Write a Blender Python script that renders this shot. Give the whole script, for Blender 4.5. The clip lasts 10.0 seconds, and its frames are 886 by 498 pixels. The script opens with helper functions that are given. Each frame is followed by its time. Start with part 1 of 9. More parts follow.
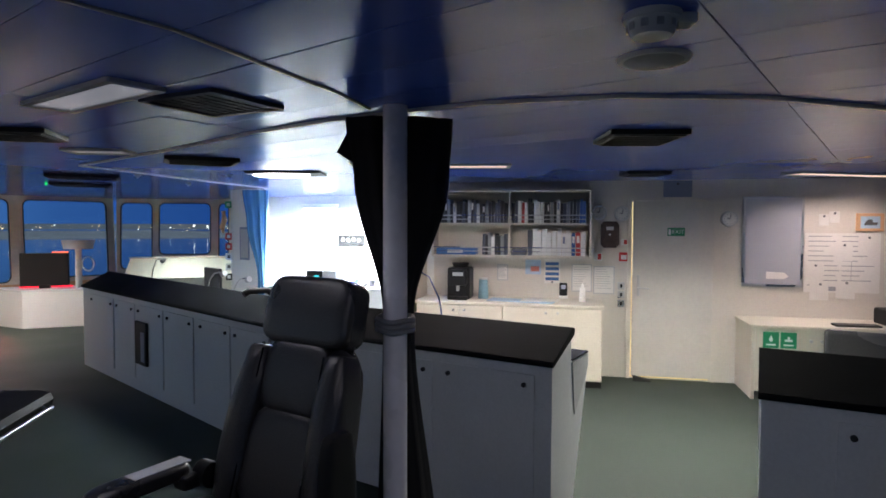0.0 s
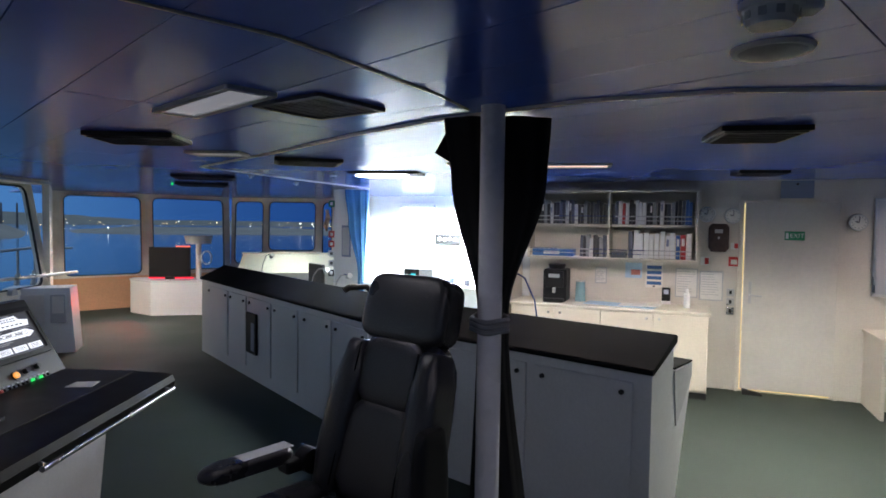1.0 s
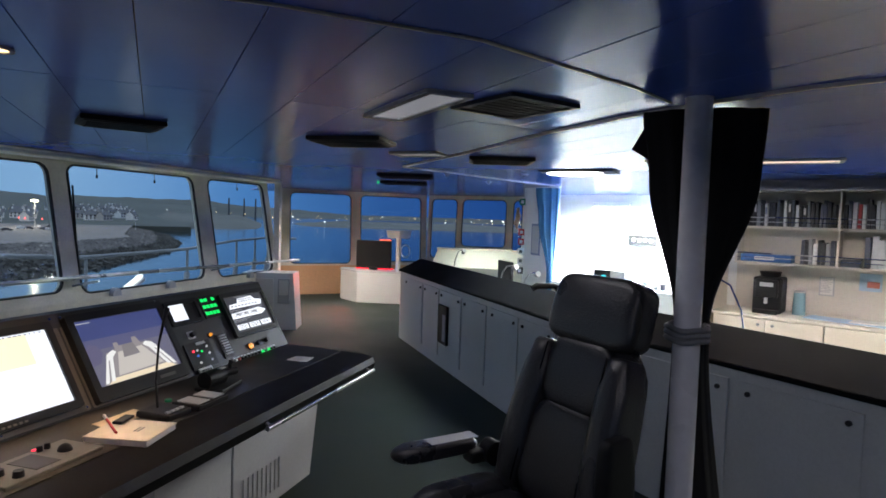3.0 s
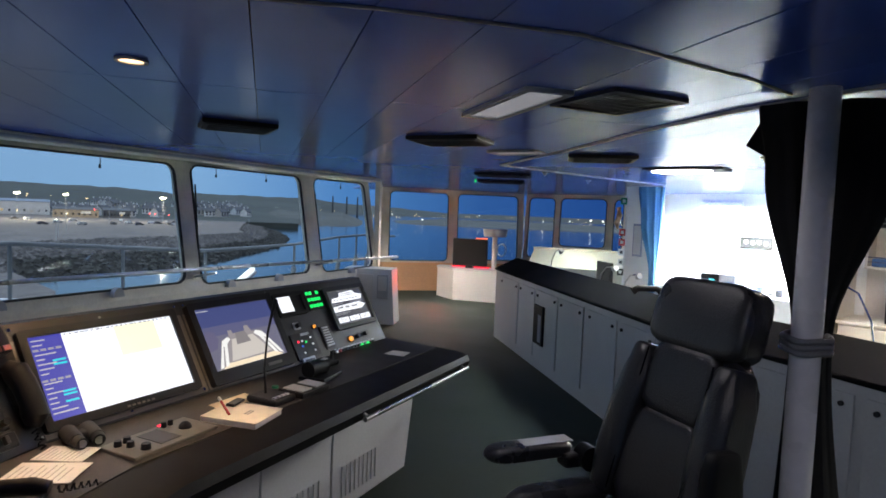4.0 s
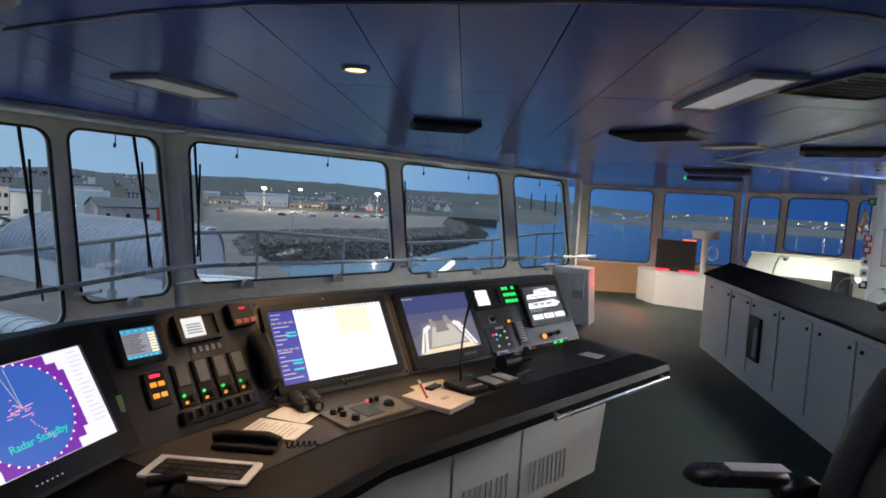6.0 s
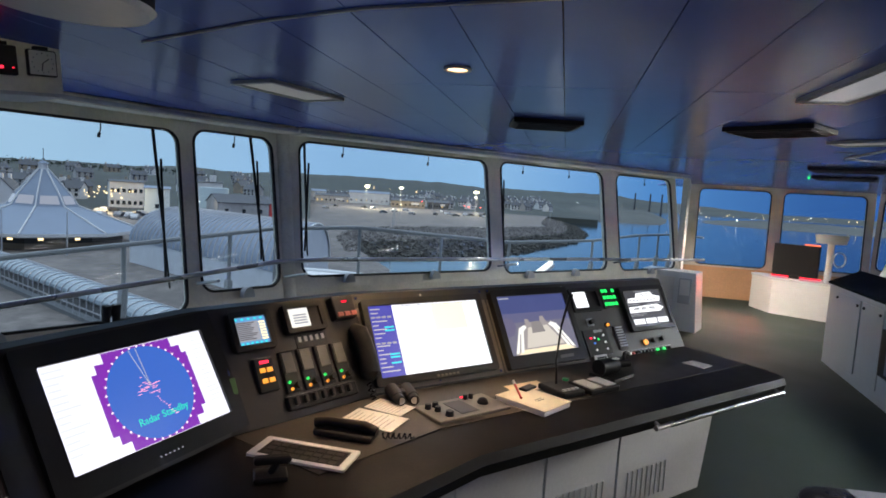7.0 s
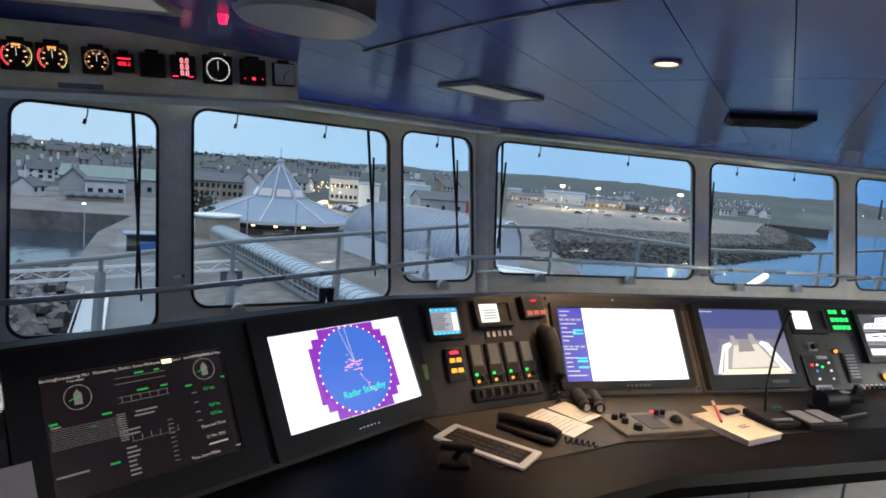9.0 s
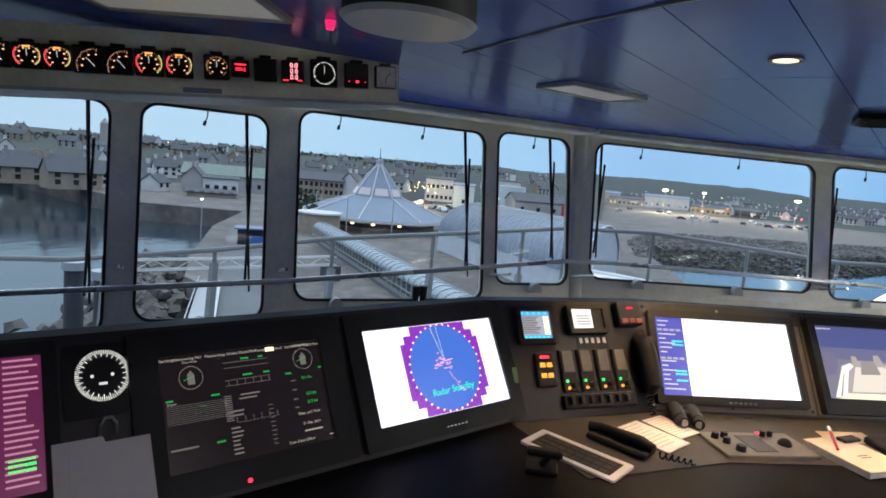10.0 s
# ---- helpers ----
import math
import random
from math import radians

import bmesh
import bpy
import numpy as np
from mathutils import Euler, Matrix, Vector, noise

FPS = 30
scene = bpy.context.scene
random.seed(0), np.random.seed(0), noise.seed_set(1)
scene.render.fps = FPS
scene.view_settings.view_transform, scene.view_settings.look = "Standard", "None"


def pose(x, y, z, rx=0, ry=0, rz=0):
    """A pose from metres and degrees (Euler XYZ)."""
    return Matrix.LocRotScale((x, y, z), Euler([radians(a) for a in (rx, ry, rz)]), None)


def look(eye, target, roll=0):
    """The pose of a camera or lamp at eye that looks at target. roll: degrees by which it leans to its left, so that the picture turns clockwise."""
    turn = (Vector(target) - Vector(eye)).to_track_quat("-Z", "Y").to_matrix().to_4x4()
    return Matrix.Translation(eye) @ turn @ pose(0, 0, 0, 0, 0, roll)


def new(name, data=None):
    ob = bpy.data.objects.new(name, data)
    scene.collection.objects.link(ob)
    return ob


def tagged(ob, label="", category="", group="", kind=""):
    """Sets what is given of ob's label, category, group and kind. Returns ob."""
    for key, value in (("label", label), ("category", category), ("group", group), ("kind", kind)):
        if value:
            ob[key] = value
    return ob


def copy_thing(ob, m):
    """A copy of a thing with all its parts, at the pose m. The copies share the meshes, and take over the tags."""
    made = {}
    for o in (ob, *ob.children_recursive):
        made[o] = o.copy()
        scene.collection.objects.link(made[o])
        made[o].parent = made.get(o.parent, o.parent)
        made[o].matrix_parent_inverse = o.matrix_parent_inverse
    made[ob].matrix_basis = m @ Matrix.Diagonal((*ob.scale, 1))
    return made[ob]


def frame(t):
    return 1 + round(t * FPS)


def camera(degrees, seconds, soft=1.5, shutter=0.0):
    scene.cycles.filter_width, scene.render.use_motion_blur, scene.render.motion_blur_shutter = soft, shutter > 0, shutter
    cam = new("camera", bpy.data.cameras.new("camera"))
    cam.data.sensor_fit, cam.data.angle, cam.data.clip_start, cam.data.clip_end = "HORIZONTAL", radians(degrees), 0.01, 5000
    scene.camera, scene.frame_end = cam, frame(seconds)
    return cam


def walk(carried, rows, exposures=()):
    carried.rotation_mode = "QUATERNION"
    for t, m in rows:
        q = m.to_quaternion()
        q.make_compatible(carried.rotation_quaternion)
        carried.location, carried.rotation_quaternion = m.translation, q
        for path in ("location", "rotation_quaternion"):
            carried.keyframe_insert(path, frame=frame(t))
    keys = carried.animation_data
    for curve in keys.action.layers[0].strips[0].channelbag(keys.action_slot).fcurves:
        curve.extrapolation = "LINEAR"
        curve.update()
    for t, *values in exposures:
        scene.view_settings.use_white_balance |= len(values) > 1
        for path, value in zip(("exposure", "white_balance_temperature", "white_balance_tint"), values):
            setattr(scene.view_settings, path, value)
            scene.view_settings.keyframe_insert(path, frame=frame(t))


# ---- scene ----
EYE = 1.74
CEIL = 2.24
cam = camera(73.0, 10.0, soft=1.7)
TURNS = [
    (0.0, 0.03, -2.36, 0.19), (0.5, 4.65, -2.38, 0.53), (1.0, 9.17, -2.44, 0.83), (1.5, 13.64, -2.54, 1.12),
    (2.0, 18.11, -2.67, 1.38), (2.5, 22.61, -2.83, 1.63), (3.0, 27.14, -3.02, 1.86), (3.5, 31.72, -3.24, 2.08),
    (4.0, 36.33, -3.48, 2.29), (4.5, 40.98, -3.75, 2.50), (5.0, 45.65, -4.03, 2.71), (5.5, 50.32, -4.33, 2.92),
    (6.0, 55.00, -4.64, 3.13), (6.5, 59.66, -4.97, 3.36), (7.0, 64.30, -5.30, 3.59), (7.5, 68.91, -5.64, 3.83),
    (8.0, 73.49, -5.99, 4.10), (8.5, 78.04, -6.33, 4.38), (9.0, 82.56, -6.67, 4.69), (9.5, 87.04, -7.01, 5.03),
    (10.0, 91.49, -7.34, 5.39)
]
walk(cam, [(t, pose(0, 0, EYE, 90, 0, yaw) @ pose(0, 0, 0, pitch, 0, 0) @ pose(0, 0, 0, 0, 0, roll)) for t, yaw, pitch, roll in TURNS],
     [(0.0, 0.27, 6100, 12), (2.0, 0.30, 6200, 10), (2.5, 0.30, 6200, 10), (4.0, 0.43, 6300, 10), (4.5, 0.46, 6400, 10), (5.5, 0.40, 6500, 10), (7.5, 0.8, 6500, 8), (10.0, 0.98, 6700, 8)])

# ---- sky at dusk: paler towards the bow, deep blue astern
world = bpy.data.worlds.new("dusk")
scene.world = world
world.use_nodes = True
wn, wl = world.node_tree.nodes, world.node_tree.links
wn.clear()
w_out = wn.new("ShaderNodeOutputWorld")
w_bg = wn.new("ShaderNodeBackground")
w_tc = wn.new("ShaderNodeTexCoord")
w_dot = wn.new("ShaderNodeVectorMath")
w_dot.operation = "DOT_PRODUCT"
w_dot.inputs[1].default_value = (-0.75, -0.66, 0.0)
w_ramp = wn.new("ShaderNodeValToRGB")
w_ramp.color_ramp.elements[0].position = 0.0
w_ramp.color_ramp.elements[0].color = (0.010, 0.042, 0.18, 1)
w_ramp.color_ramp.elements[1].position = 1.0
w_ramp.color_ramp.elements[1].color = (0.27, 0.37, 0.49, 1)
for w_p, w_c in ((0.18, (0.024, 0.078, 0.24, 1)), (0.34, (0.060, 0.165, 0.38, 1)), (0.52, (0.18, 0.31, 0.49, 1)), (0.69, (0.175, 0.295, 0.47, 1)), (0.88, (0.23, 0.345, 0.48, 1))):
    w_e = w_ramp.color_ramp.elements.new(w_p)
    w_e.color = w_c
w_map = wn.new("ShaderNodeMapRange")
w_map.inputs["From Min"].default_value, w_map.inputs["From Max"].default_value = -0.4, 1.0
w_sep = wn.new("ShaderNodeSeparateXYZ")
w_hz = wn.new("ShaderNodeMapRange")
w_hz.inputs["From Min"].default_value, w_hz.inputs["From Max"].default_value = 0.0, 0.30
w_hz.inputs["To Min"].default_value, w_hz.inputs["To Max"].default_value = 1.1, 1.0
w_nz = wn.new("ShaderNodeTexNoise")
w_nz.inputs["Scale"].default_value = 2.2
w_nz.inputs["Detail"].default_value = 4
w_nm = wn.new("ShaderNodeMapRange")
w_nm.inputs["To Min"].default_value, w_nm.inputs["To Max"].default_value = 0.76, 1.24
w_mul = wn.new("ShaderNodeMath")
w_mul.operation = "MULTIPLY"
wl.new(w_tc.outputs["Generated"], w_dot.inputs[0])
wl.new(w_dot.outputs["Value"], w_map.inputs["Value"])
wl.new(w_map.outputs[0], w_ramp.inputs["Fac"])
wl.new(w_tc.outputs["Generated"], w_sep.inputs[0])
wl.new(w_sep.outputs["Z"], w_hz.inputs["Value"])
wl.new(w_tc.outputs["Generated"], w_nz.inputs["Vector"])
wl.new(w_nz.outputs["Fac"], w_nm.inputs["Value"])
wl.new(w_hz.outputs[0], w_mul.inputs[0])
wl.new(w_nm.outputs[0], w_mul.inputs[1])
w_zen = wn.new("ShaderNodeMapRange")
w_zen.inputs["From Min"].default_value, w_zen.inputs["From Max"].default_value = 0.16, 0.75
w_mix = wn.new("ShaderNodeMix")
w_mix.data_type = "RGBA"
w_mix.inputs[7].default_value = (0.85, 0.98, 1.22, 1)
wl.new(w_sep.outputs["Z"], w_zen.inputs["Value"])
wl.new(w_zen.outputs[0], w_mix.inputs[0])
wl.new(w_ramp.outputs["Color"], w_mix.inputs[6])
wl.new(w_mix.outputs[2], w_bg.inputs["Color"])
wl.new(w_mul.outputs[0], w_bg.inputs["Strength"])
wl.new(w_bg.outputs[0], w_out.inputs["Surface"])


def pol(az, d, z=0.0):
    """A place by its bearing to port of the y axis, in degrees, and its distance."""
    return Vector((-d * math.sin(radians(az)), d * math.cos(radians(az)), z))


def lamp(name, kind, at, energy, colour, size=0.3, target=None, size_y=None, spot=None, spread=180):
    data = bpy.data.lights.new(name, kind)
    data.energy, data.color = energy, colour
    if kind == "AREA":
        data.size, data.spread = size, radians(spread)
        if size_y:
            data.shape, data.size_y = "RECTANGLE", size_y
    else:
        data.shadow_soft_size = size
    if spot:
        data.spot_size, data.spot_blend = radians(spot), 0.6
    ob = new(name, data)
    ob.matrix_world = look(Vector(at), Vector(target) if target else Vector(at) + Vector((0.0001, 0, -1)))
    return ob


# ---- lamps of the bridge
lamp("lit_ceiling_lamp", "AREA", pol(14.6, 6.1, 2.16), 45, (0.93, 1.0, 0.96), 0.5, spread=125)
lamp("chart_room_lamp", "AREA", (-1.35, 9.4, 2.2), 1300, (0.97, 1.0, 0.96), 0.9, spread=165)
lamp("strip_and_fill_lamp", "AREA", (0.26, 5.08, 2.22), 42, (1.0, 0.84, 0.74), 0.55, size_y=0.16, spread=165)
lamp("strip_and_fill_lamp", "AREA", (3.9, 5.8, 2.22), 12, (1.0, 0.80, 0.70), 0.8, size_y=0.3, spread=140)
# added fill lamp without a fixture, brightens the pole and cabinet fronts
lamp("strip_and_fill_lamp", "AREA", (0.3, 0.95, 2.2), 4.5, (1.0, 0.90, 0.94), 0.5, size_y=0.3, spread=165)
lamp("strip_and_fill_lamp", "AREA", (1.9, 4.5, 2.2), 66, (1.0, 0.95, 0.80), 0.5, size_y=0.3, spread=140)
lamp("dimmed_lamp", "AREA", (-1.39, 2.36, 2.21), 2.5, (1.0, 0.93, 0.95), 0.6, size_y=0.2, spread=165)
lamp("downlight_lamp", "SPOT", pol(64.0, 2.45, 2.225), 85, (1.0, 0.64, 0.36), 0.05, spot=76)
lamp("red_lamp", "AREA", pol(36.2, 11.4, 0.5), 5.0, (1.0, 0.08, 0.05), 0.3, pol(41, 10.8, 0), spread=120)
lamp("wing_lamp", "AREA", pol(38.0, 10.8, 2.2), 45, (1.0, 0.86, 0.72), 0.4, spread=135)
lamp("desk_lamp", "AREA", pol(23.5, 10.6, 1.75), 9, (0.95, 1.0, 0.85), 0.3, spread=140)

# ---- materials
def mat(name, colour, rough=0.5, metal=0.0, grain=0.0, scale=30.0, bump=0.0, stain=0.0, stain_scale=1.5, coat=0.0, spec=0.5, emit=None, power=0.0, rvar=0.09):
    """A surface with fine grain, larger stains and a little relief."""
    m = bpy.data.materials.new(name)
    m.use_nodes = True
    nt = m.node_tree
    p = nt.nodes["Principled BSDF"]
    p.inputs["Roughness"].default_value = rough
    p.inputs["Metallic"].default_value = metal
    p.inputs["Coat Weight"].default_value = coat
    p.inputs["Specular IOR Level"].default_value = spec
    p.inputs["Base Color"].default_value = (*colour, 1)
    if emit:
        p.inputs["Emission Color"].default_value = (*emit, 1)
        p.inputs["Emission Strength"].default_value = power
    if grain or stain or bump:
        tc = nt.nodes.new("ShaderNodeTexCoord")
        geo = nt.nodes.new("ShaderNodeNewGeometry")
        fine = nt.nodes.new("ShaderNodeTexNoise")
        fine.inputs["Scale"].default_value, fine.inputs["Detail"].default_value = scale, 6
        wide = nt.nodes.new("ShaderNodeTexNoise")
        wide.inputs["Scale"].default_value, wide.inputs["Detail"].default_value = stain_scale, 5
        nt.links.new(geo.outputs["Position"], fine.inputs["Vector"])
        nt.links.new(geo.outputs["Position"], wide.inputs["Vector"])
        ra = nt.nodes.new("ShaderNodeMapRange")
        ra.inputs["From Min"].default_value, ra.inputs["From Max"].default_value = 0.3, 0.7
        ra.inputs["To Min"].default_value, ra.inputs["To Max"].default_value = 1 - grain, 1 + grain
        rb = nt.nodes.new("ShaderNodeMapRange")
        rb.inputs["From Min"].default_value, rb.inputs["From Max"].default_value = 0.3, 0.7
        rb.inputs["To Min"].default_value, rb.inputs["To Max"].default_value = 1 - stain, 1 + stain * 0.6
        mu = nt.nodes.new("ShaderNodeMath")
        mu.operation = "MULTIPLY"
        nt.links.new(fine.outputs["Fac"], ra.inputs["Value"])
        nt.links.new(wide.outputs["Fac"], rb.inputs["Value"])
        nt.links.new(ra.outputs[0], mu.inputs[0])
        nt.links.new(rb.outputs[0], mu.inputs[1])
        vm = nt.nodes.new("ShaderNodeVectorMath")
        vm.operation = "SCALE"
        vm.inputs[0].default_value = colour
        nt.links.new(mu.outputs[0], vm.inputs["Scale"])
        nt.links.new(vm.outputs[0], p.inputs["Base Color"])
        rr = nt.nodes.new("ShaderNodeMapRange")
        rr.inputs["From Min"].default_value, rr.inputs["From Max"].default_value = 0.3, 0.7
        rr.inputs["To Min"].default_value, rr.inputs["To Max"].default_value = max(0.03, rough - rvar), min(1, rough + rvar)
        nt.links.new(wide.outputs["Fac"], rr.inputs["Value"])
        nt.links.new(rr.outputs[0], p.inputs["Roughness"])
        if bump:
            bu = nt.nodes.new("ShaderNodeBump")
            bu.inputs["Strength"].default_value, bu.inputs["Distance"].default_value = bump, 0.004
            nt.links.new(fine.outputs["Fac"], bu.inputs["Height"])
            nt.links.new(bu.outputs[0], p.inputs["Normal"])
    return m


M_CEIL = mat("ceiling_paint", (0.080, 0.15, 0.64), 0.20, spec=0.31, grain=0.02, scale=5, stain=0.03, stain_scale=0.5, rvar=0.012)
M_CSEAM = mat("ceiling_seam", (0.02, 0.025, 0.05), 0.6)
M_TRIM = mat("grey_trim", (0.45, 0.46, 0.47), 0.45, grain=0.06, stain=0.08)
M_WALL = mat("cream_wall", (0.62, 0.58, 0.52), 0.55, grain=0.04, scale=60, stain=0.06, bump=0.1)
M_WHITE = mat("white_paint", (0.74, 0.75, 0.74), 0.4, grain=0.03, scale=50, stain=0.06)
M_WFRAME = mat("window_frame_paint", (0.80, 0.76, 0.65), 0.5, grain=0.06, scale=40, stain=0.14, stain_scale=4, bump=0.1)
M_CAB = mat("grey_cabinet", (0.62, 0.63, 0.63), 0.42, grain=0.04, scale=60, stain=0.08)
M_CABW = mat("cream_cabinet", (0.62, 0.57, 0.48), 0.45, grain=0.04, scale=50, stain=0.06)
M_GAP = mat("dark_gap", (0.03, 0.03, 0.03), 0.7)
M_BLACK = mat("black_plastic", (0.008, 0.008, 0.009), 0.5, spec=0.28, grain=0.15, scale=200, bump=0.12)
M_DESK = mat("black_desk", (0.008, 0.0075, 0.008), 0.5, spec=0.16, grain=0.2, scale=160, stain=0.25, stain_scale=3, bump=0.1)
M_PANEL = mat("grey_panel", (0.125, 0.115, 0.105), 0.45, spec=0.35, grain=0.08, scale=120, stain=0.12, bump=0.06)
M_DARKP = mat("dark_panel", (0.014, 0.013, 0.013), 0.48, grain=0.12, scale=120, stain=0.15, bump=0.06)
M_FLOOR = mat("green_floor", (0.036, 0.047, 0.039), 0.7, spec=0.25, grain=0.10, scale=90, stain=0.18, stain_scale=1.2, bump=0.15)
M_VINYL = mat("black_vinyl", (0.006, 0.006, 0.007), 0.85, spec=0.08, grain=0.2, scale=150, bump=0.1)
M_LEATHER = mat("black_leather", (0.026, 0.026, 0.028), 0.30, grain=0.2, scale=140, bump=0.5)
M_POLE = mat("white_pole", (0.82, 0.80, 0.82), 0.28, grain=0.03, stain=0.10, stain_scale=3)
M_CLOTH = mat("black_cloth", (0.006, 0.006, 0.007), 0.9, grain=0.25, scale=300, bump=0.3)
M_BLUECLOTH = mat("blue_cloth", (0.06, 0.20, 0.40), 0.8, grain=0.1, scale=200, stain=0.1, bump=0.2)
M_STEEL = mat("steel", (0.5, 0.5, 0.5), 0.28, 1.0, grain=0.05, stain=0.1)
M_ORAIL = mat("outer_rail_paint", (0.20, 0.215, 0.225), 0.45, grain=0.08, stain=0.15)
M_RAIL = mat("grey_rail", (0.62, 0.63, 0.63), 0.28, 0.7, grain=0.05, stain=0.1)
M_RUBBER = mat("black_rubber", (0.015, 0.015, 0.016), 0.7, grain=0.1)
M_PAPER = mat("paper", (0.72, 0.70, 0.66), 0.8, grain=0.03, scale=40, stain=0.04)
M_PAPERB = mat("blue_paper", (0.42, 0.56, 0.70), 0.8, grain=0.05, stain=0.06)
M_INK = mat("print_ink", (0.10, 0.10, 0.11), 0.7)
M_RED = mat("red_paint", (0.50, 0.03, 0.03), 0.5, grain=0.05)
M_ORANGE = mat("orange_paint", (0.72, 0.43, 0.24), 0.5, grain=0.05, stain=0.1)
M_GREENS = mat("green_sign", (0.01, 0.22, 0.10), 0.5)
M_BLUE = mat("blue_paint", (0.04, 0.12, 0.32), 0.5, grain=0.05)
# faint emission stands in for bounced light on unlit lamp faces
M_PALE_GLOW = mat("pale_faint_glow", (0.82, 0.82, 0.80), 0.4, grain=0.05, scale=80, emit=(1.0, 0.98, 0.92), power=0.06)
M_GREYBLUE = mat("grey_blue_plate", (0.20, 0.23, 0.33), 0.4, stain=0.08)


def glow(name, colour, power=1.0):
    return mat(name, (0.01, 0.01, 0.01), 0.25, emit=colour, power=power)


G_WHITE = glow("screen_white", (0.92, 0.93, 1.0), 1.0)
G_BLUE = glow("screen_blue", (0.045, 0.13, 0.52), 0.75)
G_NAVY = glow("screen_navy", (0.05, 0.05, 0.30), 1.0)
G_PURPLE = glow("screen_purple", (0.22, 0.03, 0.42), 0.7)
G_DARK = glow("screen_dark", (0.0045, 0.0028, 0.0028), 1.0)
G_DUSK = glow("screen_dusk", (0.12, 0.115, 0.16), 1.0)
G_CYAN = glow("screen_cyan", (0.02, 0.55, 0.62), 1.0)
G_GREEN = glow("light_green", (0.02, 0.75, 0.12), 1.0)
G_RED = glow("light_red", (1.0, 0.02, 0.05), 1.6)
G_AMBER = glow("light_amber", (1.0, 0.36, 0.04), 0.8)
G_PINK = glow("screen_pink", (0.085, 0.012, 0.05), 0.7)
G_CTEXT = glow("conning_text", (0.24, 0.22, 0.21), 0.8)
G_CGREY = glow("conning_grey", (0.10, 0.09, 0.09), 0.8)
G_CGREEN = glow("conning_green", (0.01, 0.20, 0.04), 0.9)
G_TEXT = glow("screen_text", (0.75, 0.75, 0.75), 0.5)
G_GREY = glow("screen_grey", (0.30, 0.30, 0.34), 0.8)
G_CREAM = glow("screen_cream", (0.95, 0.75, 0.45), 1.0)
G_LAMP = glow("lamp_glow", (1.0, 0.98, 0.95), 14)
G_WARM = glow("downlight_glow", (1.0, 0.60, 0.30), 2.4)
G_DIM = glow("dimmed_lens", (0.95, 0.93, 0.98), 0.16)
G_STRIP = glow("strip_glow", (1.0, 0.72, 0.55), 0.9)
G_CRACK = glow("doorway_glow", (1.0, 0.80, 0.38), 0.85)
G_TOWN = glow("town_lamp", (1.0, 0.66, 0.30), 5)
G_TOWNW = glow("town_lamp_white", (1.0, 0.93, 0.80), 4)
G_TOWNR = glow("town_lamp_red", (1.0, 0.08, 0.05), 5)


def glass_mat():
    m = bpy.data.materials.new("window_glass")
    m.use_nodes = True
    nt = m.node_tree
    nt.nodes.clear()
    out = nt.nodes.new("ShaderNodeOutputMaterial")
    tr = nt.nodes.new("ShaderNodeBsdfTransparent")
    tr.inputs["Color"].default_value = (0.92, 0.95, 0.95, 1)
    gl = nt.nodes.new("ShaderNodeBsdfGlossy")
    gl.inputs["Roughness"].default_value = 0.02
    mx = nt.nodes.new("ShaderNodeMixShader")
    mx.inputs["Fac"].default_value = 0.009
    nt.links.new(tr.outputs[0], mx.inputs[1])
    nt.links.new(gl.outputs[0], mx.inputs[2])
    nt.links.new(mx.outputs[0], out.inputs["Surface"])
    return m


M_GLASS = glass_mat()


# ---- mesh helpers
def mesh_of(name, bm, material, smooth=False):
    me = bpy.data.meshes.new(name)
    bmesh.ops.recalc_face_normals(bm, faces=bm.faces)
    bm.to_mesh(me)
    bm.free()
    for q in (material if isinstance(material, (list, tuple)) else [material]):
        me.materials.append(q)
    if smooth:
        me.polygons.foreach_set("use_smooth", [True] * len(me.polygons))
        me.set_sharp_from_angle(angle=radians(40))
    return me


def part(name, bm, material, parent, label="", smooth=False, m=None):
    ob = new(name, mesh_of(name, bm, material, smooth))
    ob.parent = parent
    if m is not None:
        ob.matrix_basis = m
    if label:
        tagged(ob, label=label)
    return ob


def solo(name, bm, material, label, category, kind="", group="", smooth=False, m=None):
    ob = new(name, mesh_of(name, bm, material, smooth))
    if m is not None:
        ob.matrix_basis = m
    return tagged(ob, label, category, group, kind)


def thing(name, m, label, category, group="", kind=""):
    ob = new(name)
    ob.empty_display_size = 0.1
    ob.matrix_basis = m
    return tagged(ob, label, category, group, kind)


def box(bm, x0, x1, y0, y1, z0, z1, bevel=0.0, m=None, idx=0, seg=2):
    ret = bmesh.ops.create_cube(bm, size=1.0)
    vs = ret["verts"]
    for v in vs:
        v.co = Vector(((x0 + x1) / 2 + v.co.x * (x1 - x0), (y0 + y1) / 2 + v.co.y * (y1 - y0), (z0 + z1) / 2 + v.co.z * (z1 - z0)))
    fs = {f for v in vs for f in v.link_faces}
    if bevel > 0:
        es = list({e for v in vs for e in v.link_edges})
        r = bmesh.ops.bevel(bm, geom=es, offset=bevel, segments=seg, affect="EDGES", profile=0.5)
        vs = list({v for f in r["faces"] for v in f.verts} | {v for v in vs if v.is_valid})
        fs = {f for v in vs for f in v.link_faces}
    for f in fs:
        f.material_index = idx
    if m is not None:
        bmesh.ops.transform(bm, matrix=m, verts=[v for v in vs if v.is_valid])
    return bm


def bx(x0, x1, y0, y1, z0, z1, bevel=0.0, m=None):
    return box(bmesh.new(), x0, x1, y0, y1, z0, z1, bevel, m)


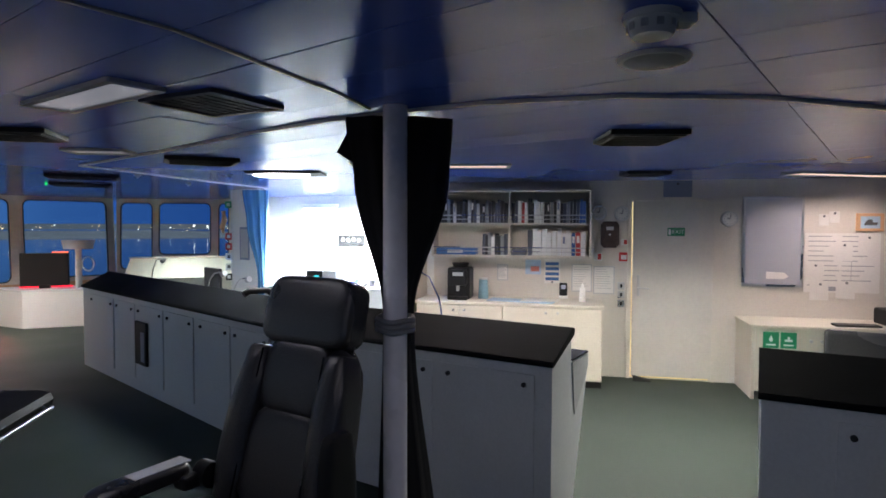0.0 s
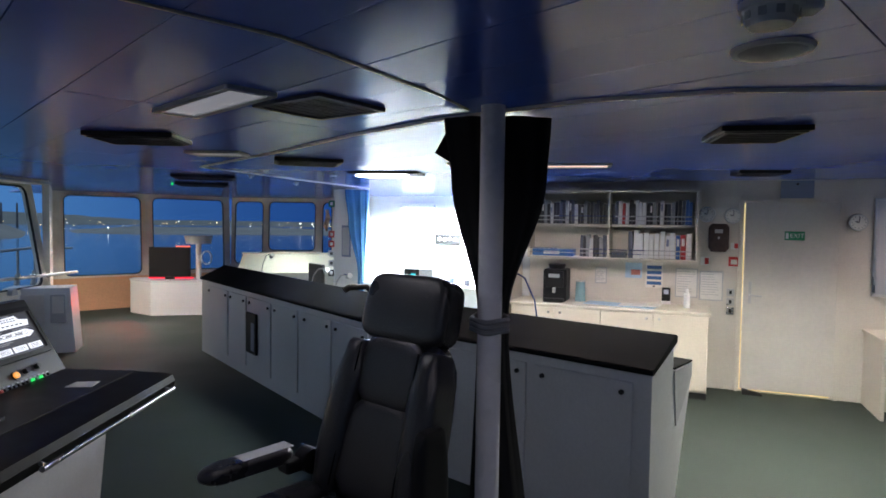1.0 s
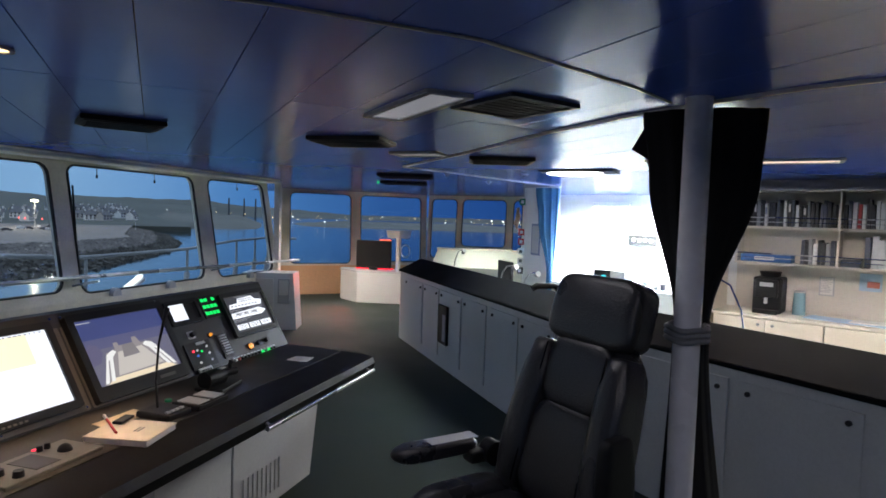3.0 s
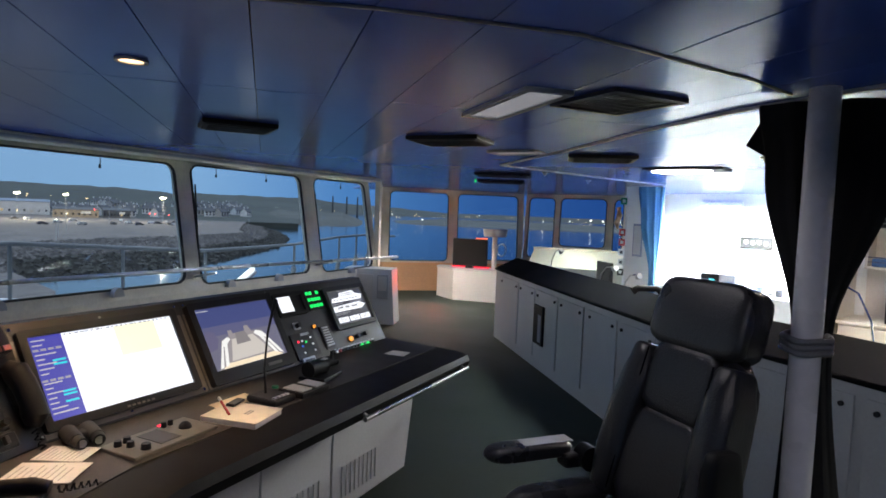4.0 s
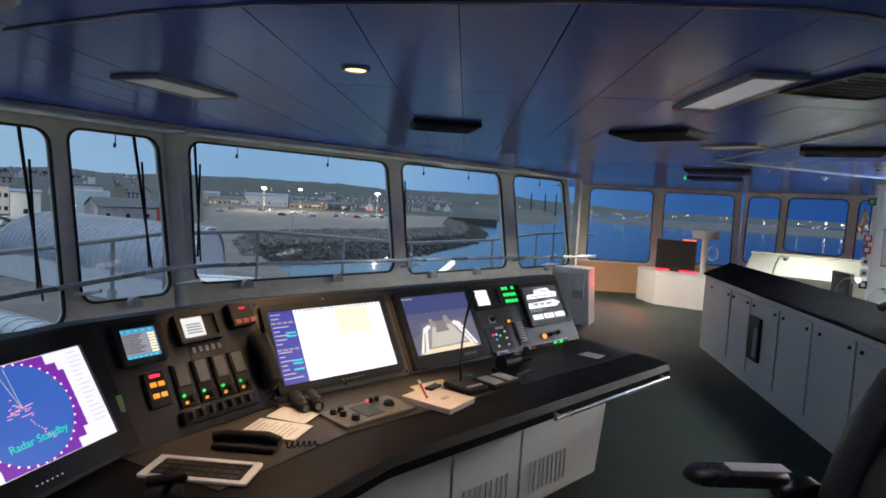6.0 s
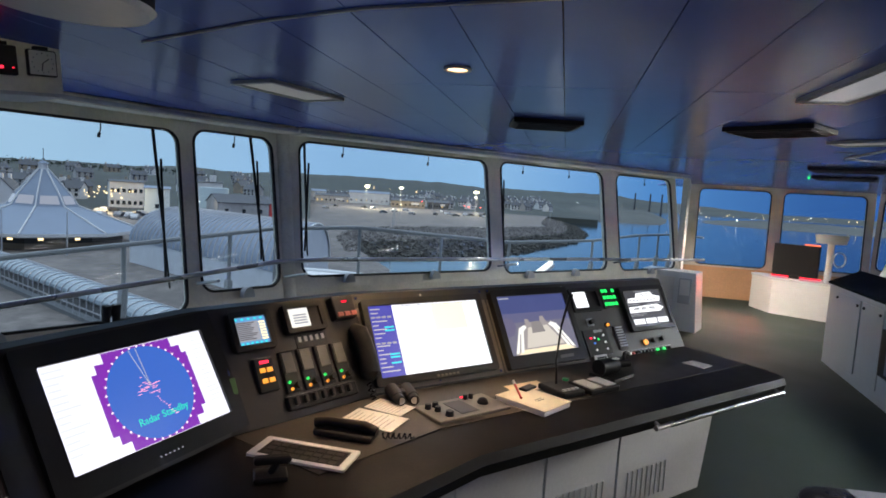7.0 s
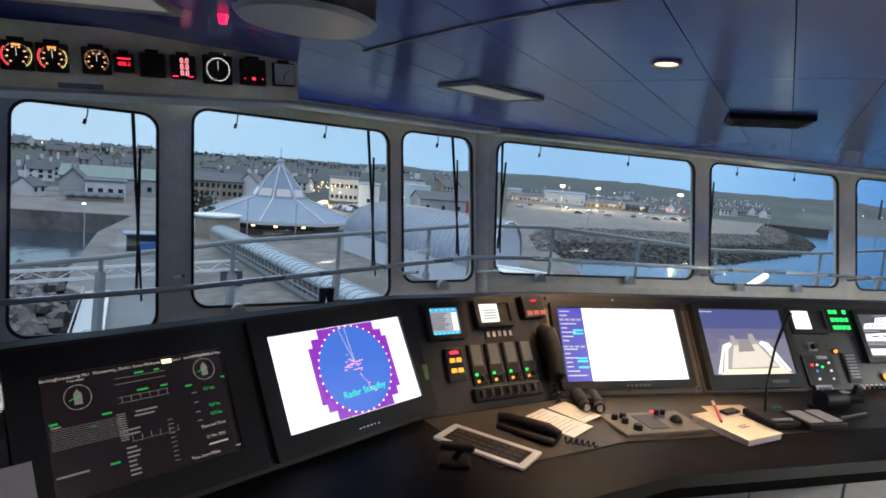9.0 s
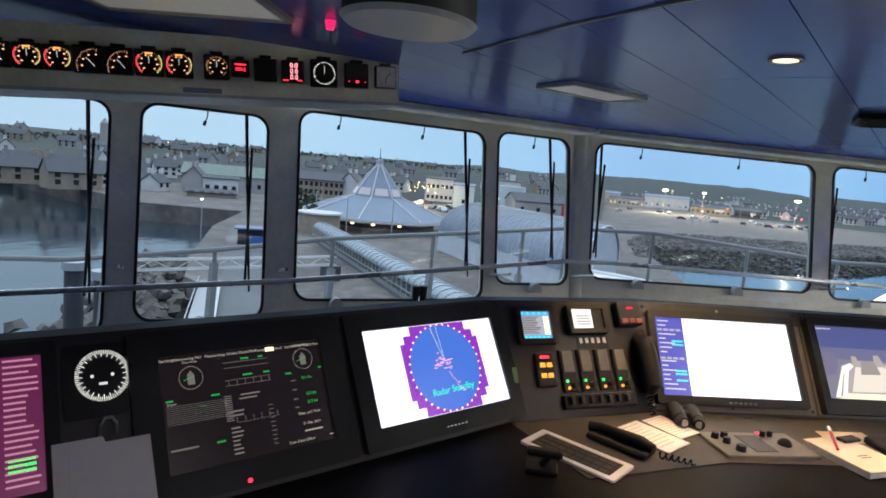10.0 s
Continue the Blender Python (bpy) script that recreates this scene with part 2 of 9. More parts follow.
def cyl(bm, a, b, r, r2=None, n=16, caps=True):
    a, b = Vector(a), Vector(b)
    d = b - a
    ret = bmesh.ops.create_cone(bm, cap_ends=caps, segments=n, radius1=r, radius2=r if r2 is None else r2, depth=d.length)
    bmesh.ops.transform(bm, matrix=Matrix.Translation((a + b) / 2) @ d.to_track_quat("Z", "Y").to_matrix().to_4x4(), verts=ret["verts"])
    return bm


def cy(a, b, r, r2=None, n=16):
    return cyl(bmesh.new(), a, b, r, r2, n)


def tube(bm, pts, r, n=8):
    """A round bar through the points."""
    rings = []
    pts = [Vector(p) for p in pts]
    for i, p in enumerate(pts):
        d = (pts[min(i + 1, len(pts) - 1)] - pts[max(i - 1, 0)]).normalized()
        q = d.to_track_quat("Z", "Y")
        rad = r[i] if isinstance(r, (list, tuple)) else r
        rings.append([bm.verts.new(p + q @ Vector((rad * math.cos(k * math.tau / n), rad * math.sin(k * math.tau / n), 0))) for k in range(n)])
    for u, v in zip(rings, rings[1:]):
        for k in range(n):
            bm.faces.new((u[k], u[(k + 1) % n], v[(k + 1) % n], v[k]))
    bm.faces.new(list(reversed(rings[0])))
    bm.faces.new(rings[-1])
    return bm


def prism(bm, poly, h0, h1, m=None):
    """A flat outline (u, v) drawn out from h0 to h1 along its third axis."""
    lo = [bm.verts.new((u, v, h0)) for u, v in poly]
    hi = [bm.verts.new((u, v, h1)) for u, v in poly]
    bm.faces.new(list(reversed(lo)))
    bm.faces.new(hi)
    n = len(poly)
    for i in range(n):
        bm.faces.new((lo[i], lo[(i + 1) % n], hi[(i + 1) % n], hi[i]))
    if m is not None:
        bmesh.ops.transform(bm, matrix=m, verts=lo + hi)
    return bm


def rounded(x0, x1, y0, y1, r, n=5):
    pts = []
    for cx, cyy, a in ((x1 - r, y1 - r, 0), (x0 + r, y1 - r, 90), (x0 + r, y0 + r, 180), (x1 - r, y0 + r, 270)):
        pts += [(cx + r * math.cos(radians(a + 90 * k / n)), cyy + r * math.sin(radians(a + 90 * k / n))) for k in range(n + 1)]
    return pts


def ring(bm, outer, inner, h0, h1):
    """A frame between two outlines of the same number of points."""
    n = len(outer)
    vs = [[bm.verts.new((u, v, h)) for u, v in loop] for loop in (outer, inner) for h in (h0, h1)]
    for a, b in ((0, 1), (3, 2), (2, 0), (1, 3)):
        for i in range(n):
            bm.faces.new((vs[a][i], vs[a][(i + 1) % n], vs[b][(i + 1) % n], vs[b][i]))
    return bm


def run_frame(a, b, z=0.0):
    """Axes of a wall: x from a to b, y to the inner side (the left of a to b), z up."""
    a, b = Vector((a[0], a[1], z)), Vector((b[0], b[1], z))
    x = (b - a).normalized()
    y = Vector((-x.y, x.x, 0))
    return Matrix.Translation(a) @ Matrix((x, y, Vector((0, 0, 1)))).transposed().to_4x4()


def text_bm(body, size, m=None, depth=0.0008):
    cu = bpy.data.curves.new("writing", "FONT")
    cu.body, cu.size, cu.align_x, cu.align_y, cu.extrude = body, size, "CENTER", "CENTER", depth
    ob = bpy.data.objects.new("writing", cu)
    scene.collection.objects.link(ob)
    bpy.context.view_layer.update()
    me = bpy.data.meshes.new_from_object(ob.evaluated_get(bpy.context.evaluated_depsgraph_get()))
    bm = bmesh.new()
    bm.from_mesh(me)
    bpy.data.objects.remove(ob)
    bpy.data.curves.remove(cu)
    bpy.data.meshes.remove(me)
    if m is not None:
        bmesh.ops.transform(bm, matrix=m, verts=bm.verts)
    return bm


UP = Matrix(((1, 0, 0, 0), (0, 0, -1, 0), (0, 1, 0, 0), (0, 0, 0, 1)))  # flat (u, v) outline set upright, u to x, v to z, h to -y

# ---- the plan of the bridge, the corners of its walls
P_L, P_M, P_R = (-2.43, -5.24), (-5.39, 1.10), (-6.55, 7.15)
P_W1, P_W2, P_W3 = (-8.75, 9.62), (-6.68, 12.19), (-4.41, 12.44)
P_E1, P_E2 = (-3.17, 8.96), (-2.56, 8.52)
P_B1, P_B2 = (-3.30, 11.20), (0.60, 10.40)
P_A0, P_A1 = (-0.19, 7.26), (6.86, 5.76)
P_C1, P_C2 = (7.4, -1.0), (3.0, -6.0)
OUTLINE = [P_L, P_M, P_R, P_W1, P_W2, P_W3, P_E1, P_E2, P_B1, P_B2, P_A0, P_A1, P_C1, P_C2]

bm = bmesh.new()
prism(bm, [(p[0], p[1]) for p in OUTLINE], -0.08, 0.0)
floor = solo("floor", bm, M_FLOOR, "dull green vinyl deck floor with scuffs", "floor", "structure")

# ceiling: painted metal sheets with open joints
bm = bmesh.new()
prism(bm, [(p[0] * 1.02, p[1] * 1.02) for p in OUTLINE], CEIL + 0.03, CEIL + 0.10)
ceiling = solo("ceiling", bm, M_CSEAM, "dark blue painted metal ceiling sheets with joints", "ceiling", "structure")


def inside(p):
    hit = False
    for (x0, y0), (x1, y1) in zip(OUTLINE, OUTLINE[1:] + OUTLINE[:1]):
        if (y0 > p[1]) != (y1 > p[1]) and p[0] < (x1 - x0) * (p[1] - y0) / (y1 - y0) + x0:
            hit = not hit
    return hit


bm = bmesh.new()
CA = radians(-37)
cu_, cv_ = Vector((math.cos(CA), math.sin(CA))), Vector((-math.sin(CA), math.cos(CA)))
for iu in range(-7, 8):
    for iv in range(-46, 62):
        cc = cu_ * (iu + 0.5) * 2.4 + cv_ * (iv + 0.5) * 0.3 + Vector((-0.32, 0.18))
        if inside(cc) or any(inside(cc + cu_ * a * 1.2 + cv_ * b * 0.15) for a in (-1, 1) for b in (-1, 1)):
            dz = random.uniform(0, 0.0012)
            lo = [cc + cu_ * a * 1.198 + cv_ * b * 0.1482 for a, b in ((-1, -1), (1, -1), (1, 1), (-1, 1))]
            vs = [bm.verts.new((p.x, p.y, CEIL + dz)) for p in lo] + [bm.verts.new((p.x, p.y, CEIL + 0.028)) for p in lo]
            for f in ((0, 3, 2, 1), (4, 5, 6, 7), (0, 1, 5, 4), (1, 2, 6, 5), (2, 3, 7, 6), (3, 0, 4, 7)):
                bm.faces.new([vs[k] for k in f])
sheets = new("ceiling_sheet", mesh_of("ceiling_sheet", bm, M_CEIL))
sheets.parent = ceiling
tagged(sheets, kind="stuff")


def plain_wall(name, a, b, material, label, z1=CEIL + 0.02, thick=0.08):
    m = run_frame(a, b)
    w = (Vector(b) - Vector(a)).length
    return solo(name, bx(-0.02, w + 0.02, -thick, 0, -0.05, z1), material, label, "wall", "structure", m=m)


def window_wall(name, a, b, cells, z0, z1, lean, label, mat_low=None, win_label="", first=1, bend=None):
    """A wall of leaning windows; cells: (from, to, sill, top) along it."""
    m = run_frame(a, b)
    w = (Vector(b) - Vector(a)).length
    wall = thing(name, m, label, "wall", kind="structure")
    part("lower_wall", bx(0, w, -0.08, 0, -0.05, z0), mat_low or M_WFRAME, wall)
    sh = Matrix(((1, 0, 0, 0), (0, 1, -lean, lean * (bend or z0)), (0, 0, 1, 0), (0, 0, 0, 1)))
    bm = box(bmesh.new(), 0, w, -0.06, 0.0, z1, CEIL + 0.05, m=sh)
    part("header", bm, M_WFRAME, wall)
    edges = [0.0] + [(c0[1] + c1[0]) / 2 for c0, c1 in zip(cells, cells[1:])] + [w]
    for i, (x0, x1, s0, s1) in enumerate(cells):
        r = 0.11
        inner = rounded(x0, x1, s0, s1, r)
        k = len(inner) // 4
        outer = []
        for q, (cx, cz) in enumerate(((edges[i + 1], z1), (edges[i], z1), (edges[i], z0), (edges[i + 1], z0))):
            outer += [(cx, cz)] * k
        outer = [(ox + (ix - ox) * 1e-4, oz + (iz - oz) * 1e-4) for (ox, oz), (ix, iz) in zip(outer, inner)]
        tmp = ring(bmesh.new(), outer, inner, 0.0, 0.06)
        bmesh.ops.transform(tmp, matrix=sh @ UP, verts=tmp.verts)
        part("window_surround", tmp, M_WFRAME, wall)
    for i, (x0, x1, s0, s1) in enumerate(cells):
        win = thing("window_%d" % (first + i), m, win_label or "rounded bridge window leaning outward in a dark rubber seal", "window", kind="structure")
        o, n_ = rounded(x0 - 0.006, x1 + 0.006, s0 - 0.006, s1 + 0.006, 0.115), rounded(x0 + 0.013, x1 - 0.013, s0 + 0.013, s1 - 0.013, 0.10)
        bm = ring(bmesh.new(), o, n_, -0.008, 0.016)
        bmesh.ops.transform(bm, matrix=sh @ UP, verts=bm.verts)
        part("seal", bm, M_RUBBER, win, "black rubber seal")
        bm = prism(bmesh.new(), rounded(x0, x1, s0, s1, 0.1), 0.03, 0.036)
        bmesh.ops.transform(bm, matrix=sh @ UP, verts=bm.verts)
        g = part("pane", bm, M_GLASS, win, "clear window pane")
        g.visible_shadow = False
    return wall, m, sh


CELLS_R = [(0.14, 1.44, 0.84, 2.15), (1.72, 3.57, 0.86, 2.15), (3.77, 6.05, 0.90, 2.14)]
CELLS_L = [(0.09, 0.83, 0.83, 2.13), (0.95, 2.52, 0.69, 2.10), (2.74, 3.58, 0.55, 2.02), (3.76, 5.10, 0.46, 2.00), (5.3, 6.8, 0.44, 2.00)]
wall_fr, FR, SH_R = window_wall("wall_front", P_R, P_M, CELLS_R, 0.80, 2.17, 0.17, "grey painted front wall with leaning windows", first=1)
wall_fl, FL, SH_L = window_wall("wall_bow", P_M, P_L, CELLS_L, 0.38, 2.16, 0.17, "grey painted bow wall with leaning windows", first=4, bend=0.66)
wall_w, FW, SH_W = window_wall("wall_wing", P_W2, P_W1, [(0.14, 1.58, 0.70, 2.17), (1.80, 3.12, 0.66, 2.17)], 0.62, 2.19, 0.05, "wing wall with windows above an orange lower part", M_ORANGE, first=9)
wall_w2, FW2, SH_W2 = window_wall("wall_wing_side", P_W3, P_W2, [(0.06, 0.26, 0.95, 2.16), (0.42, 1.45, 1.10, 2.16), (1.58, 2.2, 0.80, 2.16)], 0.60, 2.19, 0.05, "white wing side wall with windows", first=11)
# post closing the leaning corner between the two front walls
c_out = (Vector((FR.to_3x3() @ Vector((0, -1, 0)))) + Vector((FL.to_3x3() @ Vector((0, -1, 0))))).normalized()
c_low = Vector((P_M[0], P_M[1], 0.0)) + c_out * 0.035
solo("corner_post", tube(bmesh.new(), [c_low, c_low + Vector((0, 0, 0.70)), c_low + c_out * 0.17 * 1.5 + Vector((0, 0, 2.23))], 0.075, 14), M_WFRAME, "grey painted leaning post at the window corner", "post", "structure", smooth=True)
plain_wall("wall_wing_inner", P_W1, P_R, M_WFRAME, "grey painted wall towards the wing")
plain_wall("wall_sign_strip", P_E1, P_W3, M_WHITE, "narrow white wall carrying safety signs")
plain_wall("wall_locker", P_E2, P_E1, M_WHITE, "white partition beside the blue curtain")
plain_wall("wall_chart_port", P_B1, P_E2, M_WHITE, "white chart room wall")
plain_wall("wall_chart_back", P_B2, P_B1, M_WHITE, "white chart room back wall")
plain_wall("wall_chart_inner", P_A0, P_B2, M_WHITE, "white chart room side wall")
wall_aft = plain_wall("wall_aft", P_A1, P_A0, M_WALL, "cream painted aft wall")
plain_wall("wall_side", P_C1, P_A1, M_WALL, "cream side wall")
# two unseen walls, their windows added so sky light fills the room
window_wall("unseen_wall_behind", P_C2, P_C1, [(0.3, 1.7, 0.75, 2.05), (1.95, 3.35, 0.75, 2.05), (3.6, 5.0, 0.75, 2.05), (5.2, 6.4, 0.75, 2.05)], 0.70, 2.1, 0.1, "unseen window wall behind the helm, added to let in sky light", first=20)
window_wall("unseen_wall_far_end", P_L, P_C2, [(0.3, 1.8, 0.70, 2.05), (2.0, 3.5, 0.70, 2.05), (3.7, 5.2, 0.70, 2.05)], 0.66, 2.1, 0.1, "unseen window wall at the bow's far end, added to let in sky light", first=16)

# ---- the helm console
T_RUN = [Vector((-0.7, -1.72)), Vector((-2.29, 0.12)), Vector((-2.58, 0.80)), Vector((-2.95, 3.03))]


def offset_run(off):
    """The console's line, set in by off, with mitred corners."""
    out = []
    ns = []
    for a, b in zip(T_RUN, T_RUN[1:]):
        e = (b - a).normalized()
        ns.append(Vector((e.y, -e.x)))
    for i, p in enumerate(T_RUN):
        if i == 0:
            out.append(p + ns[0] * off)
        elif i == len(T_RUN) - 1:
            out.append(p + ns[-1] * off)
        else:
            s = (ns[i - 1] + ns[i]).normalized()
            out.append(p + s * off / s.dot(ns[i]))
    return out


def swept(bm, profile, lo=0, hi=3):
    """A profile of (offset, height) led along the console's line."""
    rows = []
    for off, z in profile:
        rows.append([bm.verts.new((p.x, p.y, z)) for p in offset_run(off)[lo:hi + 1]])
    n = len(profile)
    for k in range(n):
        a, b = rows[k], rows[(k + 1) % n]
        for i in range(len(a) - 1):
            bm.faces.new((a[i], a[i + 1], b[i + 1], b[i]))
    bm.faces.new([r[0] for r in rows])
    bm.faces.new([r[-1] for r in reversed(rows)])
    return bm


helm = thing("helm_console", pose(0, 0, 0), "black and grey helm console with sloping instrument panels", "console")
part("base", swept(bmesh.new(), [(-0.02, 0.0), (-0.02, 0.80), (0.50, 0.80), (0.42, 0.0)]), M_CAB, helm, "grey painted console base")
part("panel", swept(bmesh.new(), [(-0.06, 0.80), (-0.06, 1.262), (0.0, 1.262), (0.235, 0.865), (0.235, 0.80)]), M_DARKP, helm, "dark sloping instrument panel")
part("desktop", swept(bmesh.new(), [(0.2, 0.80), (0.2, 0.862), (0.80, 0.848), (0.86, 0.835), (0.875, 0.80), (0.86, 0.755), (0.80, 0.74), (0.5, 0.745)]), M_DESK, helm, "black desk with a rolled edge", smooth=True)

part("desk_inlay", swept(bmesh.new(), [(0.24, 0.856), (0.24, 0.8635), (0.64, 0.8555), (0.64, 0.846)], 1, 3), mat("desk_inlay", (0.040, 0.036, 0.033), 0.5, spec=0.3, grain=0.15, scale=150, stain=0.2, stain_scale=4, bump=0.08), helm, "dark grey inlay along the desk", smooth=False)


def run_slope(k):
    """Axes of the sloping panel of run k: x along, y up the slope, z out of it."""
    a, b = T_RUN[k], T_RUN[k + 1]
    e = (b - a).normalized()
    n_ = Vector((e.y, -e.x))
    v = Vector((n_.x * 0.22, n_.y * 0.22, -0.37)).normalized()
    x = Vector((e.x, e.y, 0))
    y = -v
    return Matrix.Translation((a.x, a.y, 1.25)) @ Matrix((x, y, x.cross(y))).transposed().to_4x4()


def run_flat(k, z=0.86):
    a, b = T_RUN[k], T_RUN[k + 1]
    e = (b - a).normalized()
    x, y = Vector((e.x, e.y, 0)), Vector((-e.y, e.x, 0))
    return Matrix.Translation((a.x, a.y, z)) @ Matrix((x, y, Vector((0, 0, 1)))).transposed().to_4x4()


S_A, S_B, S_C = run_slope(0), run_slope(1), run_slope(2)
F_A, F_B, F_C = run_flat(0), run_flat(1), run_flat(2)

# ---- pole with tied curtain
pole = thing("support_pole", Matrix.Translation(pol(4.6, 2.57)), "white painted steel support pole", "pole")
part("shaft", cy((0, 0, 0), (0, 0, CEIL), 0.052, n=32), M_POLE, pole, smooth=True)

# ---- cabinet consoles
def cabinet_console(a, b, label, doors, ends=True):
    """A grey cabinet row with a black sloping top, its face on the line a to b (face to the left)."""
    m = run_frame(a, b)
    w = (Vector(b) - Vector(a)).length
    c = thing("cabinet_console", m, label, "console", "consoles behind the helm")
    bm = prism(bmesh.new(), [(0.0, 0.0), (0.0, 0.97), (-0.30, 1.10), (-0.30, 0.93), (-0.60, 0.93), (-0.60, 0.84), (-0.33, 0.0)], 0, w,
               Matrix(((0, 0, 1, 0), (1, 0, 0, 0), (0, 1, 0, 0), (0, 0, 0, 1))))
    part("body", bm, M_CAB, c)
    bm = prism(bmesh.new(), [(0.012, 0.955), (0.012, 0.985), (-0.30, 1.135), (-0.325, 1.125), (-0.325, 1.09)], -0.012, w + 0.012,
               Matrix(((0, 0, 1, 0), (1, 0, 0, 0), (0, 1, 0, 0), (0, 0, 0, 1))))
    part("top", bm, M_VINYL, c, "black sloping top")
    for x_ in (-0.006, w):
        part("end_gusset", prism(bmesh.new(), [(-0.31, 0.925), (-0.60, 0.925), (-0.60, 0.85), (-0.36, 0.60)], x_, x_ + 0.006,
                                 Matrix(((0, 0, 1, 0), (1, 0, 0, 0), (0, 1, 0, 0), (0, 0, 0, 1)))), M_TRIM, c, "grey slanting gusset plate")
    part("rear_shelf", bx(-0.004, w + 0.004, -0.605, -0.318, 0.931, 0.943, 0.003), M_VINYL, c, "black rear shelf cover")
    part("top_hem", cy((-0.012, 0.012, 0.97), (w + 0.012, 0.012, 0.97), 0.012, n=10), M_VINYL, c)
    for d0, d1 in doors:
        d = part("door", bx(d0, d1, 0.002, 0.014, 0.12, 0.90, 0.004), M_CAB, c)
        for kx in (d0 + 0.06, d1 - 0.06):
            part("latch", cy((kx, 0.012, 0.84), (kx, 0.028, 0.84), 0.014, n=12), M_RUBBER, d, "black round latch")
    return c, m


cabinet_console((-1.25, 4.42), (-4.42, 7.32), "long grey cabinet console with a black sloping top", [(0.06, 0.62), (0.66, 1.22), (1.32, 1.9), (1.96, 2.6), (2.66, 3.2), (3.26, 4.0)])
cabinet_console((0.60, 3.26), (-1.20, 4.38), "grey cabinet console with black sloping top beside the pole", [(0.1, 0.72), (0.78, 1.7)])
cabinet_console((3.2, 1.75), (1.44, 2.68), "grey cabinet console with black sloping top by the desk", [(0.5, 1.1), (1.16, 1.7)])

# ---- screens and instruments of the helm
def flat_panel(m, u0, u1, v0, v1, h=0.0, t=0.02, r=0.0):
    """A plate on a panel's face, v measured down from its top edge."""
    bm = bmesh.new()
    if r:
        prism(bm, rounded(u0, u1, -v1, -v0, r, 3), h, h + t)
    else:
        box(bm, u0, u1, -v1, -v0, h, h + t)
    return bm


def monitor(name, m, u0, u1, v0, v1, bez, label, body_mat, h=0.0, thick=0.03, chin=0.0):
    """A flush display: bezel ring and body; returns the thing and the picture's corner frame."""
    mon = thing(name, m, label, "monitor")
    o = rounded(u0, u1, -v1, -v0, 0.012, 3)
    i = rounded(u0 + bez, u1 - bez, -v1 + bez + chin, -v0 - bez, 0.004, 3)
    part("bezel", ring(bmesh.new(), o, i, h + 0.002, h + thick), body_mat, mon)
    part("backing", prism(bmesh.new(), rounded(u0 + 0.005, u1 - 0.005, -v1 + 0.005, -v0 - 0.005, 0.01, 3), h + 0.001, h + thick - 0.012), M_BLACK, mon)
    k = (u0 + bez, u1 - bez, v0 + bez, v1 - bez - chin, h + thick - 0.0115)
    return mon, k


def fill(mon, name, k, fu0, fu1, fv0, fv1, material, lift=0.0005, label=""):
    """A lit field of a picture, by fractions of its width and height (from its top)."""
    u0, u1, v0, v1, h = k
    a, b = u0 + (u1 - u0) * fu0, u0 + (u1 - u0) * fu1
    c, d = v0 + (v1 - v0) * fv0, v0 + (v1 - v0) * fv1
    return part(name, bx(a, b, -d, -c, h, h + lift), material, mon, label)


def bars(mon, k, cells, material, lift=0.0012, name="writing_bar"):
    """Unreadable lines of writing as plain bars, one mesh."""
    u0, u1, v0, v1, h = k
    bm = bmesh.new()
    for fu0, fu1, fv0, fv1 in cells:
        box(bm, u0 + (u1 - u0) * fu0, u0 + (u1 - u0) * fu1, -(v0 + (v1 - v0) * fv1), -(v0 + (v1 - v0) * fv0), h, h + lift)
    return tagged(part(name, bm, material, mon), kind="stuff")


def disc(bm, cx, cyy, r, h0, h1, n=48, sx=1.0):
    prism(bm, [(cx + sx * r * math.cos(k * math.tau / n), cyy + r * math.sin(k * math.tau / n)) for k in range(n)], h0, h1)
    return bm


def at_frac(k, fu, fv):
    u0, u1, v0, v1, h = k
    return u0 + (u1 - u0) * fu, -(v0 + (v1 - v0) * fv), h


RND = random.Random(7)

# chart display with its grey metal surround
mp = thing("display_surround", S_C, "brushed grey metal surround of the displays, lit by the downlight", "panel")
part("plate", flat_panel(S_C, 0.0, 0.745, -0.004, 0.445, 0.0, 0.006, 0.01), M_PANEL, mp)
part("plate", flat_panel(S_C, 0.755, 1.34, -0.004, 0.445, 0.0, 0.006, 0.01), M_PANEL, mp)
for u in (0.012, 0.36, 0.725, 0.775, 1.328):
    for v in (0.012, 0.43):
        part("screw", cy((u, -v, 0.006), (u, -v, 0.009), 0.006, n=10), M_STEEL, mp)
mon, k = monitor("chart_display", S_C, 0.02, 0.70, 0.03, 0.425, 0.03, "chart display, white sea area with a blue data column", M_BLACK, 0.005, 0.03, 0.005)
fill(mon, "picture", k, 0, 1, 0, 1, G_WHITE)
fill(mon, "data_column", k, 0.0, 0.205, 0.0, 1.0, G_NAVY, 0.001)
fill(mon, "land_patch", k, 0.55, 0.86, 0.02, 0.42, glow("chart_land", (0.95, 0.86, 0.58), 0.95), 0.0009)
bars(mon, k, [(0.015 + 0.045 * j, 0.05 + 0.045 * j, v, v + 0.028) for v in (0.15, 0.52) for j in range(4)], G_GREY)
bars(mon, k, [(0.02, RND.uniform(0.06, 0.19), 0.04 + 0.058 * j, 0.055 + 0.058 * j) for j in range(16) if j not in (2, 8)], G_TEXT)
bars(mon, k, [(0.11, 0.19, v, v + 0.022) for v in (0.30, 0.345, 0.68, 0.72, 0.80)], G_CYAN)
bars(mon, k, [(0.22 + 0.035 * j, 0.22 + 0.035 * j + RND.uniform(0.01, 0.03), 0.012, 0.028) for j in range(22)], G_GREY)
bm = bmesh.new()
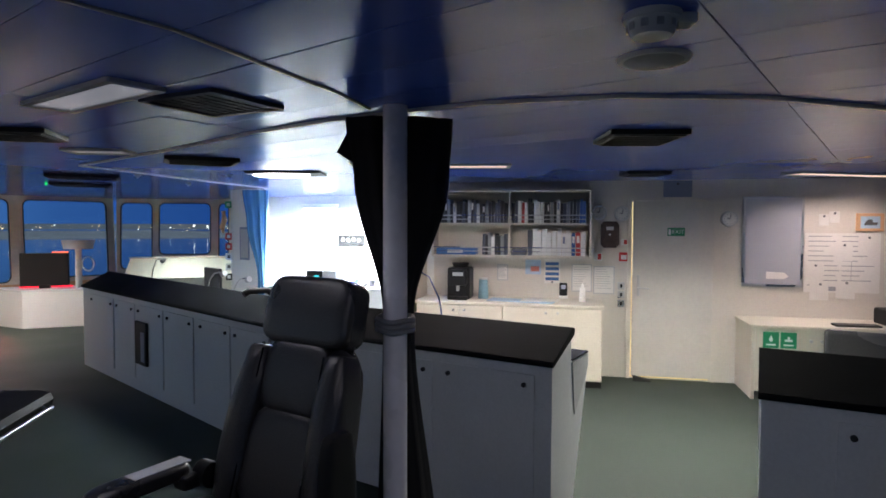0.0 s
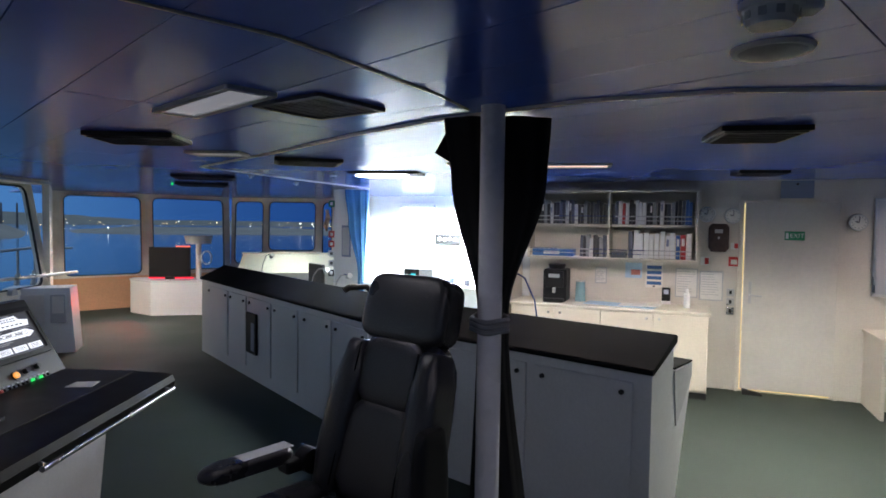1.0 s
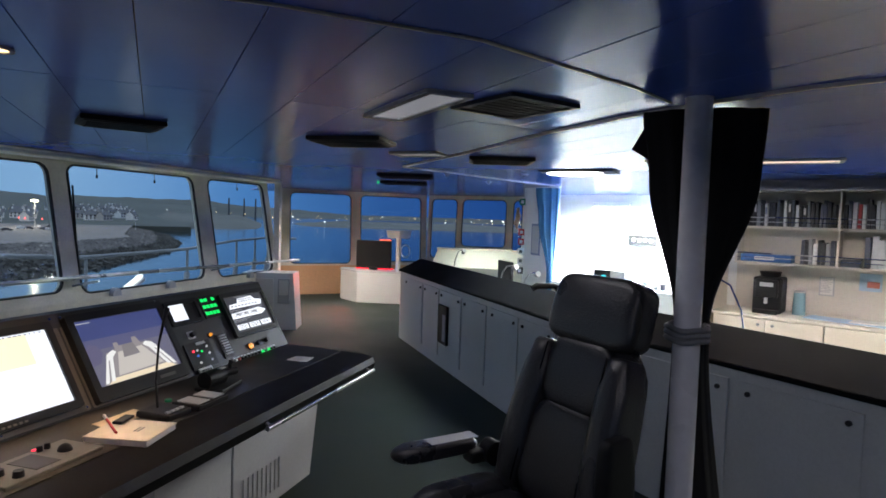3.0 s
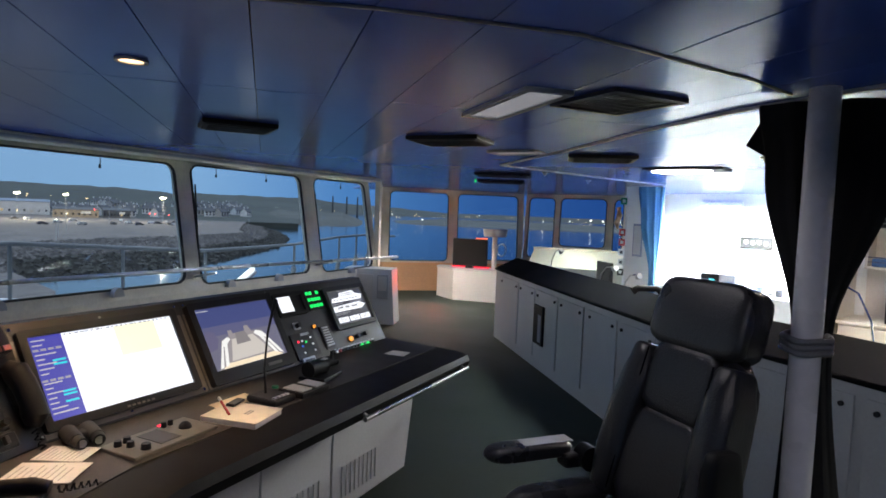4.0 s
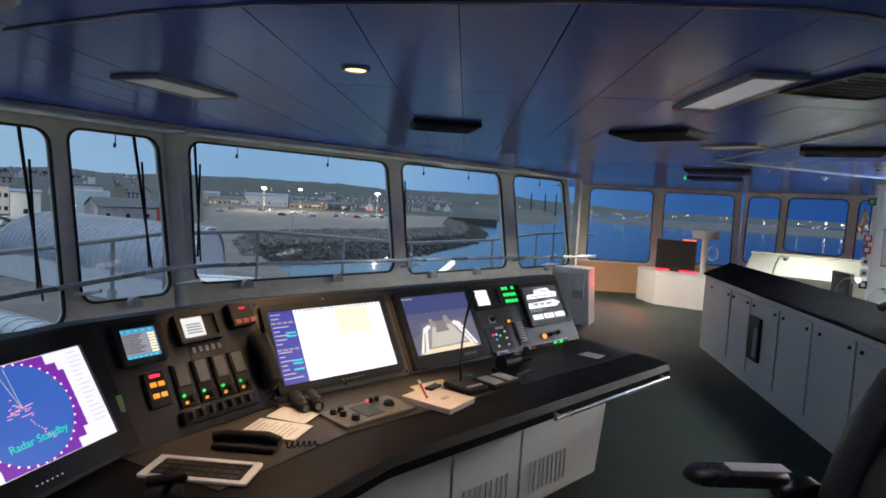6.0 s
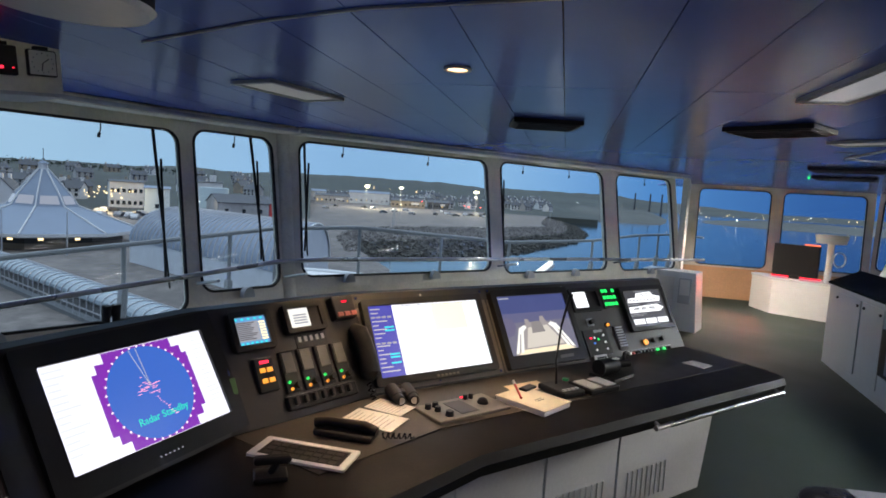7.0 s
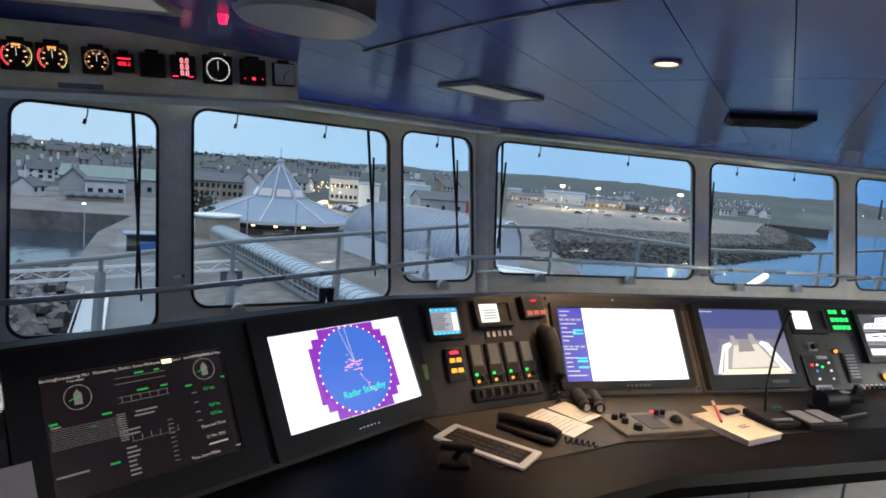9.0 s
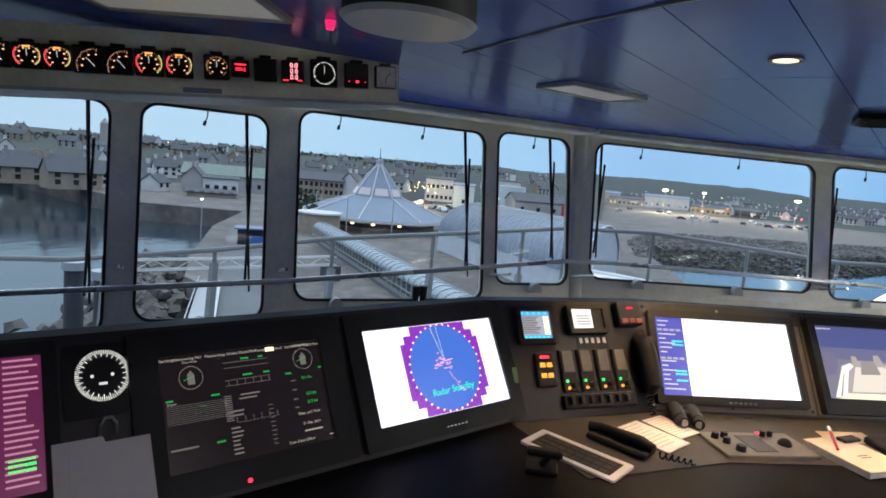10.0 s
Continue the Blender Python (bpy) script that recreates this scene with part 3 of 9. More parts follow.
for j in range(6):
    box(bm, 0.33 + j * 0.022, 0.343 + j * 0.022, -0.417, -0.409, 0.033, 0.037)
part("button_row", bm, M_PANEL, mon)

# camera monitor showing the foredeck
mon, k = monitor("camera_monitor", S_C, 0.765, 1.325, 0.02, 0.44, 0.035, "black monitor showing the floodlit foredeck from above", M_BLACK, 0.006, 0.035, 0.03)
fill(mon, "picture", k, 0, 1, 0, 1, G_DUSK)
u0, u1, v0, v1, h = k


def shape(k, pts, lift):
    bm = bmesh.new()
    prism(bm, [at_frac(k, a, b)[:2] for a, b in pts], k[4] + 0.0004, k[4] + lift)
    return bm


fill(mon, "evening_sky", k, 0, 1, 0, 0.30, glow("screen_sky", (0.045, 0.055, 0.15), 1.0), 0.0009)
fill(mon, "low_sky", k, 0, 1, 0.30, 0.46, glow("screen_low_sky", (0.085, 0.085, 0.16), 1.0), 0.0009)
part("foredeck", shape(k, [(0.06, 1.0), (0.20, 0.54), (0.31, 0.50), (0.31, 0.41), (0.36, 0.41), (0.37, 0.47), (0.53, 0.46), (0.54, 0.38), (0.59, 0.38), (0.62, 0.49), (0.74, 0.50), (0.97, 1.0)], 0.0012), glow("foredeck_grey", (0.27, 0.24, 0.24), 0.9), mon)
part("deck_floor", shape(k, [(0.24, 0.90), (0.33, 0.56), (0.62, 0.54), (0.80, 0.88)], 0.0018), glow("foredeck_light", (0.52, 0.47, 0.42), 0.9), mon)
part("hatch", shape(k, [(0.37, 0.66), (0.40, 0.47), (0.53, 0.46), (0.57, 0.65)], 0.0020), glow("foredeck_dark", (0.20, 0.18, 0.18), 0.9), mon)
part("bright_floor", shape(k, [(0.10, 0.99), (0.17, 0.92), (0.85, 0.91), (0.94, 0.99)], 0.0022), glow("foredeck_warm", (0.80, 0.66, 0.46), 0.9), mon)
part("pale_cloud", shape(k, [(0.0, 0.44), (0.06, 0.36), (0.14, 0.40), (0.17, 0.52), (0.12, 0.66), (0.0, 0.70)], 0.0010), glow("foredeck_haze", (0.11, 0.10, 0.17), 0.9), mon)
G_BULW = glow("bulwark_white", (0.80, 0.78, 0.74), 0.9)
part("bulwark", shape(k, [(0.07, 0.97), (0.20, 0.56), (0.28, 0.51), (0.31, 0.55), (0.25, 0.62), (0.18, 0.96), (0.14, 0.96), (0.21, 0.64), (0.19, 0.66), (0.11, 0.97)], 0.0026), G_BULW, mon)
part("bulwark", shape(k, [(0.95, 0.95), (0.76, 0.53), (0.68, 0.49), (0.64, 0.53), (0.70, 0.60), (0.84, 0.93), (0.88, 0.93), (0.75, 0.62), (0.77, 0.63), (0.91, 0.95)], 0.0026), G_BULW, mon)
bars(mon, k, [(0.02, 0.17, 0.03, 0.045)], G_TEXT)
bm = bmesh.new()
box(bm, 1.12, 1.22, -0.418, -0.402, 0.040, 0.0425)
part("control_strip", bm, M_PANEL, mon)

# small display, lit green keypad, deck plan display
mon, k = monitor("small_display", S_C, 1.350, 1.60, 0.03, 0.172, 0.022, "small grey display with a plain white picture", M_BLACK, 0.0, 0.03)
fill(mon, "picture", k, 0, 0.58, 0, 1, G_WHITE)
pad = thing("green_keypad", S_C, "black keypad with lit green keys", "keypad")
part("plate", flat_panel(S_C, 1.630, 1.775, 0.028, 0.165, 0.0, 0.012, 0.006), M_BLACK, pad)
for v in (0.042, 0.084, 0.126):
    for j in range(4):
        if not (v < 0.05 and j == 2):
            part("key", flat_panel(S_C, 1.642 + j * 0.031, 1.664 + j * 0.031, v, v + 0.020, 0.012, 0.004), G_GREEN, pad)
mon, k = monitor("deck_plan_display", S_C, 1.79, 2.225, 0.037, 0.325, 0.028, "display with a black and white plan of the ship", M_BLACK, 0.0, 0.03)
fill(mon, "picture", k, 0, 1, 0, 1, glow("plan_grey", (0.05, 0.05, 0.055), 0.9))
part("ship_side", shape(k, [(0.06, 0.34), (0.10, 0.22), (0.30, 0.20), (0.34, 0.08), (0.72, 0.05), (0.78, 0.16), (0.95, 0.2), (0.90, 0.34)], 0.0014), G_WHITE, mon)
part("ship_plan", shape(k, [(0.04, 0.62), (0.06, 0.46), (0.80, 0.42), (0.95, 0.52), (0.82, 0.62)], 0.0014), G_WHITE, mon)
bars(mon, k, [(0.12 + 0.09 * j, 0.17 + 0.09 * j, 0.26, 0.29) for j in range(8)] + [(0.36 + 0.06 * j, 0.40 + 0.06 * j, 0.10, 0.125) for j in range(6)] + [(0.36 + 0.06 * j, 0.40 + 0.06 * j, 0.155, 0.18) for j in range(6)], M_INK, 0.002)
bars(mon, k, [(0.10, 0.80, 0.475, 0.485), (0.10, 0.80, 0.545, 0.555), (0.16, 0.30, 0.50, 0.53), (0.36, 0.48, 0.50, 0.53), (0.55, 0.70, 0.50, 0.53)], M_INK, 0.002)
bars(mon, k, [(0.30, 0.62, 0.02, 0.035), (0.04, 0.34, 0.385, 0.40), (0.55, 0.9, 0.385, 0.40), (0.04, 0.45, 0.66, 0.675), (0.04, 0.36, 0.70, 0.712)], G_GREY, 0.0018)
bars(mon, k, [(0.06 + 0.31 * j, 0.33 + 0.31 * j, 0.80, 0.94) for j in range(3)], G_WHITE, 0.0018)
bars(mon, k, [(0.10 + 0.31 * j, 0.29 + 0.31 * j, 0.83 + 0.035 * i, 0.842 + 0.035 * i) for j in range(3) for i in range(3)], M_INK, 0.0024)

# switch boxes on the panel's right part
sw = thing("switch_panel", S_C, "black switch panel with small coloured lamps", "panel")
part("plate", flat_panel(S_C, 1.375, 1.57, 0.28, 0.432, 0.0, 0.014, 0.006), M_BLACK, sw)
for u, v, q in ((1.42, 0.33, G_RED), (1.45, 0.33, G_TEXT), (1.44, 0.36, G_BLUE), (1.48, 0.34, G_GREEN), (1.44, 0.40, G_TEXT), (1.53, 0.32, G_TEXT), (1.53, 0.36, G_TEXT), (1.53, 0.40, G_GREY)):
    part("lamp", cy((u, -v, 0.014), (u, -v, 0.020), 0.006, n=10), q, sw)
part("label_strip", flat_panel(S_C, 1.46, 1.53, 0.285, 0.30, 0.014, 0.003), M_TRIM, sw)
ks = thing("slider_block", S_C, "block of small white slide switches", "switch")
part("plate", flat_panel(S_C, 1.64, 1.72, 0.27, 0.42, 0.0, 0.012, 0.004), M_BLACK, ks)
for j in range(8):
    part("slider", flat_panel(S_C, 1.652, 1.71, 0.28 + j * 0.016, 0.288 + j * 0.016, 0.012, 0.008), M_TRIM, ks)
for u, v, q, nm, lb in ((1.60, 0.262, G_AMBER, "warning_lamp", "small amber warning lamp on the panel"), (1.885, 0.395, G_AMBER, "push_button", "lit amber push button")):
    wl_ = thing(nm, S_C, lb, "lamp")
    r_ = 0.009 if nm == "warning_lamp" else 0.017
    part("collar", cy((u, -v, 0), (u, -v, 0.012), r_ + 0.005, n=20), M_BLACK, wl_)
    part("cap", cy((u, -v, 0.012), (u, -v, 0.022), r_, n=20), q, wl_)
for u, v in ((1.47, 0.235), (1.96, 0.39), (2.05, 0.385)):
    sw2 = thing("rotary_switch", S_C, "black rotary switch on the panel", "switch")
    part("plate", flat_panel(S_C, u - 0.028, u + 0.028, v - 0.022, v + 0.022, 0, 0.006, 0.004), M_TRIM if v < 0.3 else M_BLACK, sw2)
    part("knob", cy((u, -v, 0.006), (u, -v, 0.03), 0.014, n=16), M_BLACK, sw2)
bk = thing("push_button_row", S_C, "row of small push buttons, white, red and green", "button")
bm = flat_panel(S_C, 1.68, 2.13, 0.428, 0.462, 0.0, 0.010, 0.004)
part("plate", bm, M_DARKP, bk)
for j in range(13):
    q = {0: M_WHITE, 1: M_RED, 8: G_GREEN, 9: M_GREENS, 10: G_GREEN}.get(j, M_BLACK)
    part("button", bx(1.695 + j * 0.033, 1.715 + j * 0.033, -0.457, -0.441, 0.010, 0.022, 0.003), q, bk)
    part("tag", bx(1.695 + j * 0.033, 1.715 + j * 0.033, -0.439, -0.431, 0.010, 0.012), M_TRIM, bk)

# corner panel with small screens, breakers and a handset
mon, k = monitor("list_display", S_B, 0.115, 0.29, 0.018, 0.172, 0.022, "small colour display with a list of ships", M_BLACK, 0.0, 0.03)
fill(mon, "picture", k, 0, 1, 0, 1, glow("list_blue", (0.10, 0.25, 0.48), 0.9))
fill(mon, "list_field", k, 0.03, 0.74, 0.16, 0.86, G_GREY, 0.0009)
bars(mon, k, [(0.05, RND.uniform(0.4, 0.72), 0.19 + 0.065 * j, 0.215 + 0.065 * j) for j in range(10)], M_INK, 0.0015)
bars(mon, k, [(0.77, 0.97, 0.18 + 0.1 * j, 0.25 + 0.1 * j) for j in range(7)], G_CREAM, 0.0012)
bars(mon, k, [(0.03 + 0.2 * j, 0.12 + 0.2 * j, 0.03, 0.1) for j in range(5)] + [(0.08 + 0.15 * j, 0.16 + 0.15 * j, 0.9, 0.97) for j in range(6)], G_CYAN, 0.0012)
tagp = thing("name_plate", S_B, "small grey name plate under the display", "sign")
part("plate", flat_panel(S_B, 0.155, 0.275, 0.178, 0.198, 0, 0.004, 0.002), M_TRIM, tagp)
part("writing_bar", flat_panel(S_B, 0.205, 0.24, 0.184, 0.192, 0.004, 0.001), M_INK, tagp)
mon, k = monitor("paper_display", S_B, 0.344, 0.535, 0.013, 0.134, 0.02, "small display with a white text page", M_BLACK, 0.0, 0.04)
fill(mon, "picture", k, 0.0, 0.66, 0, 1, glow("page_white", (0.80, 0.78, 0.74), 0.85))
bars(mon, k, [(0.16, 0.58, 0.3 + 0.14 * j, 0.38 + 0.14 * j) for j in range(4)], G_GREY, 0.0012)
rd = thing("alarm_unit", S_B, "black alarm unit with red digits and three keys", "instrument")
part("body", bx(0.585, 0.70, -0.105, -0.004, 0, 0.05, 0.006), M_BLACK, rd)
part("digits", bx(0.630, 0.658, -0.036, -0.029, 0.05, 0.0515), G_RED, rd)
for j in range(3):
    part("key", bx(0.592 + j * 0.036, 0.622 + j * 0.036, -0.098, -0.078, 0.05, 0.056, 0.003), mat("dull_red_key", (0.30, 0.08, 0.07), 0.5), rd)
slot = thing("slot_vent", S_B, "dark ventilation slots in the panel", "vent")
part("slot", flat_panel(S_B, 0.15, 0.24, 0.005, 0.012, 0, 0.003), M_GAP, slot)
part("slot", flat_panel(S_B, 0.40, 0.49, 0.003, 0.010, 0, 0.003), M_GAP, slot)
cs = thing("code_plate", S_B, "black letter plate with white characters", "sign")
part("plate", flat_panel(S_B, 0.385, 0.535, 0.138, 0.192, 0, 0.008, 0.003), M_BLACK, cs)
for j in range(5):
    part("character_bar", flat_panel(S_B, 0.398 + j * 0.028, 0.412 + j * 0.028, 0.146, 0.168, 0.008, 0.001), M_PAPER, cs)
ku = thing("mode_unit", S_B, "black mode unit with red digits and amber keys", "instrument")
part("body", bx(0.175, 0.255, -0.335, -0.205, 0, 0.022, 0.004), M_BLACK, ku)
part("display", bx(0.196, 0.234, -0.228, -0.217, 0.022, 0.0235), G_RED, ku)
for j in range(4):
    part("key", bx(0.19 + (j % 2) * 0.03, 0.212 + (j % 2) * 0.03, -0.262 - (j // 2) * 0.04, -0.245 - (j // 2) * 0.04, 0.022, 0.026), G_AMBER, ku)
for j in range(4):
    u = 0.285 + j * 0.083
    br = thing("talk_unit", S_B, "black talk-back unit with speaker slots and small lamps", "instrument", "talk-back units")
    part("body", bx(u, u + 0.065, -0.36, -0.195, 0, 0.018, 0.004), M_BLACK, br)
    part("speaker", bx(u + 0.008, u + 0.057, -0.285, -0.20, 0.018, 0.024, 0.003), mat("speaker_grey", (0.09, 0.09, 0.09), 0.6, grain=0.3, scale=400), br)
    part("lamp", cy((u + 0.016, -0.318, 0.018), (u + 0.016, -0.318, 0.024), 0.006, n=10), G_GREEN, br)
    part("lamp", cy((u + 0.020, -0.345, 0.018), (u + 0.020, -0.345, 0.024), 0.006, n=10), G_AMBER, br)
    part("knob", cy((u + 0.045, -0.335, 0.018), (u + 0.045, -0.335, 0.042), 0.013, n=14), M_BLACK, br)
tagq = thing("paper_tag", S_B, "cream paper tag on the panel", "label")
part("sheet", flat_panel(S_B, 0.545, 0.625, 0.365, 0.415, 0.002, 0.002), M_PAPER, tagq)
wb_ = thing("lower_switch_block", S_B, "black block of switches and small levers", "switch")
part("body", bx(0.27, 0.60, -0.425, -0.37, 0, 0.03, 0.006), M_BLACK, wb_)
for j in range(7):
    part("lever", bx(0.29 + j * 0.042, 0.305 + j * 0.042, -0.41, -0.38, 0.03, 0.05, 0.003), M_DARKP, wb_)
hang = thing("key_tag", S_B, "green key tag hanging on the panel", "tag")
part("ring", cy((0.075, -0.215, 0.004), (0.075, -0.245, 0.006), 0.006, n=8), M_STEEL, hang)
part("fob", bx(0.06, 0.095, -0.315, -0.255, 0.002, 0.012, 0.004), mat("green_fob", (0.14, 0.30, 0.10), 0.5), hang)

# telephone handset standing on the panel's edge
hs = thing("handset", S_B, "black telephone handset hooked upright on the panel", "telephone")
bm = bmesh.new()
tube(bm, [(0.665, -0.15, 0.03), (0.672, -0.18, 0.05), (0.676, -0.23, 0.056), (0.676, -0.30, 0.056), (0.672, -0.35, 0.05), (0.665, -0.38, 0.03)], [0.026, 0.043, 0.040, 0.040, 0.044, 0.026], 16)
part("grip", bm, M_BLACK, hs, smooth=True)
part("cradle", bx(0.645, 0.70, -0.30, -0.22, 0.0, 0.04, 0.01), M_BLACK, hs)
bm = bmesh.new()
tube(bm, [(0.665 + 0.012 * math.cos(q * 1.7), -0.39 - q * 0.006, 0.03 + 0.012 * math.sin(q * 1.7)) for q in range(16)], 0.004, 6)
part("cord", bm, M_BLACK, hs)

# radar display
mon, k = monitor("radar_display", S_A, 1.79, 2.478, 0.004, 0.44, 0.06, "large radar display, blue scan disc on white and purple", M_BLACK, 0.0, 0.025, 0.007)
fill(mon, "picture", k, 0, 1, 0, 1, glow("radar_white", (0.76, 0.75, 0.90), 0.95))
bm = bmesh.new()
u0, u1, v0, v1, h = k
cx, cyv = u0 + (u1 - u0) * 0.55, -(v0 + (v1 - v0) * 0.5)
rr_ = (v1 - v0) * 0.495
for q in ((-1.12, 1.12, -0.62, 0.62), (-0.80, 0.80, -1.0, 1.0), (-1.0, 1.0, -0.8, 0.8)):
    box(bm, cx + q[0] * rr_, cx + q[1] * rr_, cyv + q[2] * rr_, cyv + q[3] * rr_, h + 0.0004, h + 0.0010)
part("frame_field", bm, G_PURPLE, mon)
part("scan_disc", disc(bmesh.new(), cx, cyv, rr_ * 0.97, h + 0.0005, h + 0.0016, 64), G_BLUE, mon)
bm = bmesh.new()
for j in range(36):
    a = j * math.tau / 36
    disc(bm, cx + rr_ * 0.99 * math.cos(a), cyv + rr_ * 0.985 * math.sin(a), 0.0035, h + 0.0006, h + 0.0022, 8)
part("scale_mark", bm, glow("scale_pink", (0.95, 0.75, 0.80), 0.9), mon)
bm = bmesh.new()
for a in (93, 103):
    p0, p1 = (cx, cyv + 0.1 * rr_), (cx + rr_ * 0.95 * math.cos(radians(a)), cyv + rr_ * 0.95 * math.sin(radians(a)))
    tube(bm, [(p0[0], p0[1], h + 0.0018), (p1[0], p1[1], h + 0.0018)], 0.0011, 4)
part("heading_line", bm, G_TEXT, mon)
bm = bmesh.new()
for j in range(26):
    a, b = cx - 0.10 * rr_ + RND.gauss(0, 0.11) * rr_, cyv + 0.08 * rr_ + RND.gauss(0, 0.09) * rr_
    box(bm, a, a + RND.uniform(0.004, 0.02), b, b + 0.0025, h + 0.0016, h + 0.0023)
for j in range(10):
    a, b = cx + (0.04 + 0.03 * j) * rr_ + RND.gauss(0, 0.03) * rr_, cyv - (0.15 + 0.05 * j) * rr_
    box(bm, a, a + RND.uniform(0.003, 0.012), b, b + 0.003, h + 0.0016, h + 0.0023)
part("echo", bm, glow("echo_pink", (0.85, 0.35, 0.55), 0.9), mon)
bm = text_bm("Radar Standby", 0.032, Matrix.Translation((cx + 0.01, cyv - rr_ * 0.52, h + 0.0022)) @ Matrix.Rotation(radians(2), 4, "Z"), 0.0005)
part("writing", bm, glow("standby_green", (0.02, 0.62, 0.42), 0.9), mon)
bars(mon, k, [(0.015, RND.uniform(0.08, 0.17), 0.05 + 0.06 * j, 0.07 + 0.06 * j) for j in range(14)] + [(0.9, RND.uniform(0.93, 0.99), 0.04 + 0.05 * j, 0.055 + 0.05 * j) for j in range(16)], glow("faint_grey", (0.62, 0.63, 0.72), 0.9), 0.001)
bm = bmesh.new()
for j in range(6):
    box(bm, 2.10 + j * 0.016, 2.105 + j * 0.016, -0.418, -0.414, 0.025, 0.026)
part("button_row", bm, G_GREY, mon)

# conning display
mon, k = monitor("conning_display", S_A, 1.17, 1.765, 0.004, 0.44, 0.07, "dark conning display with grey figures and green values", M_BLACK, 0.0, 0.025, 0.0)
fill(mon, "picture", k, 0, 1, 0, 1, G_DARK)
words = ("Berthing", "Manoeuvring Mk1", "Manoeuvring", "Orders", "Route Mk1", "Routes", "Sea-2", "Sea", "Steering Mode & Rou")
xs = (0.045, 0.16, 0.32, 0.425, 0.52, 0.60, 0.72, 0.78, 0.90)
for w_, x_ in zip(words, xs):
    a, b, h_ = at_frac(k, x_, 0.035)
    part("writing", text_bm(w_, 0.0105, Matrix.Translation((a, b, h_ + 0.001)), 0.0003), G_CTEXT, mon)
bars(mon, k, [(0.632, 0.69, 0.015, 0.055)], G_CREAM)
for fx, fy, rr2 in ((0.17, 0.21, 0.030), (0.875, 0.17, 0.030)):
    a, b, h_ = at_frac(k, fx, fy)
    bm = bmesh.new()
    for j in range(40):
        q = j * math.tau / 40
        box(bm, a + rr2 * math.cos(q) - 0.001, a + rr2 * math.cos(q) + 0.001, b + rr2 * math.sin(q) - 0.001, b + rr2 * math.sin(q) + 0.001, h_ + 0.0008, h_ + 0.0014)
    part("wind_ring", bm, G_CTEXT, mon)
    bm = prism(bmesh.new(), [(a - 0.009, b - 0.018), (a + 0.009, b - 0.018), (a + 0.009, b + 0.008), (a, b + 0.02), (a - 0.009, b + 0.008)], h_ + 0.0006, h_ + 0.0012)
    part("ship_mark", bm, G_CGREY, mon)
    part("writing", text_bm("True Wind" if fx < 0.5 else "Relative Wind", 0.0085, Matrix.Translation((a, b + rr2 + 0.012, h_ + 0.001)), 0.0003), G_CTEXT, mon)
    bm = tube(bmesh.new(), [(a - 0.02, b - 0.006, h_ + 0.0015), (a + 0.008, b + 0.004, h_ + 0.0015)], 0.001, 4)
    part("wind_arrow", bm, G_CGREEN, mon)
bars(mon, k, [(0.02, 0.36, 0.44 + 0.017 * j, 0.443 + 0.017 * j) for j in range(10)] + [(0.34, 0.385, 0.42 + 0.02 * j, 0.428 + 0.02 * j) for j in range(12)], G_CGREY)
bars(mon, k, [(0.36, 0.64, v, v + 0.004) for v in (0.115, 0.165, 0.28, 0.33)] + [(0.38 + 0.05 * j, 0.383 + 0.05 * j, 0.28, 0.33) for j in range(6)] + [(0.40 + 0.05 * j, 0.403 + 0.05 * j, 0.62, 0.67) for j in range(6)] + [(0.40, 0.66, 0.67, 0.673)], G_CGREY)
bars(mon, k, [(0.36, RND.uniform(0.40, 0.46), 0.56 + 0.037 * j, 0.575 + 0.037 * j) for j in range(11) if j not in (2, 3)] + [(0.60, 0.63, 0.56 + 0.04 * j, 0.566 + 0.04 * j) for j in range(10)] + [(0.44, 0.56, 0.42, 0.435), (0.43, 0.54, 0.455, 0.47), (0.02, 0.17, 0.80, 0.815), (0.77, 0.80, 0.37, 0.38), (0.77, 0.80, 0.46, 0.47), (0.77, 0.80, 0.55, 0.56), (0.77, 0.80, 0.63, 0.64)], G_CGREY)
bars(mon, k, [(0.47, 0.52, 0.085, 0.1), (0.58, 0.61, 0.085, 0.1), (0.47, 0.53, 0.24, 0.255), (0.60, 0.64, 0.24, 0.255), (0.02, 0.06, 0.385, 0.4), (0.27, 0.32, 0.385, 0.4), (0.20, 0.235, 0.47, 0.475), (0.27, 0.32, 0.80, 0.815), (0.74, 0.78, 0.29, 0.305), (0.97, 0.995, 0.27, 0.285)], G_CGREEN)
for w_, fx, fy, q, sz in (("0.1 kn", 0.88, 0.36, G_CGREEN, 0.018), ("0.0 kn", 0.895, 0.52, G_CGREEN, 0.018), ("0.0 kn", 0.895, 0.60, G_CGREEN, 0.018), ("Depth", 0.05, 0.42, G_CTEXT, 0.012), ("Date and Time", 0.86, 0.70, G_CTEXT, 0.016),
                          ("21 Mar 2021", 0.865, 0.80, G_CTEXT, 0.015), ("Time Zone Offset", 0.78, 0.95, G_CTEXT, 0.015)):
    a, b, h_ = at_frac(k, fx, fy)
    part("writing", text_bm(w_, sz * 0.72, Matrix.Translation((a, b, h_ + 0.001)), 0.0003), q, mon)
bars(mon, k, [(0.81, 0.93, 0.86, 0.875), (0.97, 1.0, 0.94, 0.95)], G_CTEXT)
part("power_lamp", cy((1.43, -0.425, 0.025), (1.43, -0.425, 0.029), 0.006, n=12), G_RED, mon)

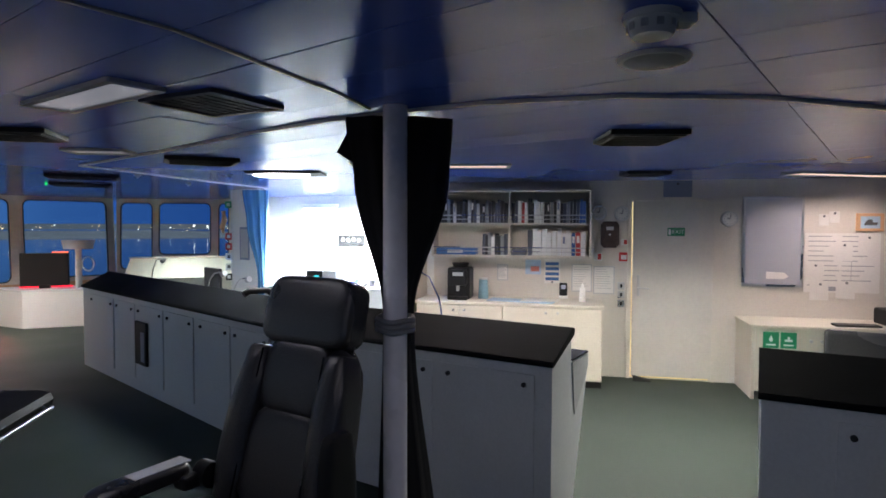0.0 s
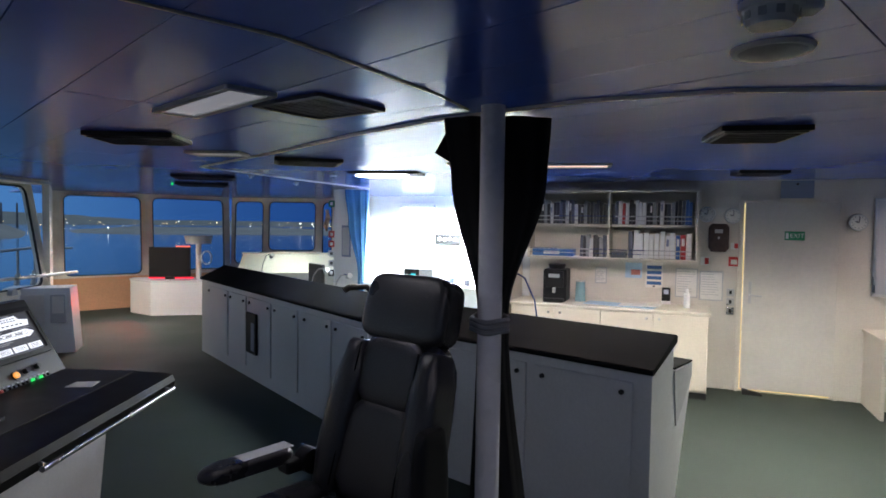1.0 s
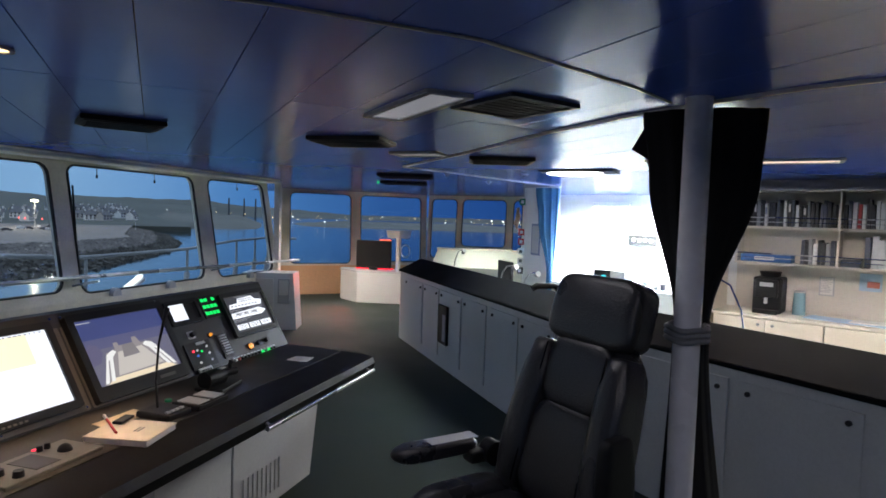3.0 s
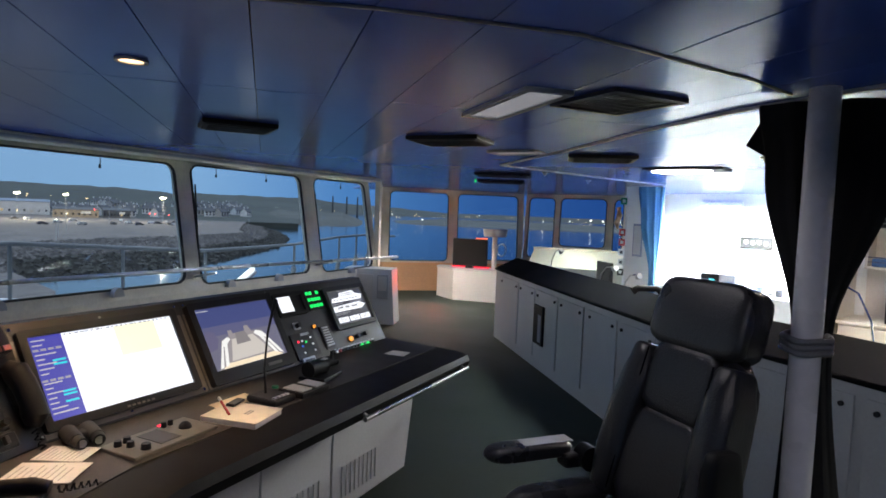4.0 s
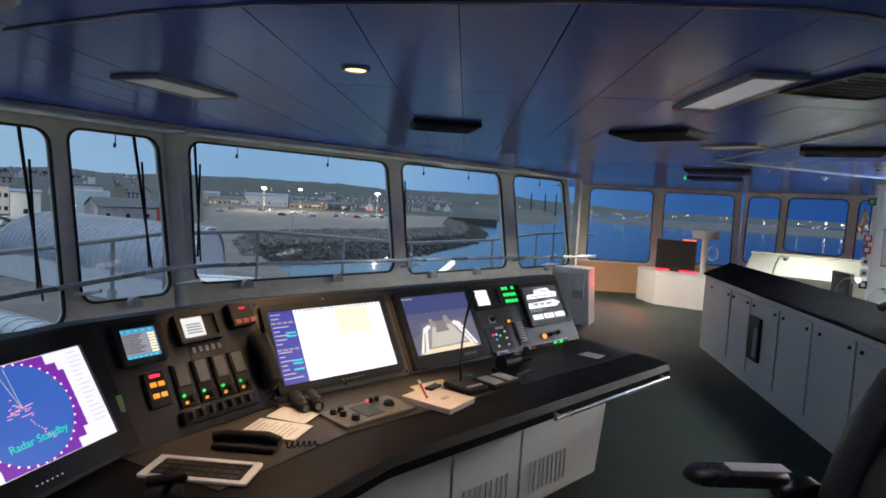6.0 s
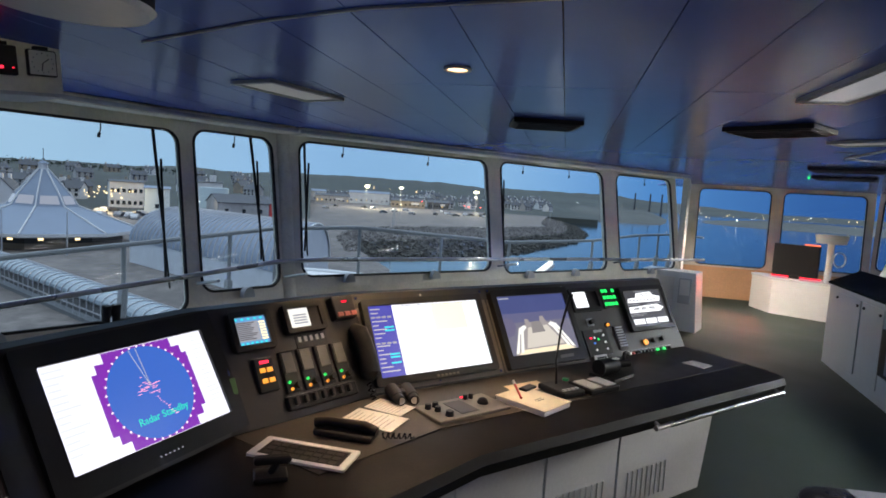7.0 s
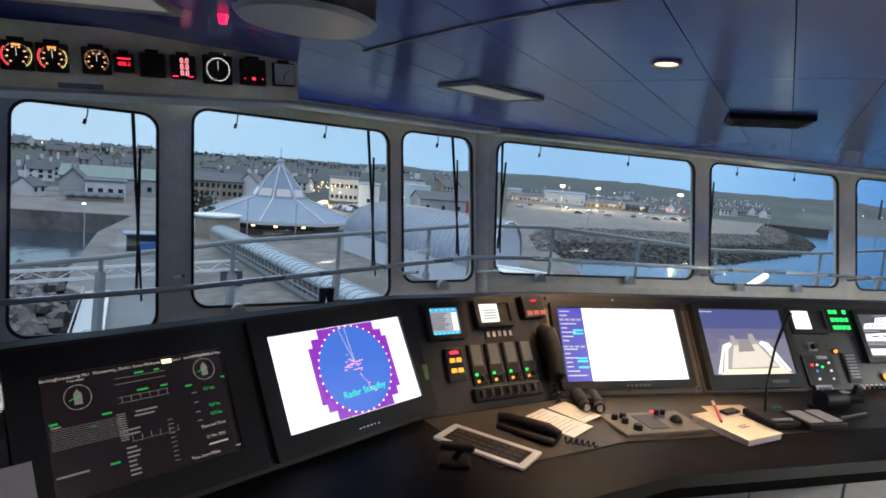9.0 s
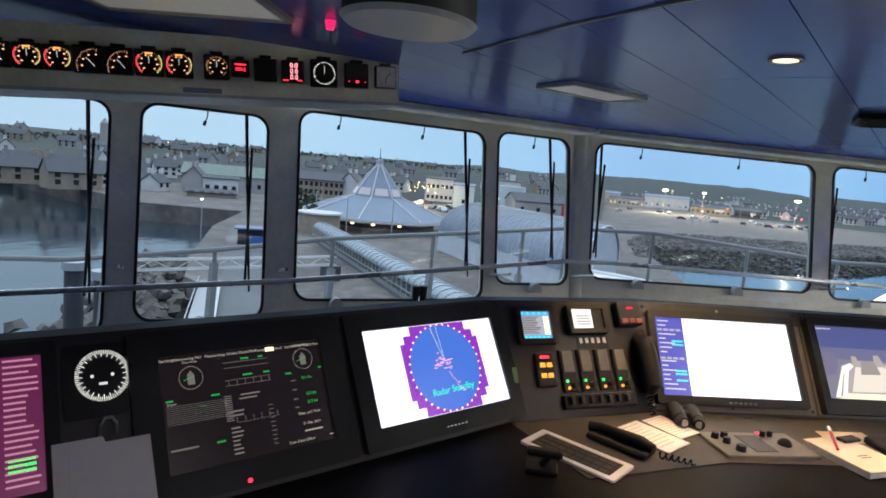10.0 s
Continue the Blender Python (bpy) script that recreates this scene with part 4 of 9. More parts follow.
# heading dial and the second radar
dial = thing("heading_dial", S_A, "black heading dial with a lit white scale ring", "instrument")
part("plate", flat_panel(S_A, 1.03, 1.165, 0.02, 0.20, 0, 0.012, 0.01), M_BLACK, dial)
bm = bmesh.new()
for j in range(72):
    a = j * math.tau / 72
    r0, r1 = (0.044, 0.060) if j % 3 == 0 else (0.051, 0.060)
    c_, s_ = math.cos(a), math.sin(a)
    tube(bm, [(1.115 + r0 * c_, -0.10 + r0 * s_ * 1.05, 0.0135), (1.115 + r1 * c_, -0.10 + r1 * s_ * 1.05, 0.0135)], 0.0007, 4)
part("scale", bm, glow("dial_white", (0.95, 0.97, 0.92), 0.8), dial)
for a, b in ((1.092, -0.10), (1.136, -0.10)):
    part("lamp", cy((a, b, 0.012), (a, b, 0.014), 0.004, n=10), G_TEXT, dial)
part("figure", bx(1.106, 1.124, -0.123, -0.117, 0.012, 0.0135), G_TEXT, dial)
mon, k = monitor("second_radar_display", S_A, 0.40, 1.02, 0.004, 0.40, 0.03, "second radar display, blue disc on pink and purple", M_BLACK, 0.0, 0.025, 0.03)
fill(mon, "picture", k, 0, 1, 0, 1, G_PINK)
u0, u1, v0, v1, h = k
part("scan_disc", disc(bmesh.new(), u0 + (u1 - u0) * 0.42, -(v0 + v1) / 2, (v1 - v0) * 0.48, h + 0.0005, h + 0.0014), G_BLUE, mon)
bars(mon, k, [(0.87, RND.uniform(0.93, 0.99), 0.02 + 0.045 * j, 0.035 + 0.045 * j) for j in range(21)], glow("pale_pink", (0.40, 0.16, 0.26), 0.7))
bars(mon, k, [(0.88, 0.97, v, v + 0.02) for v in (0.74, 0.78, 0.82)], G_GREEN)
card = thing("paper_stack", S_A, "cream card folder propped against the panel", "paper")
bm = prism(bmesh.new(), [(1.0, -0.52), (1.0, -0.248), (1.10, -0.248), (1.105, -0.262), (1.20, -0.262), (1.205, -0.50)], 0.03, 0.045)
part("card", bm, M_PAPER, card)
part("inner_sheet", bx(1.03, 1.19, -0.505, -0.268, 0.0455, 0.048), M_PAPER, card)
loop = thing("wire_loop", S_A, "small bent wire loop on the panel", "wire")
bm = tube(bmesh.new(), [(1.10, -0.245, 0.0), (1.10, -0.22, 0.02), (1.11, -0.205, 0.024), (1.125, -0.205, 0.024), (1.135, -0.22, 0.02), (1.135, -0.245, 0.0)], 0.004, 8)
part("wire", bm, M_STEEL, loop)

# ---- on the desk
def on_desk(k, s, off):
    return k @ Vector((s, -off, 0))


def desk_pose(k, s, off, turn=0.0, z=0.0):
    return k @ pose(s, -off, z, 0, 0, turn)


nb = thing("notebook", desk_pose(F_C, 0.60, 0.585, 12, -0.006), "open-sided cream notebook lying on the desk", "notebook")
part("page_block", bx(-0.10, 0.10, -0.13, 0.12, 0.0, 0.022, 0.003), M_PAPER, nb)
part("cover", bx(-0.103, 0.103, -0.133, 0.123, 0.0225, 0.026, 0.001), mat("cream_cover", (0.66, 0.58, 0.46), 0.7, grain=0.04), nb)
for j in range(2):
    part("writing_bar", bx(-0.02, 0.03, -0.03 - j * 0.014, -0.024 - j * 0.014, 0.026, 0.0265), M_INK, nb)
pen = thing("pen", desk_pose(F_C, 0.56, 0.53, 62, 0.024), "red and white pen leaning on the notebook", "pen")
part("barrel", cy((-0.07, 0, 0.008), (0.07, 0, 0.03), 0.005, n=10), M_RED, pen)
part("cap", cy((0.05, 0, 0.0275), (0.085, 0, 0.033), 0.006, n=10), M_WHITE, pen)
pp = thing("loose_paper", desk_pose(F_C, 0.72, 0.40, -8, -0.003), "yellowish slip of paper on the desk", "paper")
part("sheet", bx(-0.10, 0.11, -0.06, 0.05, 0, 0.004), mat("yellow_paper", (0.74, 0.60, 0.40), 0.8, grain=0.03), pp)
ph = thing("mobile_phone", desk_pose(F_C, 0.66, 0.49, 15, 0.021), "small dark phone on the notebook", "phone")
part("body", bx(-0.045, 0.045, -0.02, 0.02, 0, 0.012, 0.004), M_BLACK, ph)
mic = thing("gooseneck_microphone", desk_pose(F_C, 0.83, 0.50, 0, -0.004), "black gooseneck microphone on a desk base", "microphone")
part("base", bx(-0.07, 0.07, -0.12, 0.05, 0, 0.03, 0.008), M_BLACK, mic)
bm = tube(bmesh.new(), [(0, 0.0, 0.03), (0.0, 0.01, 0.15), (0.02, 0.015, 0.30), (0.055, 0.02, 0.40), (0.075, 0.02, 0.45)], [0.006, 0.005, 0.005, 0.007, 0.011], 10)
part("neck", bm, M_BLACK, mic, smooth=True)
for j in range(4):
    part("key", bx(-0.05 + j * 0.026, -0.032 + j * 0.026, -0.10, -0.085, 0.03, 0.036), M_TRIM, mic)
kb = thing("button_unit", desk_pose(F_C, 0.95, 0.54, 0, -0.004), "black button unit with rows of grey keys", "keypad")
part("body", bx(-0.03, 0.17, -0.10, 0.05, 0, 0.028, 0.006), M_BLACK, kb)
for col in range(2):
    for j in range(8):
        part("key", bx(-0.02 + col * 0.10, 0.055 + col * 0.10, -0.088 + j * 0.015, -0.077 + j * 0.015, 0.028, 0.034, 0.002), M_TRIM, kb)
lev = thing("helm_lever", desk_pose(F_C, 1.24, 0.46, 10, -0.004), "black control lever unit with a tilted handle", "control")
part("base", bx(-0.08, 0.12, -0.09, 0.06, 0, 0.02, 0.006), M_BLACK, lev)
part("drum", cy((-0.07, 0.01, 0.055), (0.05, -0.01, 0.055), 0.042, n=24), M_BLACK, lev, smooth=True)
part("grip", cy((0.05, -0.01, 0.06), (0.13, -0.05, 0.062), 0.022, 0.018, n=16), M_BLACK, lev, smooth=True)
part("stick", cy((0.10, -0.03, 0.06), (0.11, -0.03, 0.12), 0.009, n=10), M_BLACK, lev)
part("mark", bx(0.0, 0.04, -0.045, -0.02, 0.098, 0.101), M_PAPER, lev)
cal = thing("keypad_plate", S_C, "grey keypad plate standing at the foot of the panel", "keypad")
part("plate", flat_panel(S_C, 1.40, 1.50, 0.43, 0.50, 0.012, 0.008, 0.004), M_TRIM, cal)
for j in range(12):
    part("key", flat_panel(S_C, 1.415 + (j % 4) * 0.02, 1.43 + (j % 4) * 0.02, 0.441 + (j // 4) * 0.018, 0.453 + (j // 4) * 0.018, 0.02, 0.003), M_DARKP, cal)
tb = thing("trackball_panel", desk_pose(F_C, 0.24, 0.52, 2, -0.006), "grey control strip with knobs, touchpad and trackball", "control")
part("plate", bx(-0.15, 0.22, -0.09, 0.10, 0, 0.014, 0.004), M_PANEL, tb)
part("touchpad", bx(-0.02, 0.07, -0.06, 0.07, 0.014, 0.016, 0.001), M_DARKP, tb)
for a, b, r in ((-0.11, 0.05, 0.014), (-0.07, 0.055, 0.014), (-0.09, 0.01, 0.014), (-0.075, -0.05, 0.018), (0.10, 0.07, 0.011), (0.13, 0.07, 0.011)):
    part("knob", cy((a, b, 0.014), (a, b, 0.034), r, r * 0.85, n=16), M_BLACK, tb)
bm = bmesh.new()
bmesh.ops.create_uvsphere(bm, u_segments=20, v_segments=12, radius=0.025, matrix=Matrix.Translation((0.14, 0.0, 0.014)))
part("ball", bm, M_BLACK, tb, smooth=True)
part("button", bx(0.09, 0.105, 0.085, 0.097, 0.014, 0.018), G_RED, tb)
gk = thing("desk_button", desk_pose(F_C, 0.98, 0.42, 0, -0.004), "small green desk button", "button")
part("cap", cy((0, 0, 0), (0, 0, 0.014), 0.016, n=16), M_GREENS, gk)
bn = thing("binoculars", desk_pose(F_C, 0.10, 0.30, 75, 0.0) @ Matrix.Scale(0.84, 4), "black binoculars lying on the desk", "binoculars")
for y_ in (-0.038, 0.038):
    bm = cy((-0.10, y_, 0.036), (0.03, y_, 0.036), 0.030, 0.036, n=20)
    cyl(bm, (-0.14, y_ * 0.85, 0.036), (-0.10, y_, 0.036), 0.024, 0.028, 18)
    bb = part("barrel", bm, M_RUBBER, bn, smooth=True)
    part("lens", cy((-0.1415, y_ * 0.85, 0.036), (-0.140, y_ * 0.85, 0.036), 0.017, n=18), M_STEEL, bb)
part("bridge", bx(-0.06, 0.0, -0.02, 0.02, 0.03, 0.055, 0.008), M_RUBBER, bn)
for s_, o_, tn, w_, h_, lb in ((-0.115, 0.47, 33, 0.15, 0.22, "white form on the desk"), (0.0, 0.39, 28, 0.12, 0.17, "printed cream sheet on the desk")):
    pq = thing("paper_sheet", desk_pose(F_C, s_, o_, tn, 0.002 if w_ > 0.13 else 0.006), lb, "paper")
    part("sheet", bx(-w_ / 2, w_ / 2, -h_ / 2, h_ / 2, 0, 0.002), M_PAPER, pq)
    bm = bmesh.new()
    for j in range(9):
        box(bm, -w_ * 0.42, w_ * RND.uniform(0.1, 0.42), h_ * 0.4 - j * h_ * 0.09, h_ * 0.4 - j * h_ * 0.09 + 0.004, 0.002, 0.0024)
    tagged(part("writing_bar", bm, mat("grey_print", (0.40, 0.38, 0.36), 0.8), pq), kind="stuff")
fh = thing("desk_telephone", desk_pose(F_B, 0.345, 0.47, 28, 0.0), "black desk telephone with handset and curled cord", "telephone")
part("body", bx(-0.045, 0.045, -0.11, 0.11, 0, 0.022, 0.008), M_BLACK, fh)
bm = tube(bmesh.new(), [(0, -0.115, 0.030), (0, -0.07, 0.042), (0, 0.07, 0.042), (0, 0.115, 0.030)], [0.018, 0.020, 0.016, 0.020], 12)
part("handset", bm, M_BLACK, fh, smooth=True)
bm = tube(bmesh.new(), [(0.01 + 0.012 * math.cos(q * 1.6) + q * 0.002, -0.13 - q * 0.0045, 0.014 + 0.010 * math.sin(q * 1.6)) for q in range(24)], 0.004, 6)
part("cord", bm, M_BLACK, fh)
tab = thing("inset_panel", desk_pose(F_B, 0.145, 0.50, -62, -0.002), "white framed black panel set into the desk", "panel")
o, i = rounded(-0.17, 0.17, -0.075, 0.075, 0.008, 3), rounded(-0.145, 0.145, -0.055, 0.055, 0.004, 3)
part("frame", ring(bmesh.new(), o, i, 0, 0.008), M_WHITE, tab)
part("face", prism(bmesh.new(), rounded(-0.15, 0.15, -0.06, 0.06, 0.004, 3), 0, 0.005), M_BLACK, tab)
bm = bmesh.new()
for a in range(8):
    for b in range(3):
        box(bm, -0.13 + a * 0.033, -0.105 + a * 0.033, -0.046 + b * 0.033, -0.022 + b * 0.033, 0.005, 0.0065)
part("key_field", bm, M_DARKP, tab)
st = thing("steering_lever", desk_pose(F_B, -0.02, 0.56, -30, -0.004), "small black steering lever", "control")
part("base", bx(-0.05, 0.05, -0.04, 0.04, 0, 0.015, 0.005), M_BLACK, st)
part("stick", cy((0, 0, 0.015), (0.02, 0, 0.05), 0.012, n=12), M_BLACK, st)
part("head", bx(-0.05, 0.06, -0.018, 0.018, 0.045, 0.068, 0.008), M_BLACK, st)
cr = thing("card", desk_pose(F_C, 1.93, 0.46, 8, -0.004), "white card lying at the desk's end", "paper")
part("sheet", bx(-0.05, 0.06, -0.13, 0.12, 0, 0.003), M_PAPER, cr)
gr = thing("grab_rail", Matrix.Identity(4), "polished steel grab rail along the desk edge", "rail")
eC = (T_RUN[3] - T_RUN[2]).normalized()
e0 = F_C @ Vector((1.05, -0.90, -0.085))
e1 = F_C @ Vector((2.18, -0.90, -0.085))
part("bar", cy(e0, e1, 0.012, n=14), M_STEEL, gr, smooth=True)
for f_ in (0.03, 0.97):
    q = e0.lerp(e1, f_)
    part("bracket", cy(q, q + (F_C.to_3x3() @ Vector((0, 0.05, 0.02))), 0.009, n=10), M_STEEL, gr)
for s0, s1 in ((-0.25, 0.28), (0.30, 0.82), (0.84, 1.36), (1.38, 2.15)):
    d = part("base_door", bx(s0, s1, -0.478, -0.462, 0.06, 0.72, 0.003, F_C @ Matrix.Translation((0, 0, -0.86))), M_CAB, helm)
    if s0 > 0.5:
        bm = bmesh.new()
        for j in range(9):
            box(bm, s0 + 0.08 + j * 0.042, s0 + 0.09 + j * 0.042, -0.486, -0.477, 0.12, 0.30, m=F_C @ Matrix.Translation((0, 0, -0.86)))
        part("louvre", bm, M_CAB, d)

# ---- pole's tied curtains
def curtain(name, m, top, tie, bottom, label, material, folds=7, seed=1):
    """Cloth gathered from a wide top to a tie and let out below; rows of (z, half width, depth, shift)."""
    c = thing(name, m, label, "curtain")
    rr = random.Random(seed)
    rows = []
    keys = [top, *tie, bottom]
    bm = bmesh.new()
    n = 64
    zs = []
    for a, b in zip(keys, keys[1:]):
        for q in range(10):
            f = q / 10
            g = f * f * (3 - 2 * f)
            zs.append([a[0] + (b[0] - a[0]) * f] + [a[i] + (b[i] - a[i]) * g for i in (1, 2, 3)])
    zs.append(list(keys[-1]))
    ph = [rr.uniform(0, 6) for _ in range(3)]
    for z, w, d, sx in zs:
        row = []
        for j in range(n):
            a = j * math.tau / n
            fold = 1 + 0.16 * math.sin(folds * a + ph[0] + z) + 0.07 * math.sin(2.3 * folds * a + ph[1])
            row.append(bm.verts.new((sx + w * math.cos(a) * (0.92 + 0.08 * fold), d * math.sin(a) * fold, z)))
        rows.append(row)
    for u, v in zip(rows, rows[1:]):
        for j in range(n):
            bm.faces.new((u[j], u[(j + 1) % n], v[(j + 1) % n], v[j]))
    bm.faces.new(rows[0])
    bm.faces.new(rows[-1])
    part("cloth", bm, material, c, smooth=True)
    return c


PM = Matrix.Translation(pol(4.6, 2.57)) @ pose(0, 0, 0, 0, 0, 4.6)
blk = curtain("black_curtain", PM @ Matrix.Translation((0.03, 0.16, 0)), (2.215, 0.24, 0.07, -0.01), [(1.95, 0.215, 0.075, 0.0), (1.33, 0.07, 0.06, -0.015)], (0.04, 0.15, 0.085, 0.03), "black blackout curtain gathered and tied to the pole", M_CLOTH, 7, 3)
bm = prism(bmesh.new(), [(-0.29, 2.06), (-0.22, 2.19), (-0.18, 2.19), (-0.19, 1.98), (-0.225, 2.02)], -0.012, 0.012)
bmesh.ops.transform(bm, matrix=UP, verts=bm.verts)
part("loose_corner", bm, M_CLOTH, blk)
tie = thing("curtain_tie", PM @ Matrix.Translation((0, 0.05, 1.305)), "grey corded strap tied round pole and curtain", "strap")
for z in (-0.022, 0.0, 0.022):
    bm = bmesh.new()
    pts = [(0.078 * math.cos(a * math.tau / 24), 0.11 * math.sin(a * math.tau / 24), z + 0.004 * math.sin(a)) for a in range(25)]
    tube(bm, pts, 0.012, 8)
    part("cord", bm, mat("grey_strap", (0.20, 0.20, 0.21), 0.7, grain=0.15, scale=200), tie, smooth=True)
# second curtain at the frame's edge, beyond the walkway
curtain("black_curtain", Matrix.Translation(pol(-40.4, 2.95)), (2.2, 0.20, 0.07, 0.0), [(1.9, 0.17, 0.08, 0.02), (1.35, 0.08, 0.06, 0.04)], (0.05, 0.14, 0.08, 0.04), "second black blackout curtain hanging from the rail", M_CLOTH, 6, 8)
bl = curtain("blue_curtain", Matrix.Translation(pol(17.4, 8.62)) @ pose(0, 0, 0, 0, 0, 17), (2.2, 0.17, 0.07, 0.0), [(1.75, 0.14, 0.06, 0.02), (1.0, 0.05, 0.05, 0.07)], (0.05, 0.11, 0.07, 0.08), "blue cloth curtain gathered at its middle", M_BLUECLOTH, 8, 5)


def ceiling_rail(name, pts, label, half=0.009, drop=0.013, material=None):
    r = thing(name, Matrix.Identity(4), label, "rail")
    for a, b in zip(pts, pts[1:]):
        a, b = Vector(a), Vector(b)
        part("track", bx(0.0, (b - a).length, -half, half, CEIL - drop, CEIL + 0.001, 0.002, run_frame(a, b)), material or M_WHITE, r)
    return r


arc = [(-3.13, 5.17), (-1.91, 4.11), (-1.07, 3.30), (-0.55, 2.88), (-0.2, 2.66), (0.15, 2.46), (0.68, 2.32), (1.25, 2.34), (1.80, 2.52), (2.6, 2.9)]
ceiling_rail("curtain_rail", arc, "pale metal curtain rail bent along the ceiling")
ceiling_rail("curtain_rail", [(-3.13, 5.19), (-2.8, 7.0), (-2.46, 8.45)], "straight pale metal curtain rail before the chart room")
ceiling_rail("ceiling_trim", [(-2.60, -0.06), (-2.01, 0.27), (-1.66, 0.51), (-1.04, 1.12), (-0.70, 1.55), (-0.40, 2.31), (-0.32, 2.62)], "grey metal ceiling trim strip curving over the helm", 0.006, 0.006, M_TRIM)


# ---- ceiling fittings
def square_diffuser(corners, mat_face, mat_rim, label, name="ceiling_diffuser", drop=0.016):
    c = sum((Vector(p) for p in corners), Vector((0, 0))) / 4
    ux = (Vector(corners[1]) - Vector(corners[0]) + Vector(corners[2]) - Vector(corners[3])) / 2
    uy = (Vector(corners[3]) - Vector(corners[0]) + Vector(corners[2]) - Vector(corners[1])) / 2
    m = Matrix.Translation((c.x, c.y, CEIL)) @ Matrix.Rotation(math.atan2(ux.y, ux.x), 4, "Z")
    w, h = ux.length / 2, uy.length / 2
    d = thing(name, m, label, "vent" if mat_face is M_GAP else "lamp")
    part("rim", ring(bmesh.new(), rounded(-w, w, -h, h, 0.012, 3), rounded(-w + 0.03, w - 0.03, -h + 0.03, h - 0.03, 0.006, 3), -drop, 0.001), mat_rim, d)
    part("face", bx(-w + 0.028, w - 0.028, -h + 0.028, h - 0.028, -drop * 0.6, 0.0), mat_face, d)
    return d, m, w, h


square_diffuser([(-1.17, 2.02), (-1.05, 2.21), (-1.60, 2.69), (-1.73, 2.53)], G_DIM, M_TRIM, "dimmed square ceiling lamp with a frosted face")
d, m, w, h = square_diffuser([(-0.87, 2.18), (-0.70, 2.54), (-1.02, 2.79), (-1.21, 2.45)], M_GAP, M_CSEAM, "dark square air outlet with a thin white lip", "air_outlet")
for j in range(7):
    part("slat", bx(-w + 0.03, w - 0.03, -h + 0.04 + j * (2 * h - 0.08) / 7, -h + 0.048 + j * (2 * h - 0.08) / 7, -0.012, -0.002), M_BLACK, d)
square_diffuser([(-3.02, 0.45), (-3.35, 0.91), (-3.62, 0.82), (-3.31, 0.36)], M_PALE_GLOW, M_TRIM, "unlit ceiling lamp, its pale frosted face given a faint glow")
square_diffuser([(-2.27, -0.68), (-2.31, -1.41), (-1.95, -1.43), (-1.91, -0.70)], M_PALE_GLOW, M_TRIM, "large unlit ceiling lamp with a faint added glow over the bow console")
square_diffuser([(-0.04, 4.98), (0.56, 4.96), (0.57, 5.20), (-0.03, 5.22)], G_STRIP, M_TRIM, "dimly lit warm ceiling lamp strip", "ceiling_lamp")
square_diffuser([(3.30, 5.55), (4.55, 5.85), (4.50, 6.10), (3.25, 5.80)], G_STRIP, M_TRIM, "dimly lit warm ceiling lamp strip over the desk", "ceiling_lamp")
square_diffuser([(-2.55, 4.0), (-2.15, 4.05), (-2.2, 4.3), (-2.6, 4.25)], M_PALE_GLOW, M_TRIM, "small unlit ceiling lamp with a faint added glow")


def hanging_box(a, b, depth, drop, label, name="ceiling_box", material=None):
    """A shallow dark box under the ceiling, its near edge from a to b."""
    m = run_frame(a, b)
    w = (Vector(b) - Vector(a)).length
    t = thing(name, m, label, "vent", "dark ceiling boxes")
    part("box", bx(0, w, -depth, 0, CEIL - drop, CEIL + 0.001, 0.006), material or M_BLACK, t)
    part("face", bx(0.02, w - 0.02, -depth + 0.02, -0.02, CEIL - drop - 0.006, CEIL - drop), M_GAP, t)
    bm = bmesh.new()
    for j in range(6):
        box(bm, 0.04, w - 0.04, -depth + 0.03 + j * (depth - 0.06) / 6, -depth + 0.04 + j * (depth - 0.06) / 6, CEIL - drop - 0.011, CEIL - drop - 0.005)
    part("slat", bm, M_DARKP, t)
    return t


hanging_box((1.29, 3.13), (0.87, 3.14), 0.42, 0.028, "shallow dark box vent under the ceiling")
hanging_box((2.10, 5.52), (1.69, 5.53), 0.30, 0.028, "dark box vent under the ceiling near the door")
hanging_box((-3.04, 2.38), (-3.24, 1.99), 0.34, 0.028, "dark box vent under the ceiling by the windows")
hanging_box((-2.10, 3.17), (-2.59, 3.05), 0.36, 0.028, "dark box vent under the ceiling by the helm")
hanging_box((-1.56, 4.62), (-2.04, 4.39), 0.36, 0.028, "dark box vent under the ceiling over the cabinets")
hanging_box((-3.4, 6.3), (-4.0, 6.0), 0.4, 0.028, "dark box vent under the ceiling near the wing")
hanging_box((-4.2, 7.6), (-4.8, 7.3), 0.4, 0.028, "dark box vent under the ceiling beside the wing")
det = thing("smoke_detector", Matrix.Translation(pol(-18.9, 1.53, CEIL)), "white smoke detector with a side socket", "detector")
bm = cy((0, 0, 0), (0, 0, -0.016), 0.068, 0.066, 32)
part("base", bm, M_WHITE, det, smooth=True)
bm = cy((0, 0, -0.016), (0, 0, -0.052), 0.060, 0.046, 32)
part("dome", bm, M_WHITE, det, smooth=True)
for j in range(10):
    a = j * math.tau / 10
    part("slot", bx(-0.008, 0.008, -0.002, 0.002, -0.040, -0.022, m=Matrix.Rotation(a, 4, "Z") @ Matrix.Translation((0, 0.0565, 0))), M_TRIM, det)
part("socket", bx(0.05, 0.10, -0.03, 0.03, -0.026, 0.0, 0.008), M_WHITE, det)
spk = thing("ceiling_speaker", Matrix.Translation(pol(-19.1, 1.925, CEIL)), "round white ceiling loudspeaker grille", "loudspeaker")
part("rim", cy((0, 0, 0.001), (0, 0, -0.010), 0.108, 0.102, 48), M_WHITE, spk, smooth=True)
bm = cy((0, 0, -0.010), (0, 0, -0.014), 0.088, 0.080, 40)
